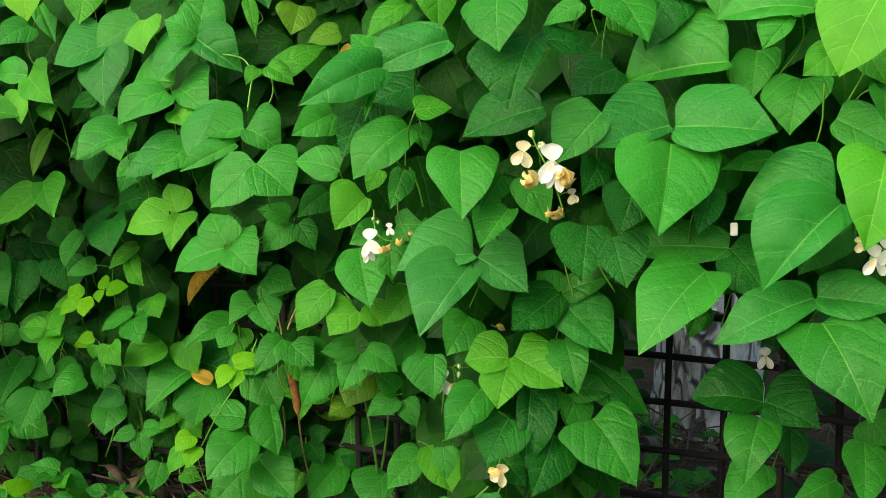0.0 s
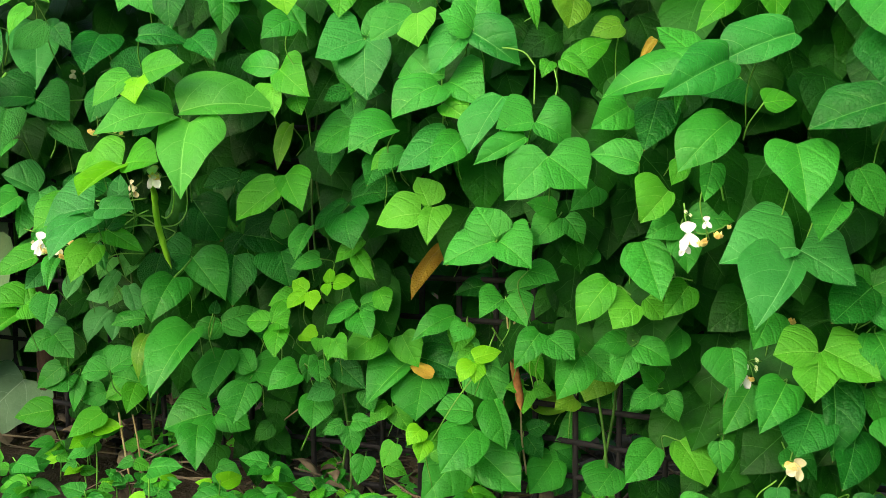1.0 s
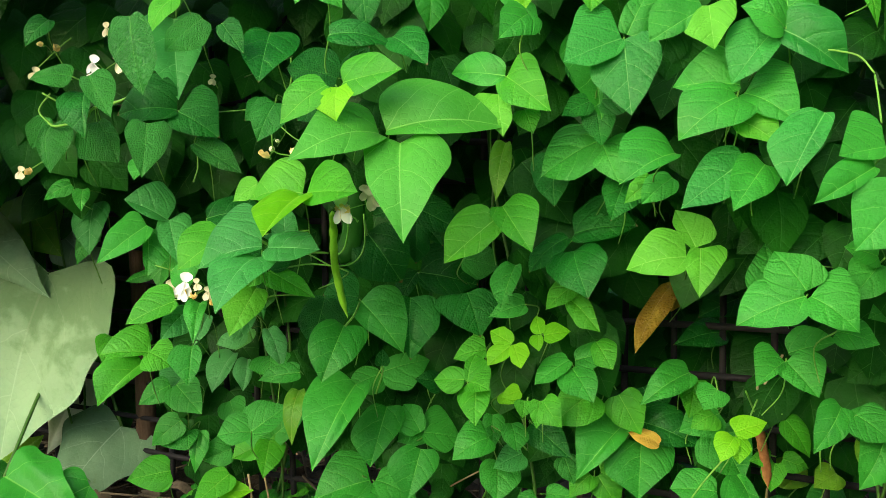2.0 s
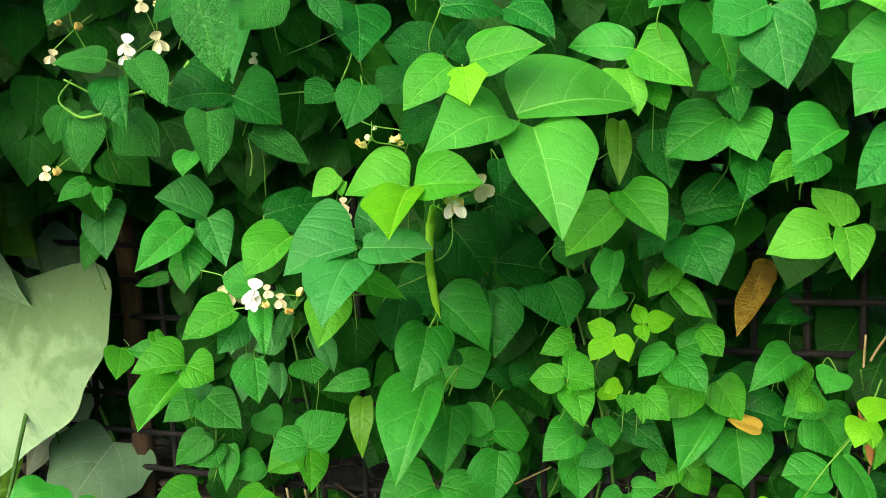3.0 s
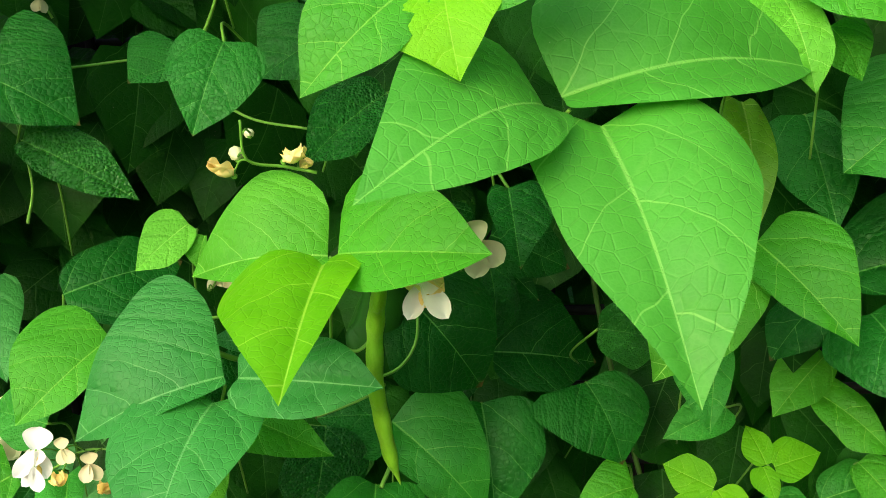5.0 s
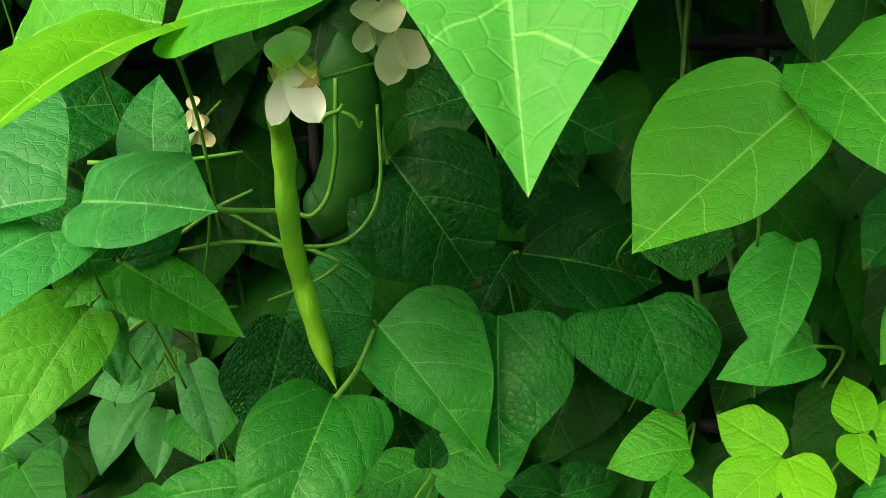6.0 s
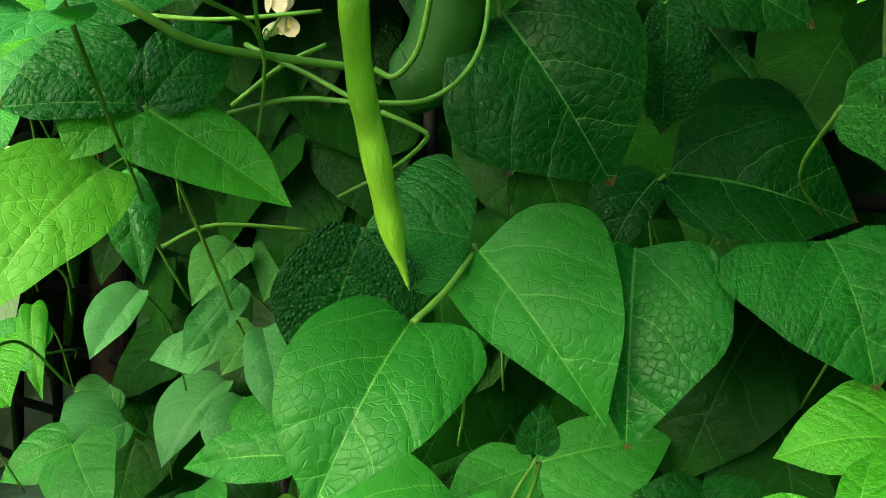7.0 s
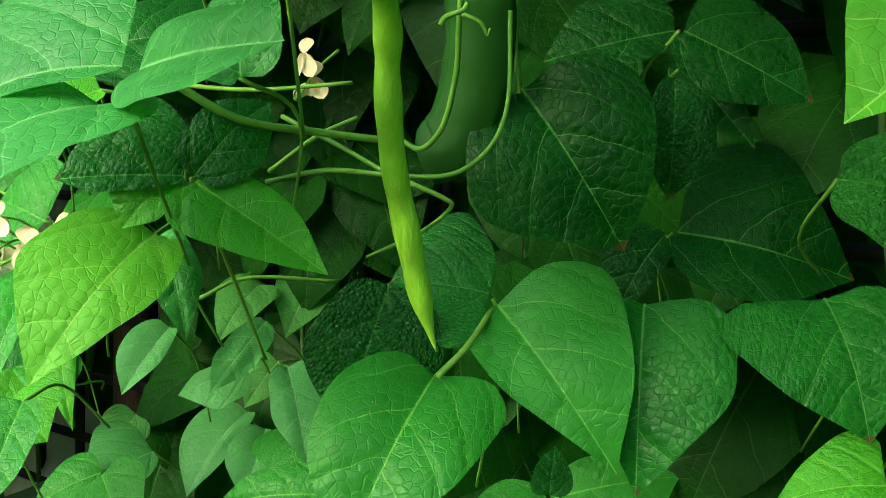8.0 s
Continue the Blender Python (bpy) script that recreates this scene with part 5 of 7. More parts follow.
leaf((0.0652, 0.7647, 0.7777), (0.027, 0.096, -0.014),
     ((0.0652, 0.7647, 0.7777), (0.0815, 0.7575, 0.7422), 0.0154, 0.0162, (0.06, -0.97, 0.22), 'm'))
leaf((0.0489, 0.7771, 0.7774), (-0.027, 0.092, -0.049),
     ((0.0489, 0.7771, 0.7774), (0.0312, 0.7563, 0.7524), 0.0111, 0.0112, (0.16, -0.81, 0.56), 'm'))
leaf((-0.1685, 0.9681, 0.6755), (0.014, 0.097, -0.040),
     ((-0.1685, 0.9681, 0.6755), (-0.1401, 0.9575, 0.6671), 0.0168, 0.0142, (-0.08, -0.75, 0.66), 'm'))
leaf((-0.2274, 1.1439, 0.5541), (-0.014, 0.058, -0.030),
     ((-0.2165, 1.1464, 0.5616), (-0.2396, 1.1389, 0.5503), 0.0158, 0.0131, (-0.03, -0.80, 0.60), 'l'))
leaf((-0.2333, 1.2330, 0.4234), (-0.003, 0.079, -0.039),
     ((-0.2443, 1.2365, 0.4295), (-0.2895, 1.2180, 0.4070), 0.0215, 0.0217, (0.08, -0.84, 0.53), 'l'),
     ((-0.2334, 1.2323, 0.4165), (-0.2844, 1.1905, 0.3673), 0.0335, 0.0338, (0.16, -0.83, 0.53), 'm'),
     ((-0.2223, 1.2302, 0.4242), (-0.1857, 1.2007, 0.3737), 0.0242, 0.0280, (0.05, -0.84, 0.53), 'm'))
leaf((-0.1568, 0.9861, 0.6119), (-0.013, 0.070, -0.044),
     ((-0.1568, 0.9861, 0.6119), (-0.1824, 0.9706, 0.5791), 0.0146, 0.0147, (0.03, -0.91, 0.40), 'm'))
leaf((-0.1475, 0.9788, 0.6077), (-0.030, 0.064, -0.035),
     ((-0.1475, 0.9788, 0.6077), (-0.1241, 0.9646, 0.5896), 0.0177, 0.0174, (-0.02, -0.80, 0.60), 'm'))
leaf((-0.1008, 0.9918, 0.6940), (0.009, 0.075, 0.016),
     ((-0.1008, 0.9918, 0.6940), (-0.1368, 0.9919, 0.6804), 0.0167, 0.0197, (-0.21, -0.81, 0.55), 'm'))
leaf((-0.1068, 1.1305, 0.5095), (-0.012, 0.091, -0.042),
     ((-0.1068, 1.1305, 0.5095), (-0.1310, 1.1187, 0.4999), 0.0155, 0.0143, (0.06, -0.71, 0.70), 'q'))
leaf((-0.0348, 1.1553, 0.5126), (-0.001, 0.076, -0.008),
     ((-0.0348, 1.1553, 0.5126), (-0.0571, 1.1414, 0.4836), 0.0234, 0.0239, (-0.29, -0.76, 0.59), 'm'))
leaf((-0.1098, 1.1791, 0.4291), (0.007, 0.086, 0.016),
     ((-0.1098, 1.1791, 0.4291), (-0.1326, 1.1771, 0.4400), 0.0196, 0.0172, (0.26, -0.89, 0.38), 'm'))
leaf((-0.3907, 1.1412, 0.5799), (-0.003, 0.055, -0.027),
     ((-0.3981, 1.1448, 0.5857), (-0.4154, 1.1389, 0.5805), 0.0078, 0.0078, (0.21, -0.92, 0.33), 'y'),
     ((-0.3939, 1.1409, 0.5767), (-0.3962, 1.1364, 0.5615), 0.0095, 0.0095, (0.06, -0.96, 0.27), 'l'),
     ((-0.3802, 1.1381, 0.5772), (-0.3839, 1.1273, 0.5537), 0.0095, 0.0095, (0.07, -0.91, 0.41), 'l'))
leaf((-0.4211, 1.2356, 0.5369), (0.022, 0.057, -0.043),
     ((-0.4211, 1.2356, 0.5369), (-0.4216, 1.2168, 0.5063), 0.0125, 0.0111, (0.03, -0.85, 0.52), 'm'))
leaf((-0.3827, 1.2019, 0.5371), (0.006, 0.098, 0.003),
     ((-0.3827, 1.2019, 0.5371), (-0.3460, 1.1762, 0.5091), 0.0168, 0.0181, (-0.19, -0.84, 0.51), 'd'))
leaf((-0.4097, 1.3585, 0.4287), (-0.010, 0.055, 0.008),
     ((-0.4097, 1.3585, 0.4287), (-0.4298, 1.3453, 0.3976), 0.0152, 0.0170, (-0.14, -0.88, 0.46), 'm'))
leaf((-0.3810, 1.3782, 0.4192), (0.025, 0.090, -0.014),
     ((-0.3810, 1.3782, 0.4192), (-0.4001, 1.3585, 0.3778), 0.0199, 0.0199, (0.20, -0.92, 0.34), 'm'))
leaf((-0.5468, 1.2683, 0.3845), (-0.010, 0.073, -0.020),
     ((-0.5468, 1.2683, 0.3845), (-0.5135, 1.2645, 0.3708), 0.0151, 0.0203, (0.13, -0.82, 0.55), 'm'))
leaf((-0.4178, 1.3432, 0.3645), (0.005, 0.066, -0.048),
     ((-0.4124, 1.3465, 0.3660), (-0.4169, 1.3337, 0.3468), 0.0113, 0.0114, (-0.31, -0.76, 0.58), 'l'),
     ((-0.4001, 1.3429, 0.3593), (-0.3930, 1.3288, 0.3407), 0.0095, 0.0120, (-0.23, -0.82, 0.53), 'l'),
     ((-0.4408, 1.3403, 0.3681), (-0.4452, 1.3280, 0.3489), 0.0104, 0.0122, (-0.20, -0.80, 0.56), 'm'))
leaf((-0.2760, 1.0970, 0.4780), (0.028, 0.056, -0.050),
     ((-0.2775, 1.0976, 0.4841), (-0.2934, 1.0854, 0.4689), 0.0124, 0.0139, (-0.02, -0.77, 0.64), 'y'),
     ((-0.2745, 1.0963, 0.4718), (-0.2806, 1.0811, 0.4513), 0.0115, 0.0116, (0.01, -0.80, 0.60), 'y'))
leaf((0.0974, 0.8138, 0.6783), (-0.008, 0.096, -0.032),
     ((0.0949, 0.8163, 0.6812), (0.0783, 0.8238, 0.6978), 0.0148, 0.0150, (0.11, -0.86, 0.50), 'm'),
     ((0.0981, 0.8163, 0.6812), (0.1390, 0.8176, 0.6936), 0.0124, 0.0123, (-0.11, -0.89, 0.44), 'm'))
leaf((0.1003, 0.8139, 0.6439), (-0.008, 0.097, -0.003),
     ((0.1003, 0.8139, 0.6439), (0.1079, 0.7873, 0.6049), 0.0162, 0.0189, (-0.11, -0.83, 0.55), 'm'))
leaf((0.1254, 0.8488, 0.6176), (0.028, 0.086, 0.011),
     ((0.1254, 0.8488, 0.6176), (0.1736, 0.8374, 0.5743), 0.0141, 0.0258, (0.14, -0.91, 0.39), 'd'))
leaf((0.0741, 0.8291, 0.5985), (-0.030, 0.057, 0.020),
     ((0.0741, 0.8291, 0.5985), (0.0682, 0.8093, 0.5378), 0.0240, 0.0111, (-0.12, -0.94, 0.32), 'd'))
leaf((0.0316, 0.9152, 0.5776), (0.022, 0.099, -0.037),
     ((0.0316, 0.9152, 0.5776), (0.0021, 0.8992, 0.5351), 0.0207, 0.0178, (-0.14, -0.89, 0.43), 'm'))
leaf((0.0233, 0.8367, 0.6588), (0.019, 0.087, -0.039),
     ((0.0233, 0.8367, 0.6588), (0.0045, 0.8187, 0.6295), 0.0195, 0.0195, (0.18, -0.89, 0.43), 'm'))
leaf((0.0551, 0.8213, 0.5768), (0.021, 0.074, 0.010),
     ((0.0551, 0.8213, 0.5768), (0.0358, 0.8003, 0.5455), 0.0242, 0.0286, (-0.12, -0.79, 0.60), 'd'))
leaf((0.0926, 0.8262, 0.5610), (0.021, 0.081, -0.034),
     ((0.0926, 0.8262, 0.5610), (0.0718, 0.7960, 0.5188), 0.0247, 0.0198, (0.28, -0.84, 0.46), 'd'))
leaf((0.3516, 0.8248, 0.5744), (0.010, 0.070, -0.000),
     ((0.3516, 0.8248, 0.5744), (0.3656, 0.8177, 0.5527), 0.0209, 0.0209, (-0.07, -0.96, 0.27), 'm'))
leaf((0.3406, 0.8068, 0.5584), (0.027, 0.098, -0.016),
     ((0.3406, 0.8068, 0.5584), (0.3290, 0.7731, 0.5167), 0.0197, 0.0195, (0.15, -0.79, 0.60), 'm'))
leaf((0.2678, 0.8349, 0.5334), (-0.012, 0.069, 0.015),
     ((0.2678, 0.8349, 0.5334), (0.2305, 0.8152, 0.5018), 0.0184, 0.0187, (-0.01, -0.84, 0.54), 'm'))
leaf((0.3204, 0.8109, 0.5267), (0.012, 0.079, 0.003),
     ((0.3204, 0.8109, 0.5267), (0.2774, 0.7895, 0.5156), 0.0136, 0.0138, (0.23, -0.77, 0.60), 'm'))
leaf((0.2970, 0.8548, 0.5566), (-0.012, 0.098, -0.034),
     ((0.2970, 0.8548, 0.5566), (0.2927, 0.8385, 0.5225), 0.0151, 0.0150, (0.14, -0.90, 0.41), 'd'))
leaf((0.2108, 0.8227, 0.6694), (0.022, 0.056, 0.012),
     ((0.2108, 0.8227, 0.6694), (0.1959, 0.8049, 0.6450), 0.0135, 0.0072, (0.15, -0.84, 0.52), 'm'))
leaf((-0.8416, 1.1874, 0.9350), (0.026, 0.078, -0.037),
     ((-0.8416, 1.1874, 0.9350), (-0.8587, 1.1732, 0.9090), 0.0139, 0.0163, (-0.13, -0.83, 0.54), 'd'))
leaf((-0.8084, 1.1829, 0.8667), (0.012, 0.095, -0.022),
     ((-0.8084, 1.1829, 0.8667), (-0.8020, 1.1607, 0.8228), 0.0079, 0.0244, (0.03, -0.89, 0.45), 'd'))
leaf((-0.8142, 1.1683, 0.8810), (0.030, 0.083, -0.024),
     ((-0.8142, 1.1683, 0.8810), (-0.8598, 1.1806, 0.8793), 0.0125, 0.0127, (-0.24, -0.81, 0.53), 'c'))
leaf((-0.7354, 1.2367, 0.9396), (-0.003, 0.051, 0.003),
     ((-0.7354, 1.2367, 0.9396), (-0.7155, 1.1689, 0.8579), 0.0297, 0.0337, (0.16, -0.74, 0.65), 'b'))
leaf((-0.7546, 1.1578, 0.9294), (-0.016, 0.078, -0.023),
     ((-0.7546, 1.1578, 0.9294), (-0.7738, 1.1582, 0.9074), 0.0117, 0.0109, (-0.34, -0.90, 0.28), 'd'))
leaf((-0.7541, 1.1911, 0.8024), (0.020, 0.091, -0.007),
     ((-0.7541, 1.1911, 0.8024), (-0.7626, 1.1753, 0.7830), 0.0122, 0.0152, (-0.17, -0.72, 0.67), 'm'))
leaf((-0.6462, 1.0537, 0.9168), (0.019, 0.082, 0.016),
     ((-0.6462, 1.0537, 0.9168), (-0.6271, 1.0440, 0.8918), 0.0115, 0.0090, (-0.12, -0.95, 0.28), 'd'))
leaf((-0.6124, 1.0996, 0.8531), (0.035, 0.076, 0.014),
     ((-0.6124, 1.0996, 0.8531), (-0.6269, 1.0892, 0.8197), 0.0179, 0.0187, (-0.11, -0.94, 0.34), 'd'))
leaf((-0.5567, 1.0414, 0.9055), (0.002, 0.097, -0.033),
     ((-0.5567, 1.0414, 0.9055), (-0.5061, 1.0474, 0.8969), 0.0145, 0.0133, (0.19, -0.79, 0.58), 'd'))
leaf((-0.5062, 1.0533, 0.9045), (0.029, 0.082, -0.009),
     ((-0.5062, 1.0533, 0.9045), (-0.4771, 1.0258, 0.8797), 0.0197, 0.0146, (-0.11, -0.73, 0.68), 'd'))
leaf((-0.5119, 1.0803, 0.7920), (0.006, 0.058, 0.003),
     ((-0.5119, 1.0803, 0.7920), (-0.5152, 1.0539, 0.7658), 0.0163, 0.0085, (-0.16, -0.68, 0.71), 'd'))
leaf((-0.8568, 1.3304, 0.7505), (0.016, 0.086, -0.021),
     ((-0.8568, 1.3304, 0.7505), (-0.8551, 1.3040, 0.6969), 0.0221, 0.0221, (-0.12, -0.89, 0.44), 'b'))
leaf((-0.8751, 1.3719, 0.7175), (-0.015, 0.087, -0.050),
     ((-0.8751, 1.3719, 0.7175), (-0.8878, 1.3528, 0.6797), 0.0150, 0.0140, (-0.12, -0.87, 0.48), 'm'))
leaf((-0.8597, 1.2731, 0.7746), (0.038, 0.070, -0.011),
     ((-0.8597, 1.2731, 0.7746), (-0.8864, 1.2655, 0.7586), 0.0115, 0.0105, (-0.07, -0.85, 0.53), 'm'))
leaf((-0.8460, 1.2687, 0.7694), (0.033, 0.093, 0.010),
     ((-0.8460, 1.2687, 0.7694), (-0.8429, 1.2521, 0.7480), 0.0088, 0.0096, (0.16, -0.77, 0.62), 'm'))
leaf((-0.7800, 1.3552, 0.6944), (0.023, 0.096, -0.012),
     ((-0.7800, 1.3552, 0.6944), (-0.7886, 1.3297, 0.6548), 0.0256, 0.0224, (-0.40, -0.73, 0.56), 'm'))
leaf((-0.8100, 1.3800, 0.6651), (0.033, 0.061, -0.007),
     ((-0.8100, 1.3800, 0.6651), (-0.8470, 1.3947, 0.6540), 0.0078, 0.0072, (-0.43, -0.85, 0.31), 'm'))
leaf((-0.7127, 1.1893, 0.6849), (0.019, 0.086, -0.027),
     ((-0.7127, 1.1893, 0.6849), (-0.7389, 1.2014, 0.6913), 0.0142, 0.0226, (-0.27, -0.83, 0.48), 'm'))
leaf((-0.8177, 1.3784, 0.5802), (-0.013, 0.090, 0.008),
     ((-0.8177, 1.3784, 0.5802), (-0.8591, 1.3813, 0.5889), 0.0145, 0.0170, (0.06, -0.81, 0.58), 'm'))
leaf((-0.7751, 1.3362, 0.5448), (0.004, 0.094, -0.045),
     ((-0.7751, 1.3362, 0.5448), (-0.7399, 1.3082, 0.5182), 0.0212, 0.0229, (-0.20, -0.80, 0.57), 'm'))
leaf((-0.7877, 1.3569, 0.5390), (-0.003, 0.092, -0.041),
     ((-0.7877, 1.3569, 0.5390), (-0.8220, 1.3452, 0.5190), 0.0169, 0.0171, (-0.06, -0.81, 0.58), 'm'))
leaf((-0.6682, 1.3395, 0.5771), (0.008, 0.055, -0.044),
     ((-0.6682, 1.3395, 0.5771), (-0.6651, 1.3178, 0.5559), 0.0243, 0.0243, (-0.19, -0.70, 0.69), 'm'))
leaf((-0.7205, 1.3607, 0.5193), (0.022, 0.060, -0.044),
     ((-0.7205, 1.3607, 0.5193), (-0.7062, 1.3490, 0.4935), 0.0171, 0.0192, (-0.14, -0.93, 0.35), 'm'))
leaf((-0.6736, 1.3603, 0.4740), (-0.005, 0.086, -0.032),
     ((-0.6750, 1.3619, 0.4735), (-0.6324, 1.3659, 0.5023), 0.0249, 0.0168, (-0.21, -0.88, 0.43), 'm'),
     ((-0.6722, 1.3586, 0.4745), (-0.7128, 1.3695, 0.4806), 0.0171, 0.0173, (-0.17, -0.87, 0.45), 'm'))
leaf((-0.7826, 1.3746, 0.4923), (0.002, 0.056, -0.044),
     ((-0.7826, 1.3746, 0.4923), (-0.8173, 1.3726, 0.4623), 0.0166, 0.0178, (-0.18, -0.95, 0.27), 'm'))
leaf((-0.7760, 1.3791, 0.4782), (0.017, 0.069, 0.014),
     ((-0.7760, 1.3791, 0.4782), (-0.7709, 1.3617, 0.4614), 0.0139, 0.0138, (0.01, -0.69, 0.72), 'm'))
leaf((-0.6148, 1.2108, 0.5877), (0.001, 0.050, 0.011),
     ((-0.6148, 1.2108, 0.5877), (-0.6574, 1.2131, 0.5790), 0.0105, 0.0126, (-0.15, -0.83, 0.53), 'm'))
leaf((-0.6192, 1.2314, 0.5640), (0.023, 0.088, -0.017),
     ((-0.6192, 1.2314, 0.5640), (-0.6243, 1.2086, 0.5128), 0.0107, 0.0127, (-0.25, -0.87, 0.41), 'q'))
leaf((-0.4938, 1.2686, 0.5066), (0.002, 0.093, -0.040),
     ((-0.4943, 1.2737, 0.5095), (-0.5219, 1.2701, 0.4976), 0.0169, 0.0227, (-0.18, -0.74, 0.65), 'm'))
leaf((-0.3993, 1.0471, 0.8445), (0.031, 0.071, -0.033),
     ((-0.3993, 1.0471, 0.8445), (-0.3929, 1.0363, 0.8249), 0.0119, 0.0118, (-0.12, -0.89, 0.45), 'l'))
leaf((-0.3140, 1.0672, 0.7846), (-0.003, 0.065, -0.038),
     ((-0.3140, 1.0672, 0.7846), (-0.3291, 1.0439, 0.7529), 0.0203, 0.0172, (-0.07, -0.79, 0.61), 'd'))
leaf((-0.2996, 1.0172, 0.7876), (0.035, 0.087, -0.011),
     ((-0.2996, 1.0172, 0.7876), (-0.3223, 1.0152, 0.7696), 0.0102, 0.0096, (-0.21, -0.91, 0.37), 'l'))
leaf((-0.3933, 1.1488, 0.6666), (0.034, 0.054, -0.004),
     ((-0.3933, 1.1488, 0.6666), (-0.4265, 1.1474, 0.6551), 0.0108, 0.0127, (-0.14, -0.85, 0.51), 'm'))
leaf((-0.2346, 1.1553, 0.5954), (0.026, 0.084, -0.029),
     ((-0.2329, 1.1546, 0.5928), (-0.2412, 1.1391, 0.5597), 0.0179, 0.0146, (0.11, -0.91, 0.40), 'l'))
leaf((-0.4398, 1.1424, 0.5899), (0.025, 0.097, -0.015),
     ((-0.4387, 1.1392, 0.5903), (-0.4402, 1.1109, 0.5608), 0.0149, 0.0176, (-0.23, -0.70, 0.68), 'l'))
leaf((-0.4140, 1.1482, 0.5826), (-0.004, 0.067, -0.011),
     ((-0.4140, 1.1482, 0.5826), (-0.4019, 1.1415, 0.5736), 0.0133, 0.0111, (0.03, -0.78, 0.62), 'y'))
leaf((-0.3768, 1.1401, 0.5767), (0.010, 0.096, -0.034),
     ((-0.3768, 1.1401, 0.5767), (-0.3607, 1.1223, 0.5562), 0.0144, 0.0162, (-0.35, -0.83, 0.44), 'l'))
leaf((-0.3461, 1.0889, 0.8893), (0.018, 0.053, -0.006),
     ((-0.3461, 1.0889, 0.8893), (-0.3486, 1.0789, 0.8568), 0.0156, 0.0165, (-0.24, -0.92, 0.30), 'd'))
leaf((-0.1623, 1.2242, 0.6625), (0.012, 0.096, -0.037),
     ((-0.1623, 1.2242, 0.6625), (-0.2162, 1.2222, 0.6395), 0.0207, 0.0309, (-0.25, -0.72, 0.65), 'd'))
leaf((-0.1927, 1.2225, 0.6240), (0.005, 0.070, -0.032),
     ((-0.1927, 1.2225, 0.6240), (-0.2445, 1.2026, 0.6158), 0.0157, 0.0180, (0.20, -0.78, 0.60), 'd'))
leaf((-0.2112, 1.1475, 0.5621), (-0.013, 0.096, 0.002),
     ((-0.2112, 1.1475, 0.5621), (-0.2494, 1.1439, 0.5452), 0.0188, 0.0208, (-0.07, -0.93, 0.37), 'm'))
leaf((-0.2118, 1.1548, 0.5444), (0.026, 0.066, 0.004),
     ((-0.2118, 1.1548, 0.5444), (-0.1888, 1.1388, 0.5000), 0.0280, 0.0307, (0.07, -0.93, 0.37), 'm'))
leaf((-0.2283, 1.0862, 0.6004), (0.005, 0.088, 0.005),
     ((-0.2283, 1.0862, 0.6004), (-0.2417, 1.0805, 0.5838), 0.0157, 0.0160, (-0.34, -0.77, 0.54), 'm'))
leaf((-0.2732, 1.2060, 0.5727), (0.018, 0.051, -0.041),
     ((-0.2732, 1.2060, 0.5727), (-0.2613, 1.1875, 0.5466), 0.0301, 0.0350, (0.10, -0.79, 0.61), 'd'))
leaf((-0.6099, 1.1193, 0.7302), (0.007, 0.083, -0.026),
     ((-0.6095, 1.1194, 0.7304), (-0.6137, 1.1407, 0.7638), 0.0119, 0.0128, (-0.03, -0.84, 0.53), 'b'),
     ((-0.6102, 1.1192, 0.7301), (-0.6317, 1.1246, 0.7337), 0.0044, 0.0075, (-0.10, -0.80, 0.59), 'b'))
leaf((-0.7071, 1.3788, 0.6425), (-0.016, 0.062, 0.013),
     ((-0.7071, 1.3788, 0.6425), (-0.7169, 1.3472, 0.6156), 0.0131, 0.0158, (0.28, -0.67, 0.69), 'p'))
leaf((-0.6842, 1.4043, 0.6450), (-0.030, 0.062, -0.005),
     ((-0.6842, 1.4043, 0.6450), (-0.6900, 1.3724, 0.6156), 0.0161, 0.0187, (0.33, -0.67, 0.66), 'p'))
leaf((-0.7031, 1.3965, 0.5978), (0.003, 0.074, -0.014),
     ((-0.7031, 1.3965, 0.5978), (-0.7176, 1.3842, 0.5735), 0.0115, 0.0135, (0.17, -0.92, 0.37), 'p'))
leaf((-0.8314, 1.3905, 0.6044), (0.008, 0.093, -0.042),
     ((-0.8314, 1.3905, 0.6044), (-0.8122, 1.3695, 0.5568), 0.0095, 0.0082, (0.14, -0.89, 0.44), 'l'))
leaf((-0.8681, 1.4018, 0.5869), (-0.010, 0.083, 0.019),
     ((-0.8681, 1.4018, 0.5869), (-0.8707, 1.3736, 0.5593), 0.0167, 0.0168, (0.35, -0.67, 0.65), 'l'))
leaf((-0.7982, 1.4142, 0.5571), (-0.041, 0.088, -0.016),
     ((-0.7982, 1.4142, 0.5571), (-0.8116, 1.4043, 0.5348), 0.0142, 0.0149, (0.23, -0.93, 0.27), 'p'))
leaf((-0.5319, 1.2111, 0.5936), (-0.030, 0.094, -0.045),
     ((-0.5335, 1.2242, 0.5911), (-0.5330, 1.2328, 0.6069), 0.0076, 0.0076, (0.01, -0.88, 0.48), 'd'))
leaf((-0.4751, 1.2616, 0.5623), (-0.042, 0.092, -0.041),
     ((-0.4751, 1.2616, 0.5623), (-0.5020, 1.2562, 0.5696), 0.0142, 0.0122, (0.31, -0.75, 0.59), 'd'))
leaf((-0.4740, 1.2618, 0.5623), (-0.039, 0.072, -0.010),
     ((-0.4740, 1.2618, 0.5623), (-0.4459, 1.2712, 0.5664), 0.0134, 0.0109, (0.22, -0.86, 0.46), 'd'))
leaf((-0.5567, 1.2400, 0.4714), (-0.010, 0.059, 0.008),
     ((-0.5611, 1.2374, 0.4489), (-0.5541, 1.1927, 0.4050), 0.0229, 0.0266, (0.08, -0.69, 0.72), 'm'))
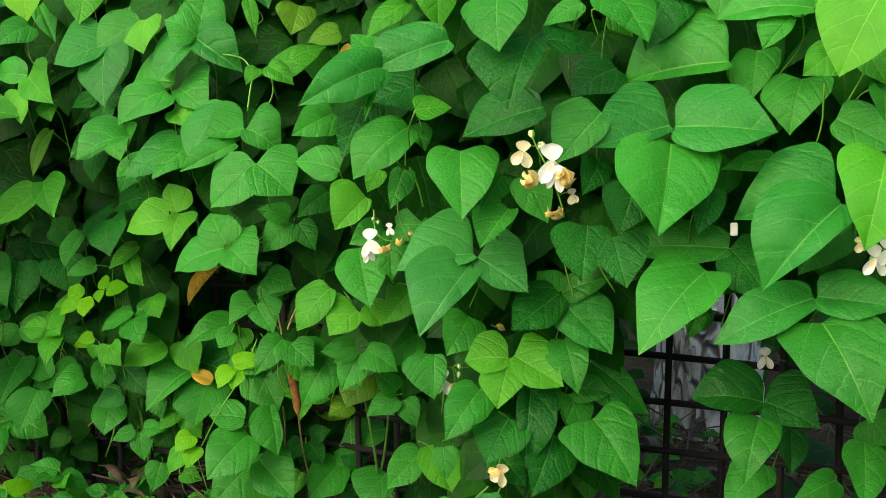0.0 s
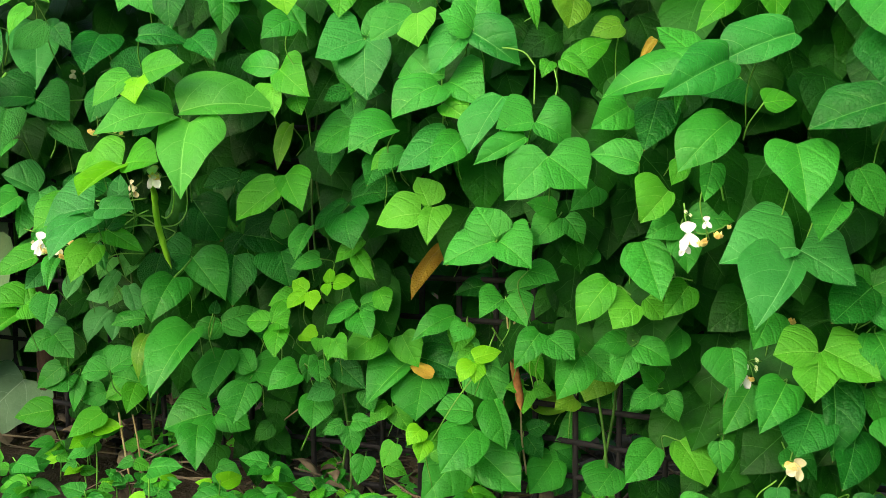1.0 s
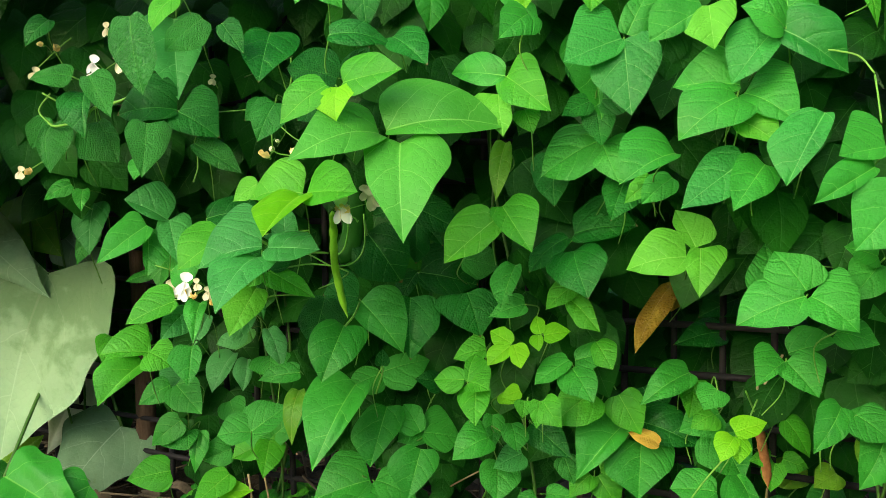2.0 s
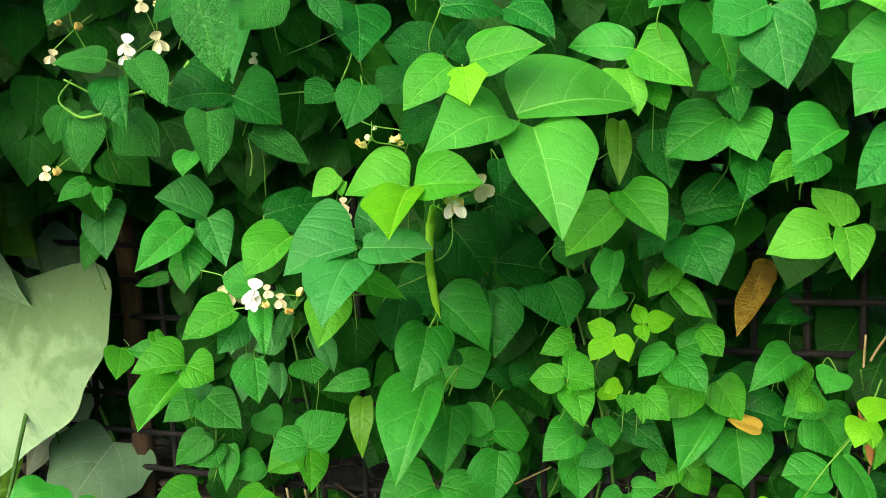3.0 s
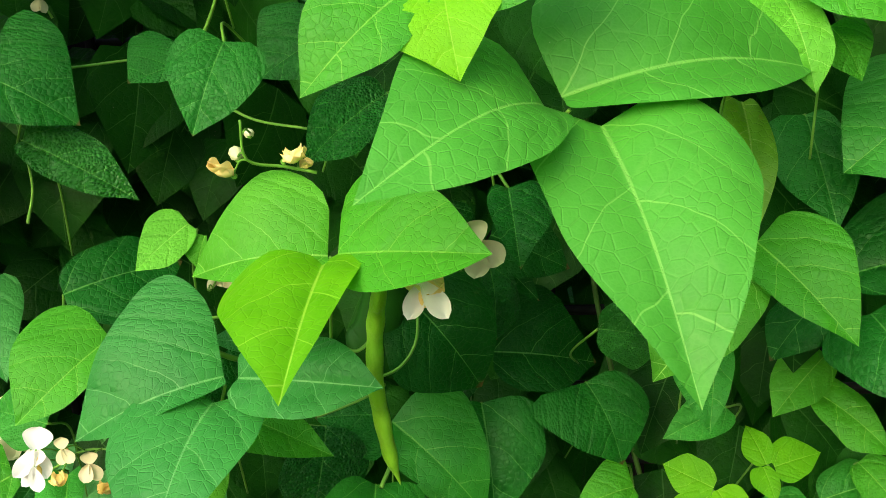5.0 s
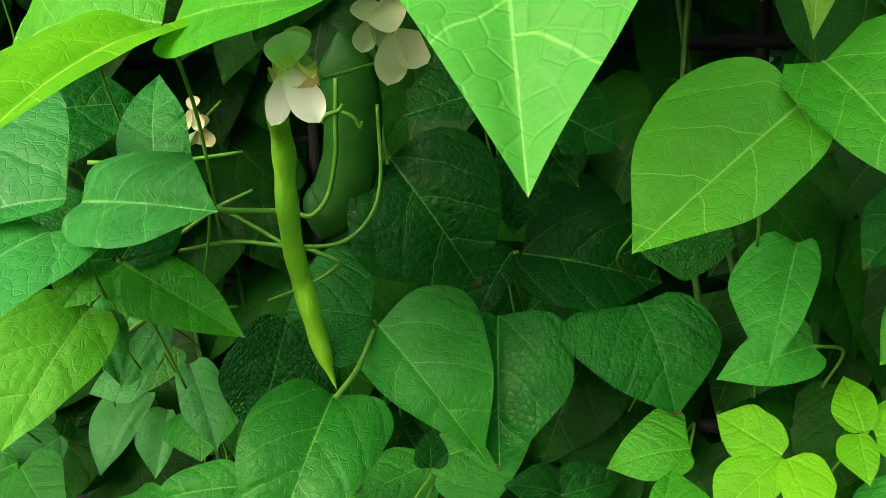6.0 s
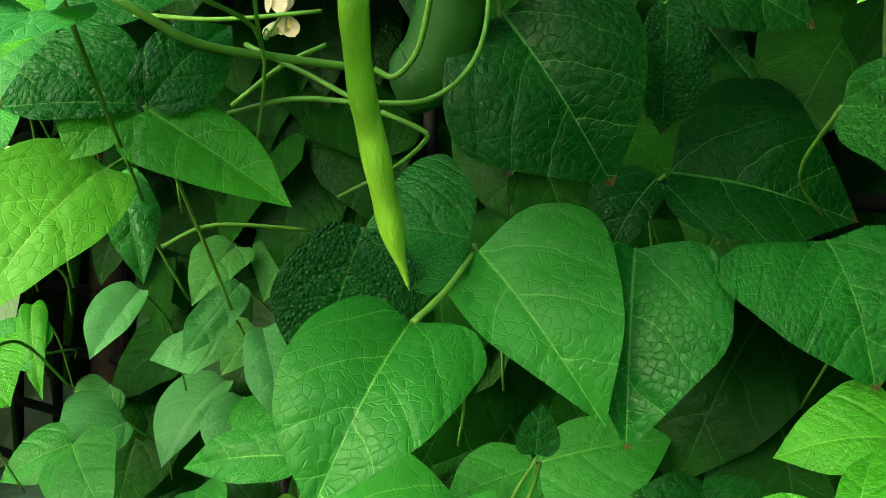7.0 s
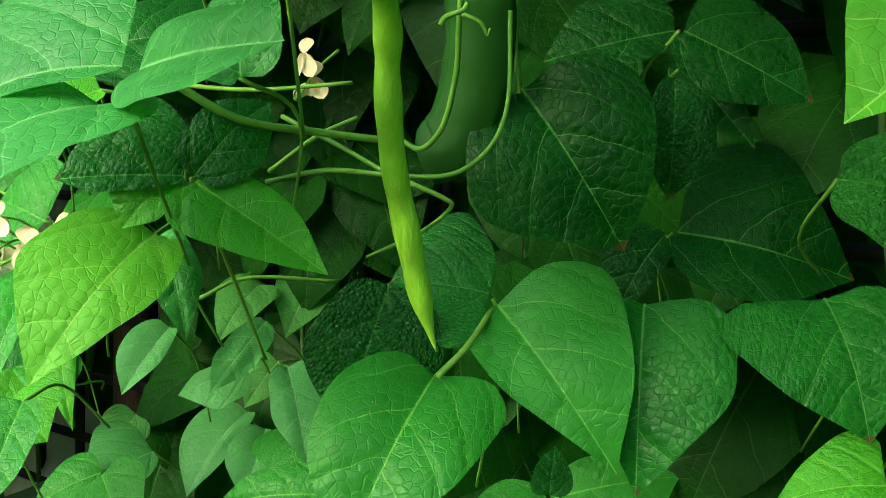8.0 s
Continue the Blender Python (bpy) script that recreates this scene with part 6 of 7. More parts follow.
leaf((-0.6767, 1.3583, 0.4736), (-0.022, 0.062, -0.031),
     ((-0.6798, 1.3609, 0.4702), (-0.7214, 1.3654, 0.4492), 0.0185, 0.0310, (-0.36, -0.76, 0.54), 'l'),
     ((-0.6755, 1.3587, 0.4767), (-0.6518, 1.3898, 0.5019), 0.0165, 0.0179, (0.23, -0.71, 0.66), 'l'),
     ((-0.6747, 1.3554, 0.4739), (-0.6753, 1.3122, 0.4431), 0.0198, 0.0156, (0.13, -0.58, 0.81), 'l'))
leaf((-0.7268, 1.3850, 0.4549), (0.027, 0.095, -0.049),
     ((-0.7268, 1.3850, 0.4549), (-0.7598, 1.3831, 0.4405), 0.0177, 0.0194, (-0.08, -0.95, 0.31), 'm'))
leaf((-0.7239, 1.3594, 0.4326), (-0.018, 0.062, -0.030),
     ((-0.7239, 1.3594, 0.4326), (-0.7597, 1.3261, 0.4066), 0.0165, 0.0181, (0.22, -0.74, 0.64), 'l'))
leaf((-0.7620, 1.3832, 0.4777), (-0.006, 0.091, -0.048),
     ((-0.7620, 1.3832, 0.4777), (-0.7662, 1.3672, 0.4303), 0.0138, 0.0100, (-0.12, -0.94, 0.33), 'm'))
leaf((-0.7737, 1.3854, 0.4772), (0.015, 0.080, -0.030),
     ((-0.7737, 1.3854, 0.4772), (-0.8069, 1.3733, 0.4619), 0.0215, 0.0218, (-0.00, -0.78, 0.62), 'm'))
leaf((-0.7952, 1.3675, 0.4339), (-0.008, 0.093, -0.047),
     ((-0.7952, 1.3675, 0.4339), (-0.8429, 1.3543, 0.4268), 0.0226, 0.0229, (0.14, -0.82, 0.56), 'l'))
leaf((-0.8936, 1.3741, 0.4134), (-0.029, 0.064, 0.014),
     ((-0.8936, 1.3741, 0.4134), (-0.9480, 1.3450, 0.3857), 0.0325, 0.0331, (0.14, -0.81, 0.57), 'm'))
leaf((-0.8673, 1.3592, 0.3809), (0.003, 0.061, -0.028),
     ((-0.8673, 1.3592, 0.3809), (-0.9368, 1.3486, 0.3549), 0.0240, 0.0243, (-0.04, -0.88, 0.47), 'l'))


# ---- smaller leaves between the large ones ----
def HOLE(x, z):
    return 0.13 < x < 0.46 and z < 0.70 or math.hypot(x + 0.26, z - 0.655) < 0.055


def small_leaves():
    rng = np.random.default_rng(33)
    for k in range(6000):
        x, z = rng.uniform(-1.15, 0.75), rng.uniform(0.385, 1.12)
        if HOLE(x, z) or HOLE(x, z - 0.03) or math.hypot(x + 0.25, z - 0.675) < 0.115 or x < -0.44 and z < 0.92 or x < -0.75:
            continue
        placed = np.array(PLACED)
        away = np.hypot(placed[:, 0] - x, placed[:, 2] - z)
        if away.min() < 0.034:
            continue
        y = np.median(placed[away < 0.10, 1]) + 0.025 if (away < 0.10).sum() > 1 else hedge_y(x, z) + 0.03
        size = rng.uniform(0.034, 0.052) * (0.75 if z < 0.56 else 1.0)
        j = Vector((x, y, z + 0.4 * size))
        tone = rng.choice(list("mmmmlldb"))
        face = Vector((rng.normal(-0.15, 0.25), -1, rng.uniform(0.35, 0.8)))
        turn = rng.normal(0, 0.45)
        lobes = []
        for swing in (0.0, 1.35, -1.35)[: 3 if rng.random() < 0.6 else 1]:
            a = turn + swing + rng.normal(0, 0.12)
            long = size * (1.0 if swing == 0 else rng.uniform(0.75, 0.95))
            way = Vector((math.sin(a), -0.25, -math.cos(a))).normalized()
            base = j + way * 0.006
            lobes.append((base, base + way * long, long * rng.uniform(0.36, 0.48), long * rng.uniform(0.36, 0.48), face, tone))
        leaf(j, (rng.uniform(-0.03, 0.03), rng.uniform(0.04, 0.08), rng.uniform(-0.04, 0.02)), *lobes)


small_leaves()


# ---- foliage inside the hedge ----
def inner_foliage():
    rng = np.random.default_rng(21)
    verts, faces, uvs, count = [], [], [], 0
    placed = np.array(PLACED)
    for k in range(INNER):
        x, z = rng.uniform(-1.8, 0.95), rng.uniform(0.38, 1.26)
        if HOLE(x, z) or z < 0.47 and noise.noise((x * 7, z * 7, 0)) < -0.05:
            continue
        near_by = placed[np.hypot(placed[:, 0] - x, placed[:, 2] - z) < 0.055, 1]
        front = (near_by.max() if len(near_by) else hedge_y(x, z)) + 0.035
        back = fence_y(x) + (0.40 if x < 0.05 else 0.05 if x < 0.5 and z < 0.95 else 0.14) if z > 0.62 else fence_y(x) + (0.40 if z > 0.50 and x < 0.05 else 0.03)
        if x < -0.80 and z < 0.76:
            front = 1.66
        if -0.95 < x < -0.56 and 0.45 < z < 1.0 and (x < -0.60 or z > 0.68):
            front = max(front, 1.40 if z < 0.8 else 1.30)
        if -0.62 < x < -0.40 and 0.50 < z < 0.84:
            front = max(front, 1.29)
        y = front + max(0.0, back - front) * rng.random() ** 1.5
        size = rng.uniform(0.035, 0.075) * (1.0 if z > 0.5 else 0.6)
        v, f, t = blade(size, size * rng.uniform(0.38, 0.5), size * rng.uniform(0.38, 0.5), rng, 8, 2)
        face = Vector((rng.normal(0, 0.4), -1, rng.normal(0.7, 0.3)))
        way = Vector((rng.normal(0, 0.7), -0.3, -1))
        m = np.array(facing((0, 0, 0), way, face).to_3x3())
        verts.append(v @ m.T + (x, y, z))
        faces += [tuple(i + count for i in q) for q in f]
        uvs.append(t)
        count += len(v)
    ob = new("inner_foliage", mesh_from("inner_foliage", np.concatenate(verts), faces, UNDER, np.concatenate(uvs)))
    tagged(ob, "dense bean leaves inside the hedge, shade put into their green", "foliage", "", "stuff")


INNER = 12000
inner_foliage()


# ---- ground and what lies behind the fence ----
def ground_sheet():
    rng = np.random.default_rng(5)
    n = 60
    xs = np.concatenate([[-300, -60, -12], np.linspace(-3, 3, n), [12, 60, 300]])
    ys = np.concatenate([[-300, -60, -12], np.linspace(-2, 4, n), [12, 60, 300]])
    verts = [(x, y, GROUND_Z + (0.02 * noise.noise((x * 4, y * 4, 0)) + 0.01 * noise.noise((x * 15, y * 15, 3)) if abs(x) < 3 and -2 < y < 4 else 0)) for y in ys for x in xs]
    m = len(xs)
    faces = [(i * m + j, i * m + j + 1, (i + 1) * m + j + 1, (i + 1) * m + j) for i in range(len(ys) - 1) for j in range(m - 1)]
    tagged(new("ground", mesh_from("ground", verts, faces, SOIL)), "bare brown garden soil under the beans", "ground", "", "structure")


ground_sheet()


def mesh_fence():
    root = new("mesh_fence")
    root.location = (-0.3, fence_y(-0.3), GROUND_Z)
    root.rotation_euler = (0, 0, math.atan(-0.5))
    tagged(root, "black plastic square mesh fence grown over by beans", "fence")
    pitch, rise, low, high = 0.052, 0.0455, 0.0, 0.95
    for i in range(-22, 25):
        x = (i + 0.26) * pitch
        pts = [(x + 0.003 * math.sin(5 * z + i), 0.006 * math.sin(4 * z + 0.4 * i), z) for z in np.linspace(low, high, 14)]
        part("vertical_strand", mesh_from("strand", *tube(pts, [0.0038, 0.0038], 6), PLASTIC), root)
    for k in range(20):
        z = low + 0.0285 + k * rise
        pts = [(x, 0.006 * math.sin(3 * x + k), z + 0.004 * math.sin(6 * x + k)) for x in np.linspace(-1.2, 1.3, 26)]
        part("horizontal_strand", mesh_from("strand", *tube(pts, [0.0038, 0.0038], 6), PLASTIC), root)


mesh_fence()


def tree_trunk():
    rng = np.random.default_rng(9)
    verts, faces, n = [], [], 28
    for k in range(72):
        z = k * 0.03
        for j in range(n):
            a = 2 * math.pi * j / n
            r = 0.078 * (1 + 0.25 * math.exp(-z * 14)) * (1 + 0.10 * noise.noise((math.cos(a) * 3, math.sin(a) * 3, z * 7)) + 0.09 * noise.noise((math.cos(a) * 12, math.sin(a) * 12, z * 40)))
            verts.append((r * math.cos(a), r * math.sin(a), z - 0.03))
    faces = [(i * n + j, i * n + (j + 1) % n, (i + 1) * n + (j + 1) % n, (i + 1) * n + j) for i in range(71) for j in range(n)] + [tuple(range(71 * n, 72 * n))]
    root = new("tree_trunk")
    root.location = (0.425, 1.68, GROUND_Z)
    tagged(root, "pale rough-barked tree trunk behind the mesh fence", "tree trunk")
    part("trunk", mesh_from("trunk", verts, faces, BLOCK), root)
    for k in range(170):
        a0, z0 = math.radians(rng.uniform(180, 360)), rng.uniform(0.02, 0.75)
        wide, tall = rng.uniform(0.06, 0.16), rng.uniform(0.02, 0.06)
        v = []
        for layer in (0.0016, -0.006):
            for p in range(6):
                for q in range(4):
                    a = a0 + wide * (q / 3 - 0.5) * (1 - 0.35 * abs(p / 2.5 - 1)) + 0.05 * noise.noise((k, p, q * 0.7))
                    edge = p in (0, 5) or q in (0, 3)
                    rr = 0.080 * (1 + 0.25 * math.exp(-z0 * 14)) + layer * (0.4 if edge else 1.0) + 0.003 * noise.noise((a * 9, z0 * 60 + p, k))
                    v.append((rr * math.cos(a), rr * math.sin(a), z0 + tall * (p / 5 - 0.5)))
        f = [(s + p * 4 + q, s + p * 4 + q + 1, s + p * 4 + q + 5, s + p * 4 + q + 4) for s in (0, 24) for p in range(5) for q in range(3)]
        rim = [0, 1, 2, 3, 7, 11, 15, 19, 23, 22, 21, 20, 16, 12, 8, 4]
        f += [(rim[n], rim[(n + 1) % 16], rim[(n + 1) % 16] + 24, rim[n] + 24) for n in range(16)]
        part("bark_plate", mesh_from("bark_plate", v, f, PLATE), root)


PLATE = plain_material("bark_plate", (0.58, 0.57, 0.52), (0.90, 0.90, 0.86), 0.9, 90.0, 0.8, deep=0.004)
tree_trunk()


# ---- pods, flowers and stems ----
def near(points):
    return plant(points[0][0])


def stem(points, r0, r1, mat=STEM, name="stem"):
    root = near(points)
    pts = [Vector(p) - root.location for p in points]
    return part(name, mesh_from(name, *tube(spline(pts, 6), [r0, r1], 7), mat), root)


def pod(points, half, thick, mat=POD, name="pod", bulge=0.08, blunt=0.35, label=""):
    """A flat pod along points, with swellings over its seeds, a seam ridge and a pointed tip."""
    root = near(points)
    line = spline([Vector(p) - root.location for p in points], 8)
    verts, faces, n, sides = [], [], len(line), 14
    for i, p in enumerate(line):
        t = i / (n - 1)
        way = (line[min(i + 1, n - 1)] - line[max(i - 1, 0)]).normalized()
        across = way.cross(Vector((0, -1, 0.15))).normalized()
        out = across.cross(way).normalized()
        size = min(1.0, (t / 0.08) ** 0.6 * (1 - blunt) + blunt) * min(1.0, ((1 - t) / 0.20 + 0.03) ** 0.9)
        seed = 1 + bulge * math.sin(t * 2 * math.pi * 6)
        swell = 1 + 0.3 * bulge * math.sin(t * 2 * math.pi * 6 + 0.6) + 0.2 * bulge * math.sin(t * 29 + 2)
        for k in range(sides):
            a = 2 * math.pi * k / sides
            ridge = 1.0 + 0.10 * (abs(math.cos(a)) > 0.95) - 0.16 * (abs(math.cos(a)) < 0.15)
            verts.append(p + across * (half * size * swell * ridge * math.cos(a)) + out * (thick * size * seed * ridge * math.sin(a)))
    faces = [(i * sides + k, i * sides + (k + 1) % sides, (i + 1) * sides + (k + 1) % sides, (i + 1) * sides + k) for i in range(n - 1) for k in range(sides)]
    faces += [tuple(range(sides))[::-1], tuple((n - 1) * sides + k for k in range(sides))]
    return part(name, mesh_from(name, verts, faces, mat), root, None, label)


def petal_shape(length, width, cup, rng, crumple=0.05):
    rows, cols, phase = 12, 9, rng.uniform(0, 6)
    verts, uvs = [], []
    for i in range(rows):
        t = i / (rows - 1)
        w = width * (0.12 + math.sin(math.pi * min(1, t * 0.70 + 0.03)) ** 0.8)
        for j in range(cols):
            v = 2 * j / (cols - 1) - 1
            round_off = math.sqrt(max(0.0, 1 - (max(0, t - 0.55) / 0.45) ** 2))
            verts.append((v * w * round_off, length * t, cup * length * (v * v * 0.6 + 0.5 * t * t) + crumple * length * math.sin((3 + 40 * (crumple - 0.05)) * t + 2.5 * v + phase)))
            uvs.append((v, t))
    faces = [(i * cols + j, i * cols + j + 1, (i + 1) * cols + j + 1, (i + 1) * cols + j) for i in range(rows - 1) for j in range(cols - 1)]
    return verts, faces, uvs


def join(pieces):
    verts, faces, count = [], [], 0
    for v, f, m in pieces:
        verts += [m @ Vector(p) for p in v]
        faces += [tuple(i + count for i in q) for q in f]
        count += len(v)
    return verts, faces


def ball(r, long, sides=8, rings=7):
    verts = [(r * math.sin(math.pi * i / rings) * math.cos(2 * math.pi * k / sides), long * (1 - math.cos(math.pi * i / rings)), r * math.sin(math.pi * i / rings) * math.sin(2 * math.pi * k / sides)) for i in range(rings + 1) for k in range(sides)]
    return verts, [(i * sides + k, i * sides + (k + 1) % sides, (i + 1) * sides + (k + 1) % sides, (i + 1) * sides + k) for i in range(rings) for k in range(sides)]


BLOOM = np.random.default_rng(31)


def flower_cluster(line, flowers):
    """A flower stalk along line; flowers as place, kind (open, old, bud) and size."""
    root = near(line)
    j = Vector(line[0])
    way = spline([Vector(p) - j for p in line], 5)
    pieces = [(*tube(way, [0.0007, 0.0005]), Matrix())]
    for place, kind, size in flowers:
        p = Vector(place) - j
        foot = min(way, key=lambda q: (q - p).length)
        pieces.append((*tube(spline([foot, (foot + p) * 0.5 + Vector((0, 0, 0.002)), p], 3), [0.0004, 0.0004], 5), Matrix()))
    stalk = part("flower_stalk", mesh_from("flower_stalk", *join(pieces), STEM), root, Matrix.Translation(j - root.location))
    for place, kind, size in flowers:
        rng, p, size = BLOOM, Vector(place) - j, size * 0.85
        turn = Matrix.Rotation(rng.uniform(-0.9, 0.9), 4, "Y") @ Matrix.Rotation(rng.uniform(-0.5, 0.3), 4, "X")
        v, f = ball(size * 0.13, size * 0.11)
        part("calyx", mesh_from("calyx", *join([(v, f, turn)]), STEM), stalk, Matrix.Translation(p + Vector((0, 0.001, -0.001))), "green calyx")
        if kind == "bud":
            v, f = ball(size * 0.24, size * 0.52)
            part("bud", mesh_from("bud", *join([(v, f, turn @ Matrix.Rotation(math.pi * 0.1, 4, "X"))]), BUD), stalk, Matrix.Translation(p), "cream closed bud")
            continue
        pieces = []
        if kind == "old":
            # a spent flower: the banner folded shut over the keel, hanging
            turn = Matrix.Rotation(rng.uniform(1.9, 3.6) * rng.choice((-1, 1)), 4, "Z") @ Matrix.Rotation(rng.uniform(-0.3, 0.3), 4, "X")
            for sgn in (-1, 1):
                v, f, _ = petal_shape(size * 1.15, size * 0.30, 0.22, rng, 0.14)
                pieces.append((v, f, turn @ Matrix.Rotation(sgn * 0.5, 4, "Y") @ Matrix.Rotation(sgn * 0.12, 4, "Z")))
            v, f = ball(size * 0.20, size * 0.42)
            pieces.append((v, f, turn))
            part("flower", mesh_from("flower", *join(pieces), PETAL_OLD), stalk, Matrix.Translation(p), "faded orange bean flower")
            continue
        # two rounded wings hang side by side below the folded-back banner, the keel between them
        turn = Matrix.Rotation(rng.uniform(-0.45, 0.45), 4, "Z") @ Matrix.Rotation(rng.uniform(-0.4, 0.4), 4, "Y")
        for sgn in (-1, 1):
            v, f, _ = petal_shape(size * rng.uniform(0.66, 0.80), size * (rng.uniform(0.17, 0.22) if kind == "open" else rng.uniform(0.23, 0.28)), -0.22, rng)
            pieces.append((v, f, turn @ Matrix.Rotation(sgn * rng.uniform(0.28, 0.50), 4, "Y") @ Matrix.Rotation(-1.35 + rng.uniform(-0.2, 0.2), 4, "X") @ Matrix.Rotation(sgn * 0.35, 4, "Y")))
        v, f, _ = petal_shape(size * 0.5, size * 0.30, 0.25, rng)
        pieces.append((v, f, turn @ Matrix.Rotation(1.25 + rng.uniform(-0.2, 0.3), 4, "X")))
        v, f = ball(size * 0.13, size * 0.26)
        keel = mesh_from("keel", *join([(v, f, turn @ Matrix.Translation((0, 0.002, 0)) @ Matrix.Rotation(-1.45, 4, "X"))]), PETAL_OLD)
        mat = PETAL if kind == "open" else CREAM
        bloom = part("flower", mesh_from("flower", *join(pieces), mat), stalk, Matrix.Translation(p), {"open": "open white bean flower", "cream": "cream bean flower"}[kind])
        part("keel", keel, bloom, None, "orange keel")


CREAM = plain_material("cream_petal", (0.52, 0.50, 0.27), (0.70, 0.67, 0.44), 0.55, 70.0, 0.2, through=0.25)

pod([(-0.5630, 1.0850, 0.7580), (-0.5640, 1.1000, 0.7420), (-0.5650, 1.1050, 0.7280), (-0.5650, 1.1120, 0.7090), (-0.5630, 1.1180, 0.6930), (-0.5600, 1.1240, 0.6740), (-0.5560, 1.1280, 0.6580)], 0.0032, 0.0045, POD, "pod", 0.20, 0.5, "long green bean pod hanging")
pod([(-0.5710, 1.1650, 0.7110), (-0.5620, 1.1650, 0.7150), (-0.5550, 1.1630, 0.7280), (-0.5520, 1.1600, 0.7450), (-0.5530, 1.1570, 0.7640), (-0.5550, 1.1550, 0.7770)], 0.0095, 0.004, POD_BROAD_SHADED, "pod", 0.05, 0.35, "broad flat green bean pod")
stem([(-0.5740, 1.1570, 0.7150), (-0.5680, 1.1560, 0.7130), (-0.5610, 1.1530, 0.7200), (-0.5570, 1.1500, 0.7350), (-0.5560, 1.1470, 0.7470), (-0.5550, 1.1450, 0.7610)], 0.0009, 0.0009)
pod([(-0.1760, 1.1400, 0.5530), (-0.1730, 1.1400, 0.5350), (-0.1690, 1.1380, 0.5140), (-0.1670, 1.1370, 0.4930)], 0.0042, 0.0032, POD_DRY, "dry_pod", 0.15, 0.15, "shrivelled brown bean pod")
stem([(-0.6370, 1.1300, 0.7310), (-0.6170, 1.1350, 0.7200), (-0.5970, 1.1450, 0.7170), (-0.5760, 1.1550, 0.7150)], 0.0013, 0.0011)
stem([(-0.6130, 1.1600, 0.7220), (-0.5910, 1.1500, 0.7130), (-0.5730, 1.1400, 0.7050)], 0.0008, 0.0007)
stem([(-0.6140, 1.1500, 0.7020), (-0.5930, 1.1450, 0.7060), (-0.5710, 1.1400, 0.7050), (-0.5550, 1.1400, 0.7060), (-0.5450, 1.1420, 0.7140), (-0.5410, 1.1450, 0.7270), (-0.5420, 1.1500, 0.7520)], 0.0008, 0.0007)
stem([(-0.6190, 1.1650, 0.7050), (-0.6020, 1.1600, 0.7160), (-0.5890, 1.1600, 0.7220)], 0.0008, 0.0007)
stem([(-0.6530, 1.1700, 0.7320), (-0.6280, 1.1750, 0.7310), (-0.5970, 1.1800, 0.7340)], 0.0008, 0.0007)
stem([(-0.5700, 1.1500, 0.7030), (-0.5600, 1.1500, 0.6990), (-0.5580, 1.1520, 0.6960), (-0.5690, 1.1600, 0.6880), (-0.5880, 1.1700, 0.6790)], 0.0008, 0.0006)
stem([(-0.5620, 1.1580, 0.6450), (-0.5550, 1.1700, 0.6530), (-0.5520, 1.1950, 0.6610)], 0.0011, 0.0010)
stem([(-0.5410, 1.1650, 0.7300), (-0.5430, 1.1700, 0.7430), (-0.5460, 1.1750, 0.7630)], 0.0008, 0.0008)
stem([(-0.6420, 1.1350, 0.6860), (-0.6390, 1.1500, 0.6930), (-0.6320, 1.1400, 0.7030)], 0.0008, 0.0007)
stem([(-0.6540, 1.1900, 0.6600), (-0.6400, 1.2000, 0.6670), (-0.6130, 1.2200, 0.6650)], 0.0008, 0.0007)
stem([(-0.7490, 1.1700, 0.8780), (-0.7650, 1.1700, 0.8600), (-0.7990, 1.1800, 0.8520), (-0.8120, 1.1900, 0.8420), (-0.8390, 1.1900, 0.8350), (-0.8510, 1.2000, 0.8380)], 0.0016, 0.0013)
stem([(-0.8560, 1.2000, 0.8670), (-0.8370, 1.2000, 0.8560), (-0.8160, 1.1900, 0.8430)], 0.0009, 0.0009)
stem([(-0.8100, 1.1900, 0.8630), (-0.8110, 1.1900, 0.8480), (-0.8080, 1.1850, 0.8420), (-0.8130, 1.1850, 0.8390)], 0.0009, 0.0008)
stem([(-0.8520, 1.2100, 0.8670), (-0.8640, 1.2100, 0.8500), (-0.8470, 1.2000, 0.8350)], 0.0009, 0.0009)
stem([(-0.6920, 1.2000, 0.8470), (-0.6740, 1.2000, 0.8480), (-0.6340, 1.2100, 0.8510)], 0.0007, 0.0006)
stem([(-0.6320, 1.1900, 0.8410), (-0.6080, 1.1800, 0.8210), (-0.5810, 1.1500, 0.8150)], 0.0007, 0.0006)
stem([(-0.6720, 1.2600, 0.8830), (-0.6480, 1.2500, 0.8910), (-0.6200, 1.2500, 0.9030)], 0.0006, 0.0005, TWIG)
stem([(-0.6250, 1.2200, 0.8570), (-0.6160, 1.2100, 0.8770), (-0.6140, 1.2000, 0.8980)], 0.0010, 0.0008)
stem([(-0.7080, 1.2000, 0.8120), (-0.7050, 1.1900, 0.7950), (-0.7070, 1.1800, 0.7810)], 0.0005, 0.0008)
stem([(-0.1950, 0.9300, 0.8820), (-0.1870, 0.9300, 0.8810), (-0.1750, 0.9250, 0.8770), (-0.1660, 0.9200, 0.8650)], 0.0006, 0.0008)
stem([(-0.1680, 0.9000, 0.8310), (-0.1670, 0.9100, 0.8490), (-0.1660, 0.9200, 0.8640)], 0.0008, 0.0008)
stem([(-0.1510, 0.9000, 0.8330), (-0.1470, 0.9100, 0.8480), (-0.1510, 0.9200, 0.8690)], 0.0008, 0.0007)
stem([(-0.2000, 1.0500, 0.6960), (-0.1620, 1.0300, 0.7100), (-0.1210, 1.0000, 0.7190)], 0.0008, 0.0006)
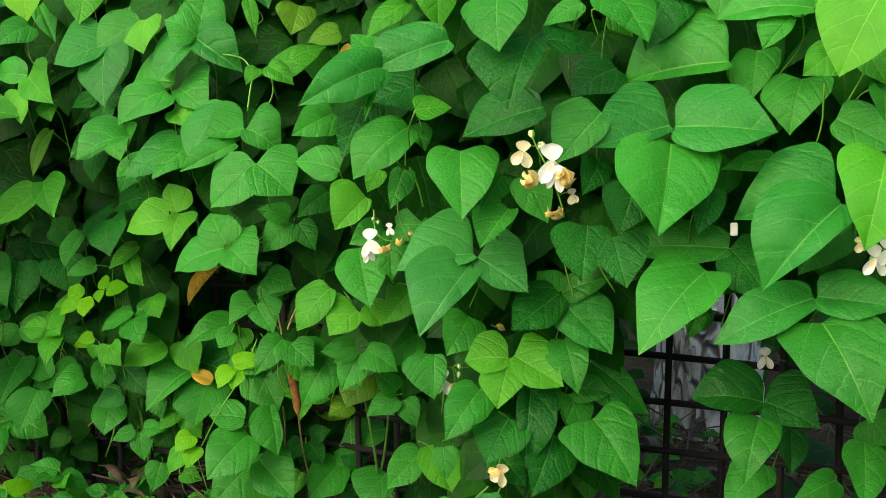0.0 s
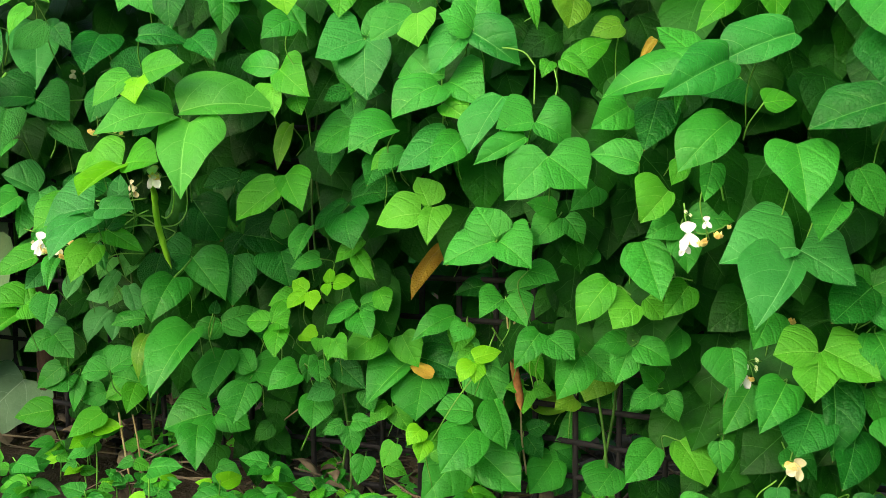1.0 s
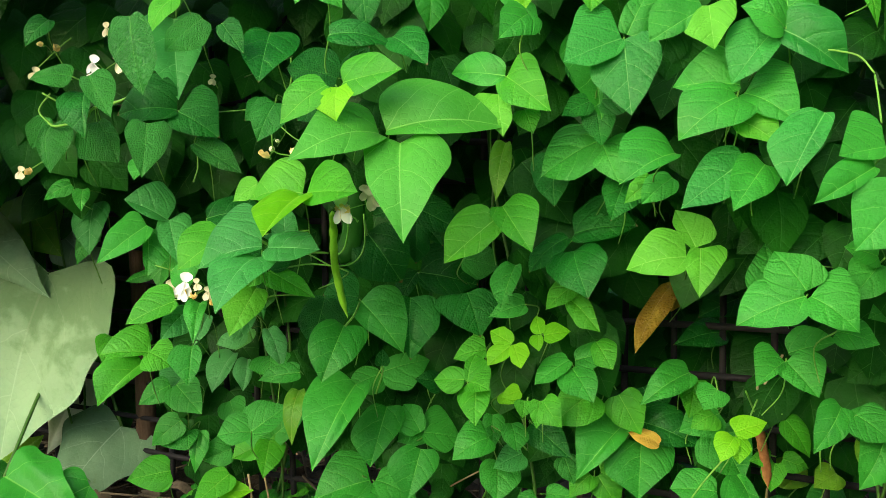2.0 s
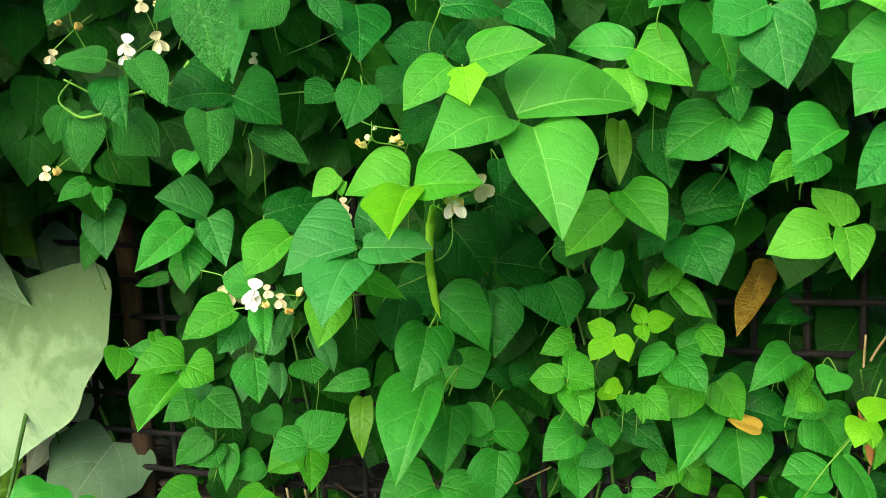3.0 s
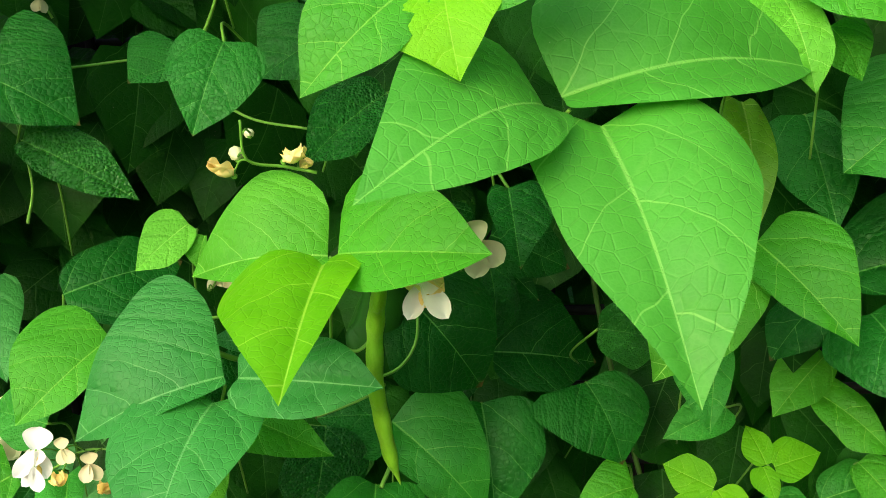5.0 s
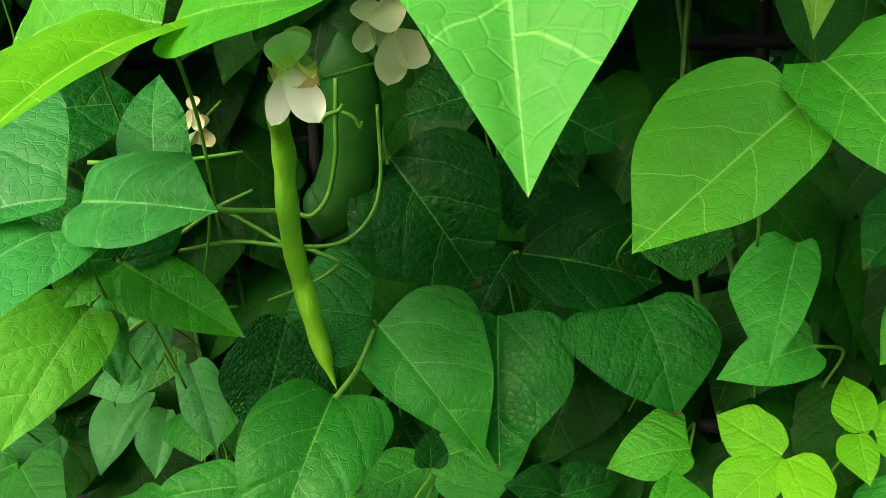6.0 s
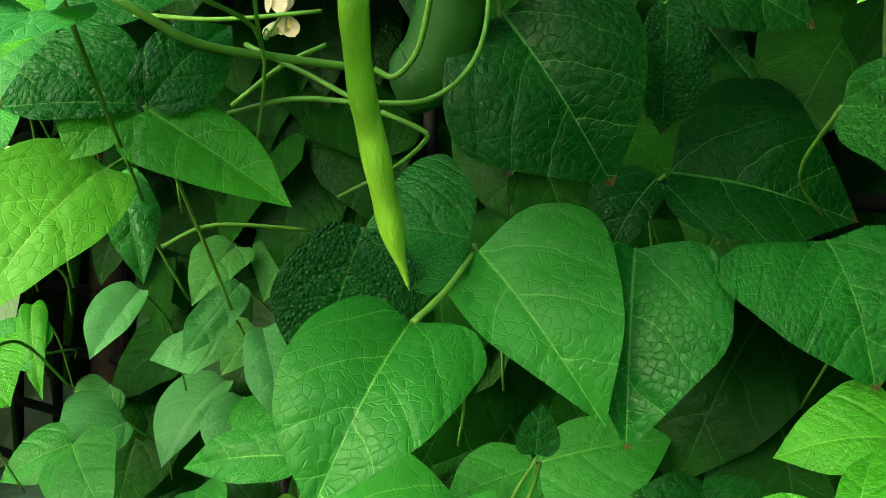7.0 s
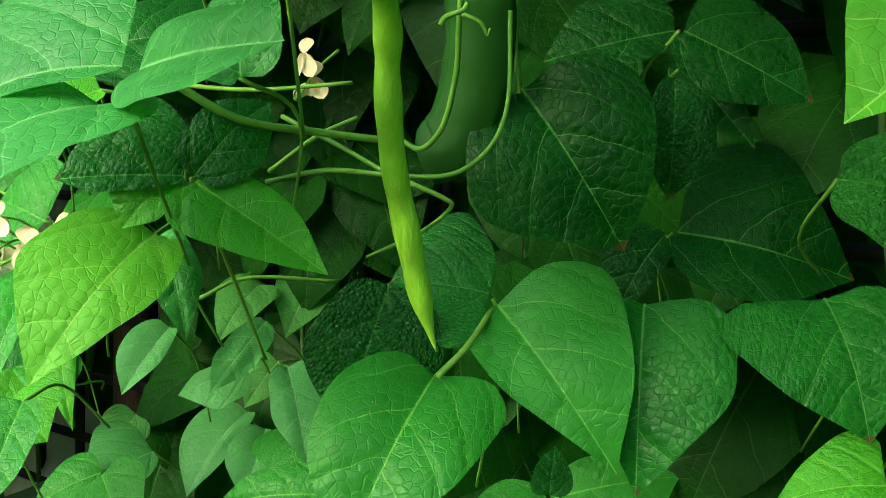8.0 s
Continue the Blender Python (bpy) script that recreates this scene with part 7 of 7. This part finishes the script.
stem([(-0.1960, 1.0600, 0.6990), (-0.1690, 1.0400, 0.7150), (-0.1390, 1.0300, 0.7140)], 0.0007, 0.0006)
stem([(-0.1620, 1.1200, 0.6240), (-0.1760, 1.1300, 0.5900), (-0.1730, 1.1400, 0.5500)], 0.0012, 0.0014, DRY, "dry_stem")
stem([(-0.1850, 1.1200, 0.6210), (-0.1810, 1.1300, 0.5840), (-0.1760, 1.1400, 0.5560)], 0.0011, 0.0012, DRY, "dry_stem")
stem([(-0.2000, 1.1000, 0.5960), (-0.1860, 1.1200, 0.5700), (-0.1760, 1.1400, 0.5470)], 0.0009, 0.0009)
stem([(-0.1670, 1.1400, 0.4920), (-0.1650, 1.1500, 0.4550), (-0.1590, 1.1600, 0.4120)], 0.0011, 0.0012, DRY, "dry_stem")
stem([(-0.1860, 1.1500, 0.5020), (-0.1860, 1.1600, 0.4660), (-0.1910, 1.1700, 0.4150)], 0.0009, 0.0010, DRY, "dry_stem")
stem([(-0.1980, 1.0700, 0.5960), (-0.2140, 1.0700, 0.5590), (-0.2420, 1.0800, 0.5170), (-0.2660, 1.0900, 0.4740)], 0.0008, 0.0007)
stem([(-0.0250, 0.8500, 0.7820), (-0.0180, 0.8500, 0.7660), (-0.0140, 0.8500, 0.7490)], 0.0009, 0.0008)
stem([(-0.5597, 1.1400, 0.7467), (-0.5582, 1.1400, 0.7490), (-0.5535, 1.1400, 0.7508), (-0.5523, 1.1400, 0.7528)], 0.0009, 0.0007, STEM, "tendril")
stem([(-0.5547, 1.1450, 0.7505), (-0.5496, 1.1450, 0.7482), (-0.5475, 1.1450, 0.7447), (-0.5466, 1.1450, 0.7466)], 0.0007, 0.0005, STEM, "tendril")
stem([(-0.5447, 1.1700, 0.7541), (-0.5431, 1.1700, 0.7432), (-0.5411, 1.1700, 0.7331)], 0.0008, 0.0008)
stem([(-0.5310, 1.2150, 0.5910), (-0.5340, 1.2200, 0.5800), (-0.5400, 1.2250, 0.5620)], 0.0008, 0.0009)
stem([(-0.7020, 1.3600, 0.4320), (-0.6970, 1.3600, 0.3880), (-0.6910, 1.3600, 0.3440)], 0.0014, 0.0016, DRY, "dry_stem")
stem([(-0.6830, 1.3600, 0.4290), (-0.6770, 1.3600, 0.3880), (-0.6740, 1.3600, 0.3440)], 0.0012, 0.0014, DRY, "dry_stem")
stem([(-0.4440, 1.3000, 0.3980), (-0.4290, 1.2900, 0.4320), (-0.4200, 1.2800, 0.4600)], 0.0012, 0.0010)
stem([(-0.5020, 1.3300, 0.4050), (-0.4630, 1.3000, 0.4400), (-0.4340, 1.2700, 0.4660)], 0.0010, 0.0009, DRY, "dry_stem")

flower_cluster([(0.0840, 0.6650, 0.7540), (0.0800, 0.6620, 0.7680), (0.0730, 0.6600, 0.7850), (0.0640, 0.6600, 0.8030), (0.0630, 0.6600, 0.8110)],
               [((0.0740, 0.6450, 0.7910), "open", 0.026), ((0.0770, 0.6420, 0.7820), "open", 0.016), ((0.0560, 0.6550, 0.7970), "cream", 0.017), ((0.0690, 0.6550, 0.8000), "bud", 0.014), ((0.0630, 0.6600, 0.8070), "bud", 0.011),
                ((0.0600, 0.6520, 0.7760), "old", 0.021), ((0.0850, 0.6520, 0.7760), "old", 0.022), ((0.0820, 0.6600, 0.7560), "old", 0.017), ((0.0880, 0.6550, 0.7690), "cream", 0.010)])
flower_cluster([(-0.0530, 0.8200, 0.7490), (-0.0510, 0.8150, 0.7320), (-0.0400, 0.8100, 0.7250), (-0.0240, 0.8100, 0.7300)],
               [((-0.0540, 0.7950, 0.7270), "open", 0.022), ((-0.0560, 0.8000, 0.7170), "open", 0.014), ((-0.0390, 0.8000, 0.7360), "open", 0.010), ((-0.0390, 0.8000, 0.7200), "old", 0.013), ((-0.0320, 0.8000, 0.7250), "old", 0.012), ((-0.0220, 0.8000, 0.7310), "old", 0.007), ((-0.0530, 0.8100, 0.7420), "bud", 0.007), ((-0.0490, 0.8100, 0.7390), "bud", 0.006)])
flower_cluster([(0.0230, 0.8600, 0.6110), (0.0110, 0.8500, 0.6130), (0.0020, 0.8450, 0.6150)],
               [((0.0010, 0.8350, 0.6060), "open", 0.022), ((0.0150, 0.8400, 0.6150), "bud", 0.008), ((-0.0000, 0.8400, 0.6180), "bud", 0.008), ((0.0140, 0.8400, 0.6070), "bud", 0.008), ((0.0120, 0.8400, 0.5990), "old", 0.008)])
flower_cluster([(0.0500, 0.8600, 0.5510), (0.0510, 0.8550, 0.5380), (0.0470, 0.8500, 0.5270)],
               [((0.0560, 0.8400, 0.5430), "old", 0.014), ((0.0390, 0.8400, 0.5260), "old", 0.014), ((0.0490, 0.8350, 0.5260), "cream", 0.019)])
flower_cluster([(0.3050, 0.9000, 0.6060), (0.2890, 0.8800, 0.6120)], [((0.2750, 0.8600, 0.6190), "open", 0.018)])
flower_cluster([(0.3000, 0.6600, 0.7320), (0.2850, 0.6500, 0.7330)], [((0.2730, 0.6300, 0.7300), "open", 0.020), ((0.2670, 0.6400, 0.7380), "cream", 0.010), ((0.2810, 0.6300, 0.7350), "open", 0.018)])
flower_cluster([(0.0430, 0.8800, 0.6440), (0.0530, 0.8800, 0.6390)], [((0.0540, 0.8700, 0.6420), "old", 0.010)])
flower_cluster([(-0.7270, 1.1700, 0.6690), (-0.7080, 1.1600, 0.6730), (-0.6910, 1.1550, 0.6820), (-0.6720, 1.1500, 0.6810)],
               [((-0.7080, 1.1400, 0.6900), "open", 0.023), ((-0.7095, 1.1400, 0.6830), "open", 0.018), ((-0.6970, 1.1400, 0.6890), "cream", 0.012), ((-0.6990, 1.1400, 0.6780), "old", 0.012), ((-0.6870, 1.1400, 0.6810), "cream", 0.013), ((-0.6730, 1.1400, 0.6840), "old", 0.012), ((-0.6770, 1.1400, 0.6700), "old", 0.012)])
flower_cluster([(-0.5840, 1.0700, 0.8050), (-0.5950, 1.0700, 0.8080), (-0.6080, 1.0650, 0.8120), (-0.6090, 1.0600, 0.8260)],
               [((-0.6130, 1.0700, 0.8070), "old", 0.011), ((-0.6110, 1.0680, 0.8130), "bud", 0.013), ((-0.6060, 1.0680, 0.8210), "bud", 0.009), ((-0.5950, 1.0700, 0.8110), "old", 0.012), ((-0.5900, 1.0720, 0.8080), "old", 0.007)])
flower_cluster([(-0.5590, 1.0900, 0.7660), (-0.5510, 1.0800, 0.7620), (-0.5330, 1.0800, 0.7660)],
               [((-0.5515, 1.0530, 0.7650), "open", 0.023), ((-0.5570, 1.0600, 0.7640), "old", 0.016), ((-0.5500, 1.0600, 0.7690), "cream", 0.016), ((-0.5267, 1.0700, 0.7740), "cream", 0.020), ((-0.5340, 1.0740, 0.7770), "cream", 0.014)])
flower_cluster([(-0.7970, 1.2000, 0.8680), (-0.7970, 1.2000, 0.8850), (-0.7770, 1.2000, 0.8990)],
               [((-0.8010, 1.1900, 0.8940), "open", 0.020), ((-0.8000, 1.1850, 0.8840), "open", 0.018), ((-0.7760, 1.1900, 0.8960), "cream", 0.018), ((-0.7870, 1.1900, 0.9270), "cream", 0.014), ((-0.7750, 1.1900, 0.9230), "old", 0.012)])
flower_cluster([(-0.8320, 1.2200, 0.9210), (-0.8430, 1.2200, 0.9130), (-0.8660, 1.2200, 0.8930)],
               [((-0.8420, 1.2100, 0.9090), "old", 0.013), ((-0.8660, 1.2100, 0.8870), "cream", 0.014), ((-0.8570, 1.2100, 0.9140), "old", 0.010)])
flower_cluster([(-0.8540, 1.2000, 0.8040), (-0.8650, 1.1900, 0.7950), (-0.8740, 1.1900, 0.7890)],
               [((-0.8630, 1.1800, 0.7930), "old", 0.014), ((-0.8730, 1.1800, 0.7920), "cream", 0.013)])
flower_cluster([(-0.6970, 1.2500, 0.8720), (-0.7010, 1.2500, 0.8810)], [((-0.7010, 1.2450, 0.8810), "cream", 0.011)])
flower_cluster([(-0.7590, 1.2200, 0.6960), (-0.7400, 1.2100, 0.6920), (-0.7310, 1.2100, 0.6850)],
               [((-0.7290, 1.2000, 0.6790), "cream", 0.020), ((-0.7370, 1.2000, 0.6760), "cream", 0.020), ((-0.7370, 1.2050, 0.6880), "bud", 0.010), ((-0.7360, 1.2000, 0.6930), "bud", 0.009)])
flower_cluster([(-0.6210, 1.2400, 0.7510), (-0.6270, 1.2350, 0.7440), (-0.6330, 1.2300, 0.7330)],
               [((-0.6290, 1.2250, 0.7480), "cream", 0.014), ((-0.6270, 1.2300, 0.7400), "cream", 0.014), ((-0.6350, 1.2300, 0.7330), "bud", 0.012)])
flower_cluster([(-0.6590, 1.2000, 0.7190), (-0.6580, 1.1900, 0.7160)], [((-0.6560, 1.1850, 0.7150), "old", 0.010)])


# ---- the wilted squash by the fence ----
def squash():
    root = new("squash_plant")
    root.location = (-1.02, 1.52, GROUND_Z)
    tagged(root, "wilted squash plant with large mildewed pale leaves", "squash plant")
    rng = np.random.default_rng(77)
    pts = [(0.06 * math.sin(5 * z), 0.13, z) for z in np.linspace(-0.02, 0.42, 8)]
    part("stem", mesh_from("stem", *tube(spline(pts, 3), [0.006, 0.004]), STEM), root)
    for base, tip, left, right, face, mat, lobe in SQUASH:
        size = (Vector(tip) - Vector(base)).length
        v, f, t = blade(size, left, right, rng, 40, 16, 0.08, 0.16, 0.05, (0.17, 0.26), 0.03, lobe)
        v[:, 0] *= 1 + 0.045 * np.sin(v[:, 1] / size * 17 + rng.uniform(0, 6)) * (np.abs(v[:, 0]) / max(left, right)) ** 0.5
        ob = part("leaf", mesh_from("leaf", v, f, mat, t), root, Matrix.Translation(Vector(base) - root.location) @ facing(base, tip, face))
        way = Vector((-1.0, 1.66, 0.55)) - Vector(base)
        m = ob.matrix_basis.to_3x3().inverted()
        part("leaf_stalk", mesh_from("leaf_stalk", *tube(spline([m @ way, m @ (way * 0.5 + Vector((0, 0, 0.02))), (0, 0, 0)], 4), [0.0028, 0.0022]), TWIG), ob)


SQUASH = [
    ((-0.9940, 1.5360, 0.6450), (-1.0676, 1.5234, 0.3964), 0.128, 0.16, (-0.28, -0.95, 0.14), PALE, 0.27),
    ((-0.9791, 1.6402, 0.5035), (-1.0370, 1.6020, 0.3789), 0.050, 0.028, (-0.18, -0.91, 0.37), WHITISH, 0.09),
    ((-0.9163, 1.5620, 0.4310), (-0.9849, 1.5074, 0.3430), 0.060, 0.060, (0.0, -0.86, 0.51), GREY, 0.20),
    ((-1.0846, 1.5587, 0.3730), (-1.0315, 1.5828, 0.4132), 0.022, 0.031, (0.0, -0.86, 0.51), LEAF["q"], 0.09),
    ((-0.9910, 1.5900, 0.6850), (-0.9360, 1.5700, 0.6340), 0.035, 0.035, (0.2, -1, 0.6), GREY, 0.12),
    ((-1.1070, 1.5672, 0.7091), (-0.9843, 1.5101, 0.6162), 0.040, 0.028, (-0.19, -0.93, 0.32), PALE, 0.12),
    ((-1.0525, 1.6051, 0.7441), (-0.9872, 1.5661, 0.6629), 0.048, 0.050, (-0.09, -0.92, 0.37), LEAF["q"], 0.12),
    ((-0.9970, 1.3800, 0.4230), (-0.8820, 1.3300, 0.3780), 0.05, 0.06, (0.0, -1, 0.9), LEAF["m"], 0.12),
]
squash()


# ---- low weeds along the foot of the fence ----
def seedling(place, size, rng):
    root = new("weed_seedling")
    root.location = place
    tagged(root, "small light green weed seedling on the soil", "weed", "weeds under the beans")
    h = size * rng.uniform(1.2, 2.4)
    lean = Vector((rng.normal(0, 0.25) * h, rng.normal(-0.2, 0.2) * h, h))
    part("stem", mesh_from("stem", *tube(spline([(0, 0, -0.004), lean * 0.5 + Vector((0.003, 0, 0)), lean], 3), [0.0011, 0.0007], 5), STEM), root)
    for k in range(rng.integers(3, 7)):
        a = k * 2.4 + rng.uniform(0, 0.6)
        at = lean * rng.uniform(0.55, 1.0)
        tip = at + Vector((math.cos(a), math.sin(a) - 0.4, rng.uniform(-0.5, 0.2))) * size
        v, f, t = blade(size, size * 0.36, size * 0.36, rng, 9, 3, 0.06, 0.15, 0.03)
        part("leaflet", mesh_from("leaflet", v, f, LEAF["y" if rng.random() < 0.12 else "l" if rng.random() < 0.35 else "m"], t), root, Matrix.Translation(at) @ facing(at, tip, (rng.normal(0, 0.3), -0.8, 0.9)))


def weeds():
    rng = np.random.default_rng(88)
    for k in range(70):
        x = rng.uniform(-0.85, 0.15)
        y = fence_y(x) + rng.uniform(-0.22, 0.12)
        seedling((x, y, GROUND_Z), rng.uniform(0.016, 0.034), rng)
    for k in range(80):
        x = rng.uniform(-1.3, 0.1)
        seedling((x, fence_y(x) + rng.uniform(-0.42, -0.10), GROUND_Z), rng.uniform(0.024, 0.044), rng)
    for k in range(26):
        x = rng.uniform(0.20, 0.48)
        seedling((x, rng.uniform(1.15, 1.58), GROUND_Z), rng.uniform(0.016, 0.032), rng)


weeds()


# ---- small things ----
def stake():
    pts = [(0.004 * math.sin(7 * z), 0.003 * math.cos(5 * z), z) for z in np.linspace(-0.02, 0.62, 12)]
    ob = new("wooden_stake", mesh_from("wooden_stake", *tube(pts, [0.014, 0.012], 9), BARK))
    ob.location = (-0.885, 1.56, GROUND_Z)
    tagged(ob, "thin brown wooden stake beside the mesh fence", "stake")


BARK = plain_material("brown_bark", (0.020, 0.013, 0.008), (0.065, 0.042, 0.025), 0.9, 120.0, 0.9, stretch=(1, 1, 0.3), deep=0.004)
stake()


def white_tag(place):
    bm = bmesh.new()
    bmesh.ops.create_cube(bm, size=1.0, matrix=Matrix.Diagonal((0.005, 0.002, 0.009, 1)))
    bmesh.ops.bevel(bm, geom=bm.edges[:], offset=0.0006, segments=2, affect="EDGES")
    me = bpy.data.meshes.new("fence_clip")
    bm.to_mesh(me)
    bm.free()
    me.materials.append(WHITE)
    ob = new("fence_clip", me)
    ob.location = place
    tagged(ob, "small white plastic clip on a bean stem", "clip")


white_tag((0.2040, 0.7000, 0.7420))


def litter():
    rng = np.random.default_rng(55)
    pieces = []
    for _ in range(1500):
        x, y = rng.uniform(-1.6, 0.9), 0
        y = fence_y(x) + rng.uniform(-0.10, 0.75)
        z = GROUND_Z + 0.008 + abs(rng.normal(0, 0.012))
        m = Matrix.Translation((x, y, z)) @ Matrix.Rotation(rng.uniform(0, 6.3), 4, "Z") @ Matrix.Rotation(rng.normal(0, 0.35), 4, "X")
        if rng.random() < 0.45:
            v, f, _ = blade(rng.uniform(0.02, 0.055), 0.012, 0.012, rng, 6, 2, 0.3, 0.5, 0.06)
        else:
            n = rng.uniform(0.03, 0.13)
            v, f = tube([(0, -n, 0), (rng.normal(0, 0.008), 0, 0.004), (0, n, 0)], [0.0016, 0.0008], 4)
        pieces.append((v, f, m))
    ob = new("plant_litter", mesh_from("plant_litter", *join(pieces), LITTER))
    tagged(ob, "dry dead leaves and stalks lying on the soil", "litter", "", "stuff")


litter()


def undergrowth():
    """Low leaves on the ground behind the fence, growing taller further off; shade is in their green."""
    rng = np.random.default_rng(64)
    verts, faces, uvs, count = [], [], [], 0
    for _ in range(5200):
        x, back = rng.uniform(-2.2, 1.8), rng.uniform(0.30, 2.6)
        y = fence_y(x) + back
        if math.hypot(x - 0.40, y - 1.5) < 0.26:
            continue
        z = GROUND_Z + 0.02 + rng.random() ** 1.6 * (0.05 + 0.20 * back)
        size = rng.uniform(0.03, 0.07)
        v, f, t = blade(size, size * 0.42, size * 0.42, rng, 6, 2)
        m = np.array(facing((0, 0, 0), (rng.normal(0, 0.8), rng.normal(-0.4, 0.4), rng.normal(-0.4, 0.3)), (rng.normal(0, 0.3), -0.4, 1)).to_3x3())
        verts.append(v @ m.T + (x, y, z))
        faces += [tuple(i + count for i in q) for q in f]
        uvs.append(t)
        count += len(v)
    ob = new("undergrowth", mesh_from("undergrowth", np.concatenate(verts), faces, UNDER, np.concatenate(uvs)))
    tagged(ob, "low weeds growing behind the fence, shade put into their green", "weeds", "", "stuff")


undergrowth()


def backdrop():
    """An added dark ring all round, closing the view and blocking low sky light."""
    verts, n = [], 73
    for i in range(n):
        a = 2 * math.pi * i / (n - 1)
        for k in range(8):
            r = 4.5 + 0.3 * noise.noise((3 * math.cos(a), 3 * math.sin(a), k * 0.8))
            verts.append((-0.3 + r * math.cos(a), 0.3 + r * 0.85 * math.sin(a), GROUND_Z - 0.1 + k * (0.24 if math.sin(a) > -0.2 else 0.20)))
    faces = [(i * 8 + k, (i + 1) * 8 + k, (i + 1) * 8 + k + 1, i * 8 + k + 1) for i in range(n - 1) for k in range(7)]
    tagged(new("backdrop", mesh_from("backdrop", verts, faces, LIGHT_BLOCK)), "added dark green ring all round, blocking low sky light", "planting", "", "structure")


# dark green for the added ring that keeps low sky light out
LIGHT_BLOCK = plain_material("light_blocking_ring", (0.004, 0.012, 0.003), (0.020, 0.060, 0.012), 0.9, 9.0, 1.0, deep=0.05)
backdrop()
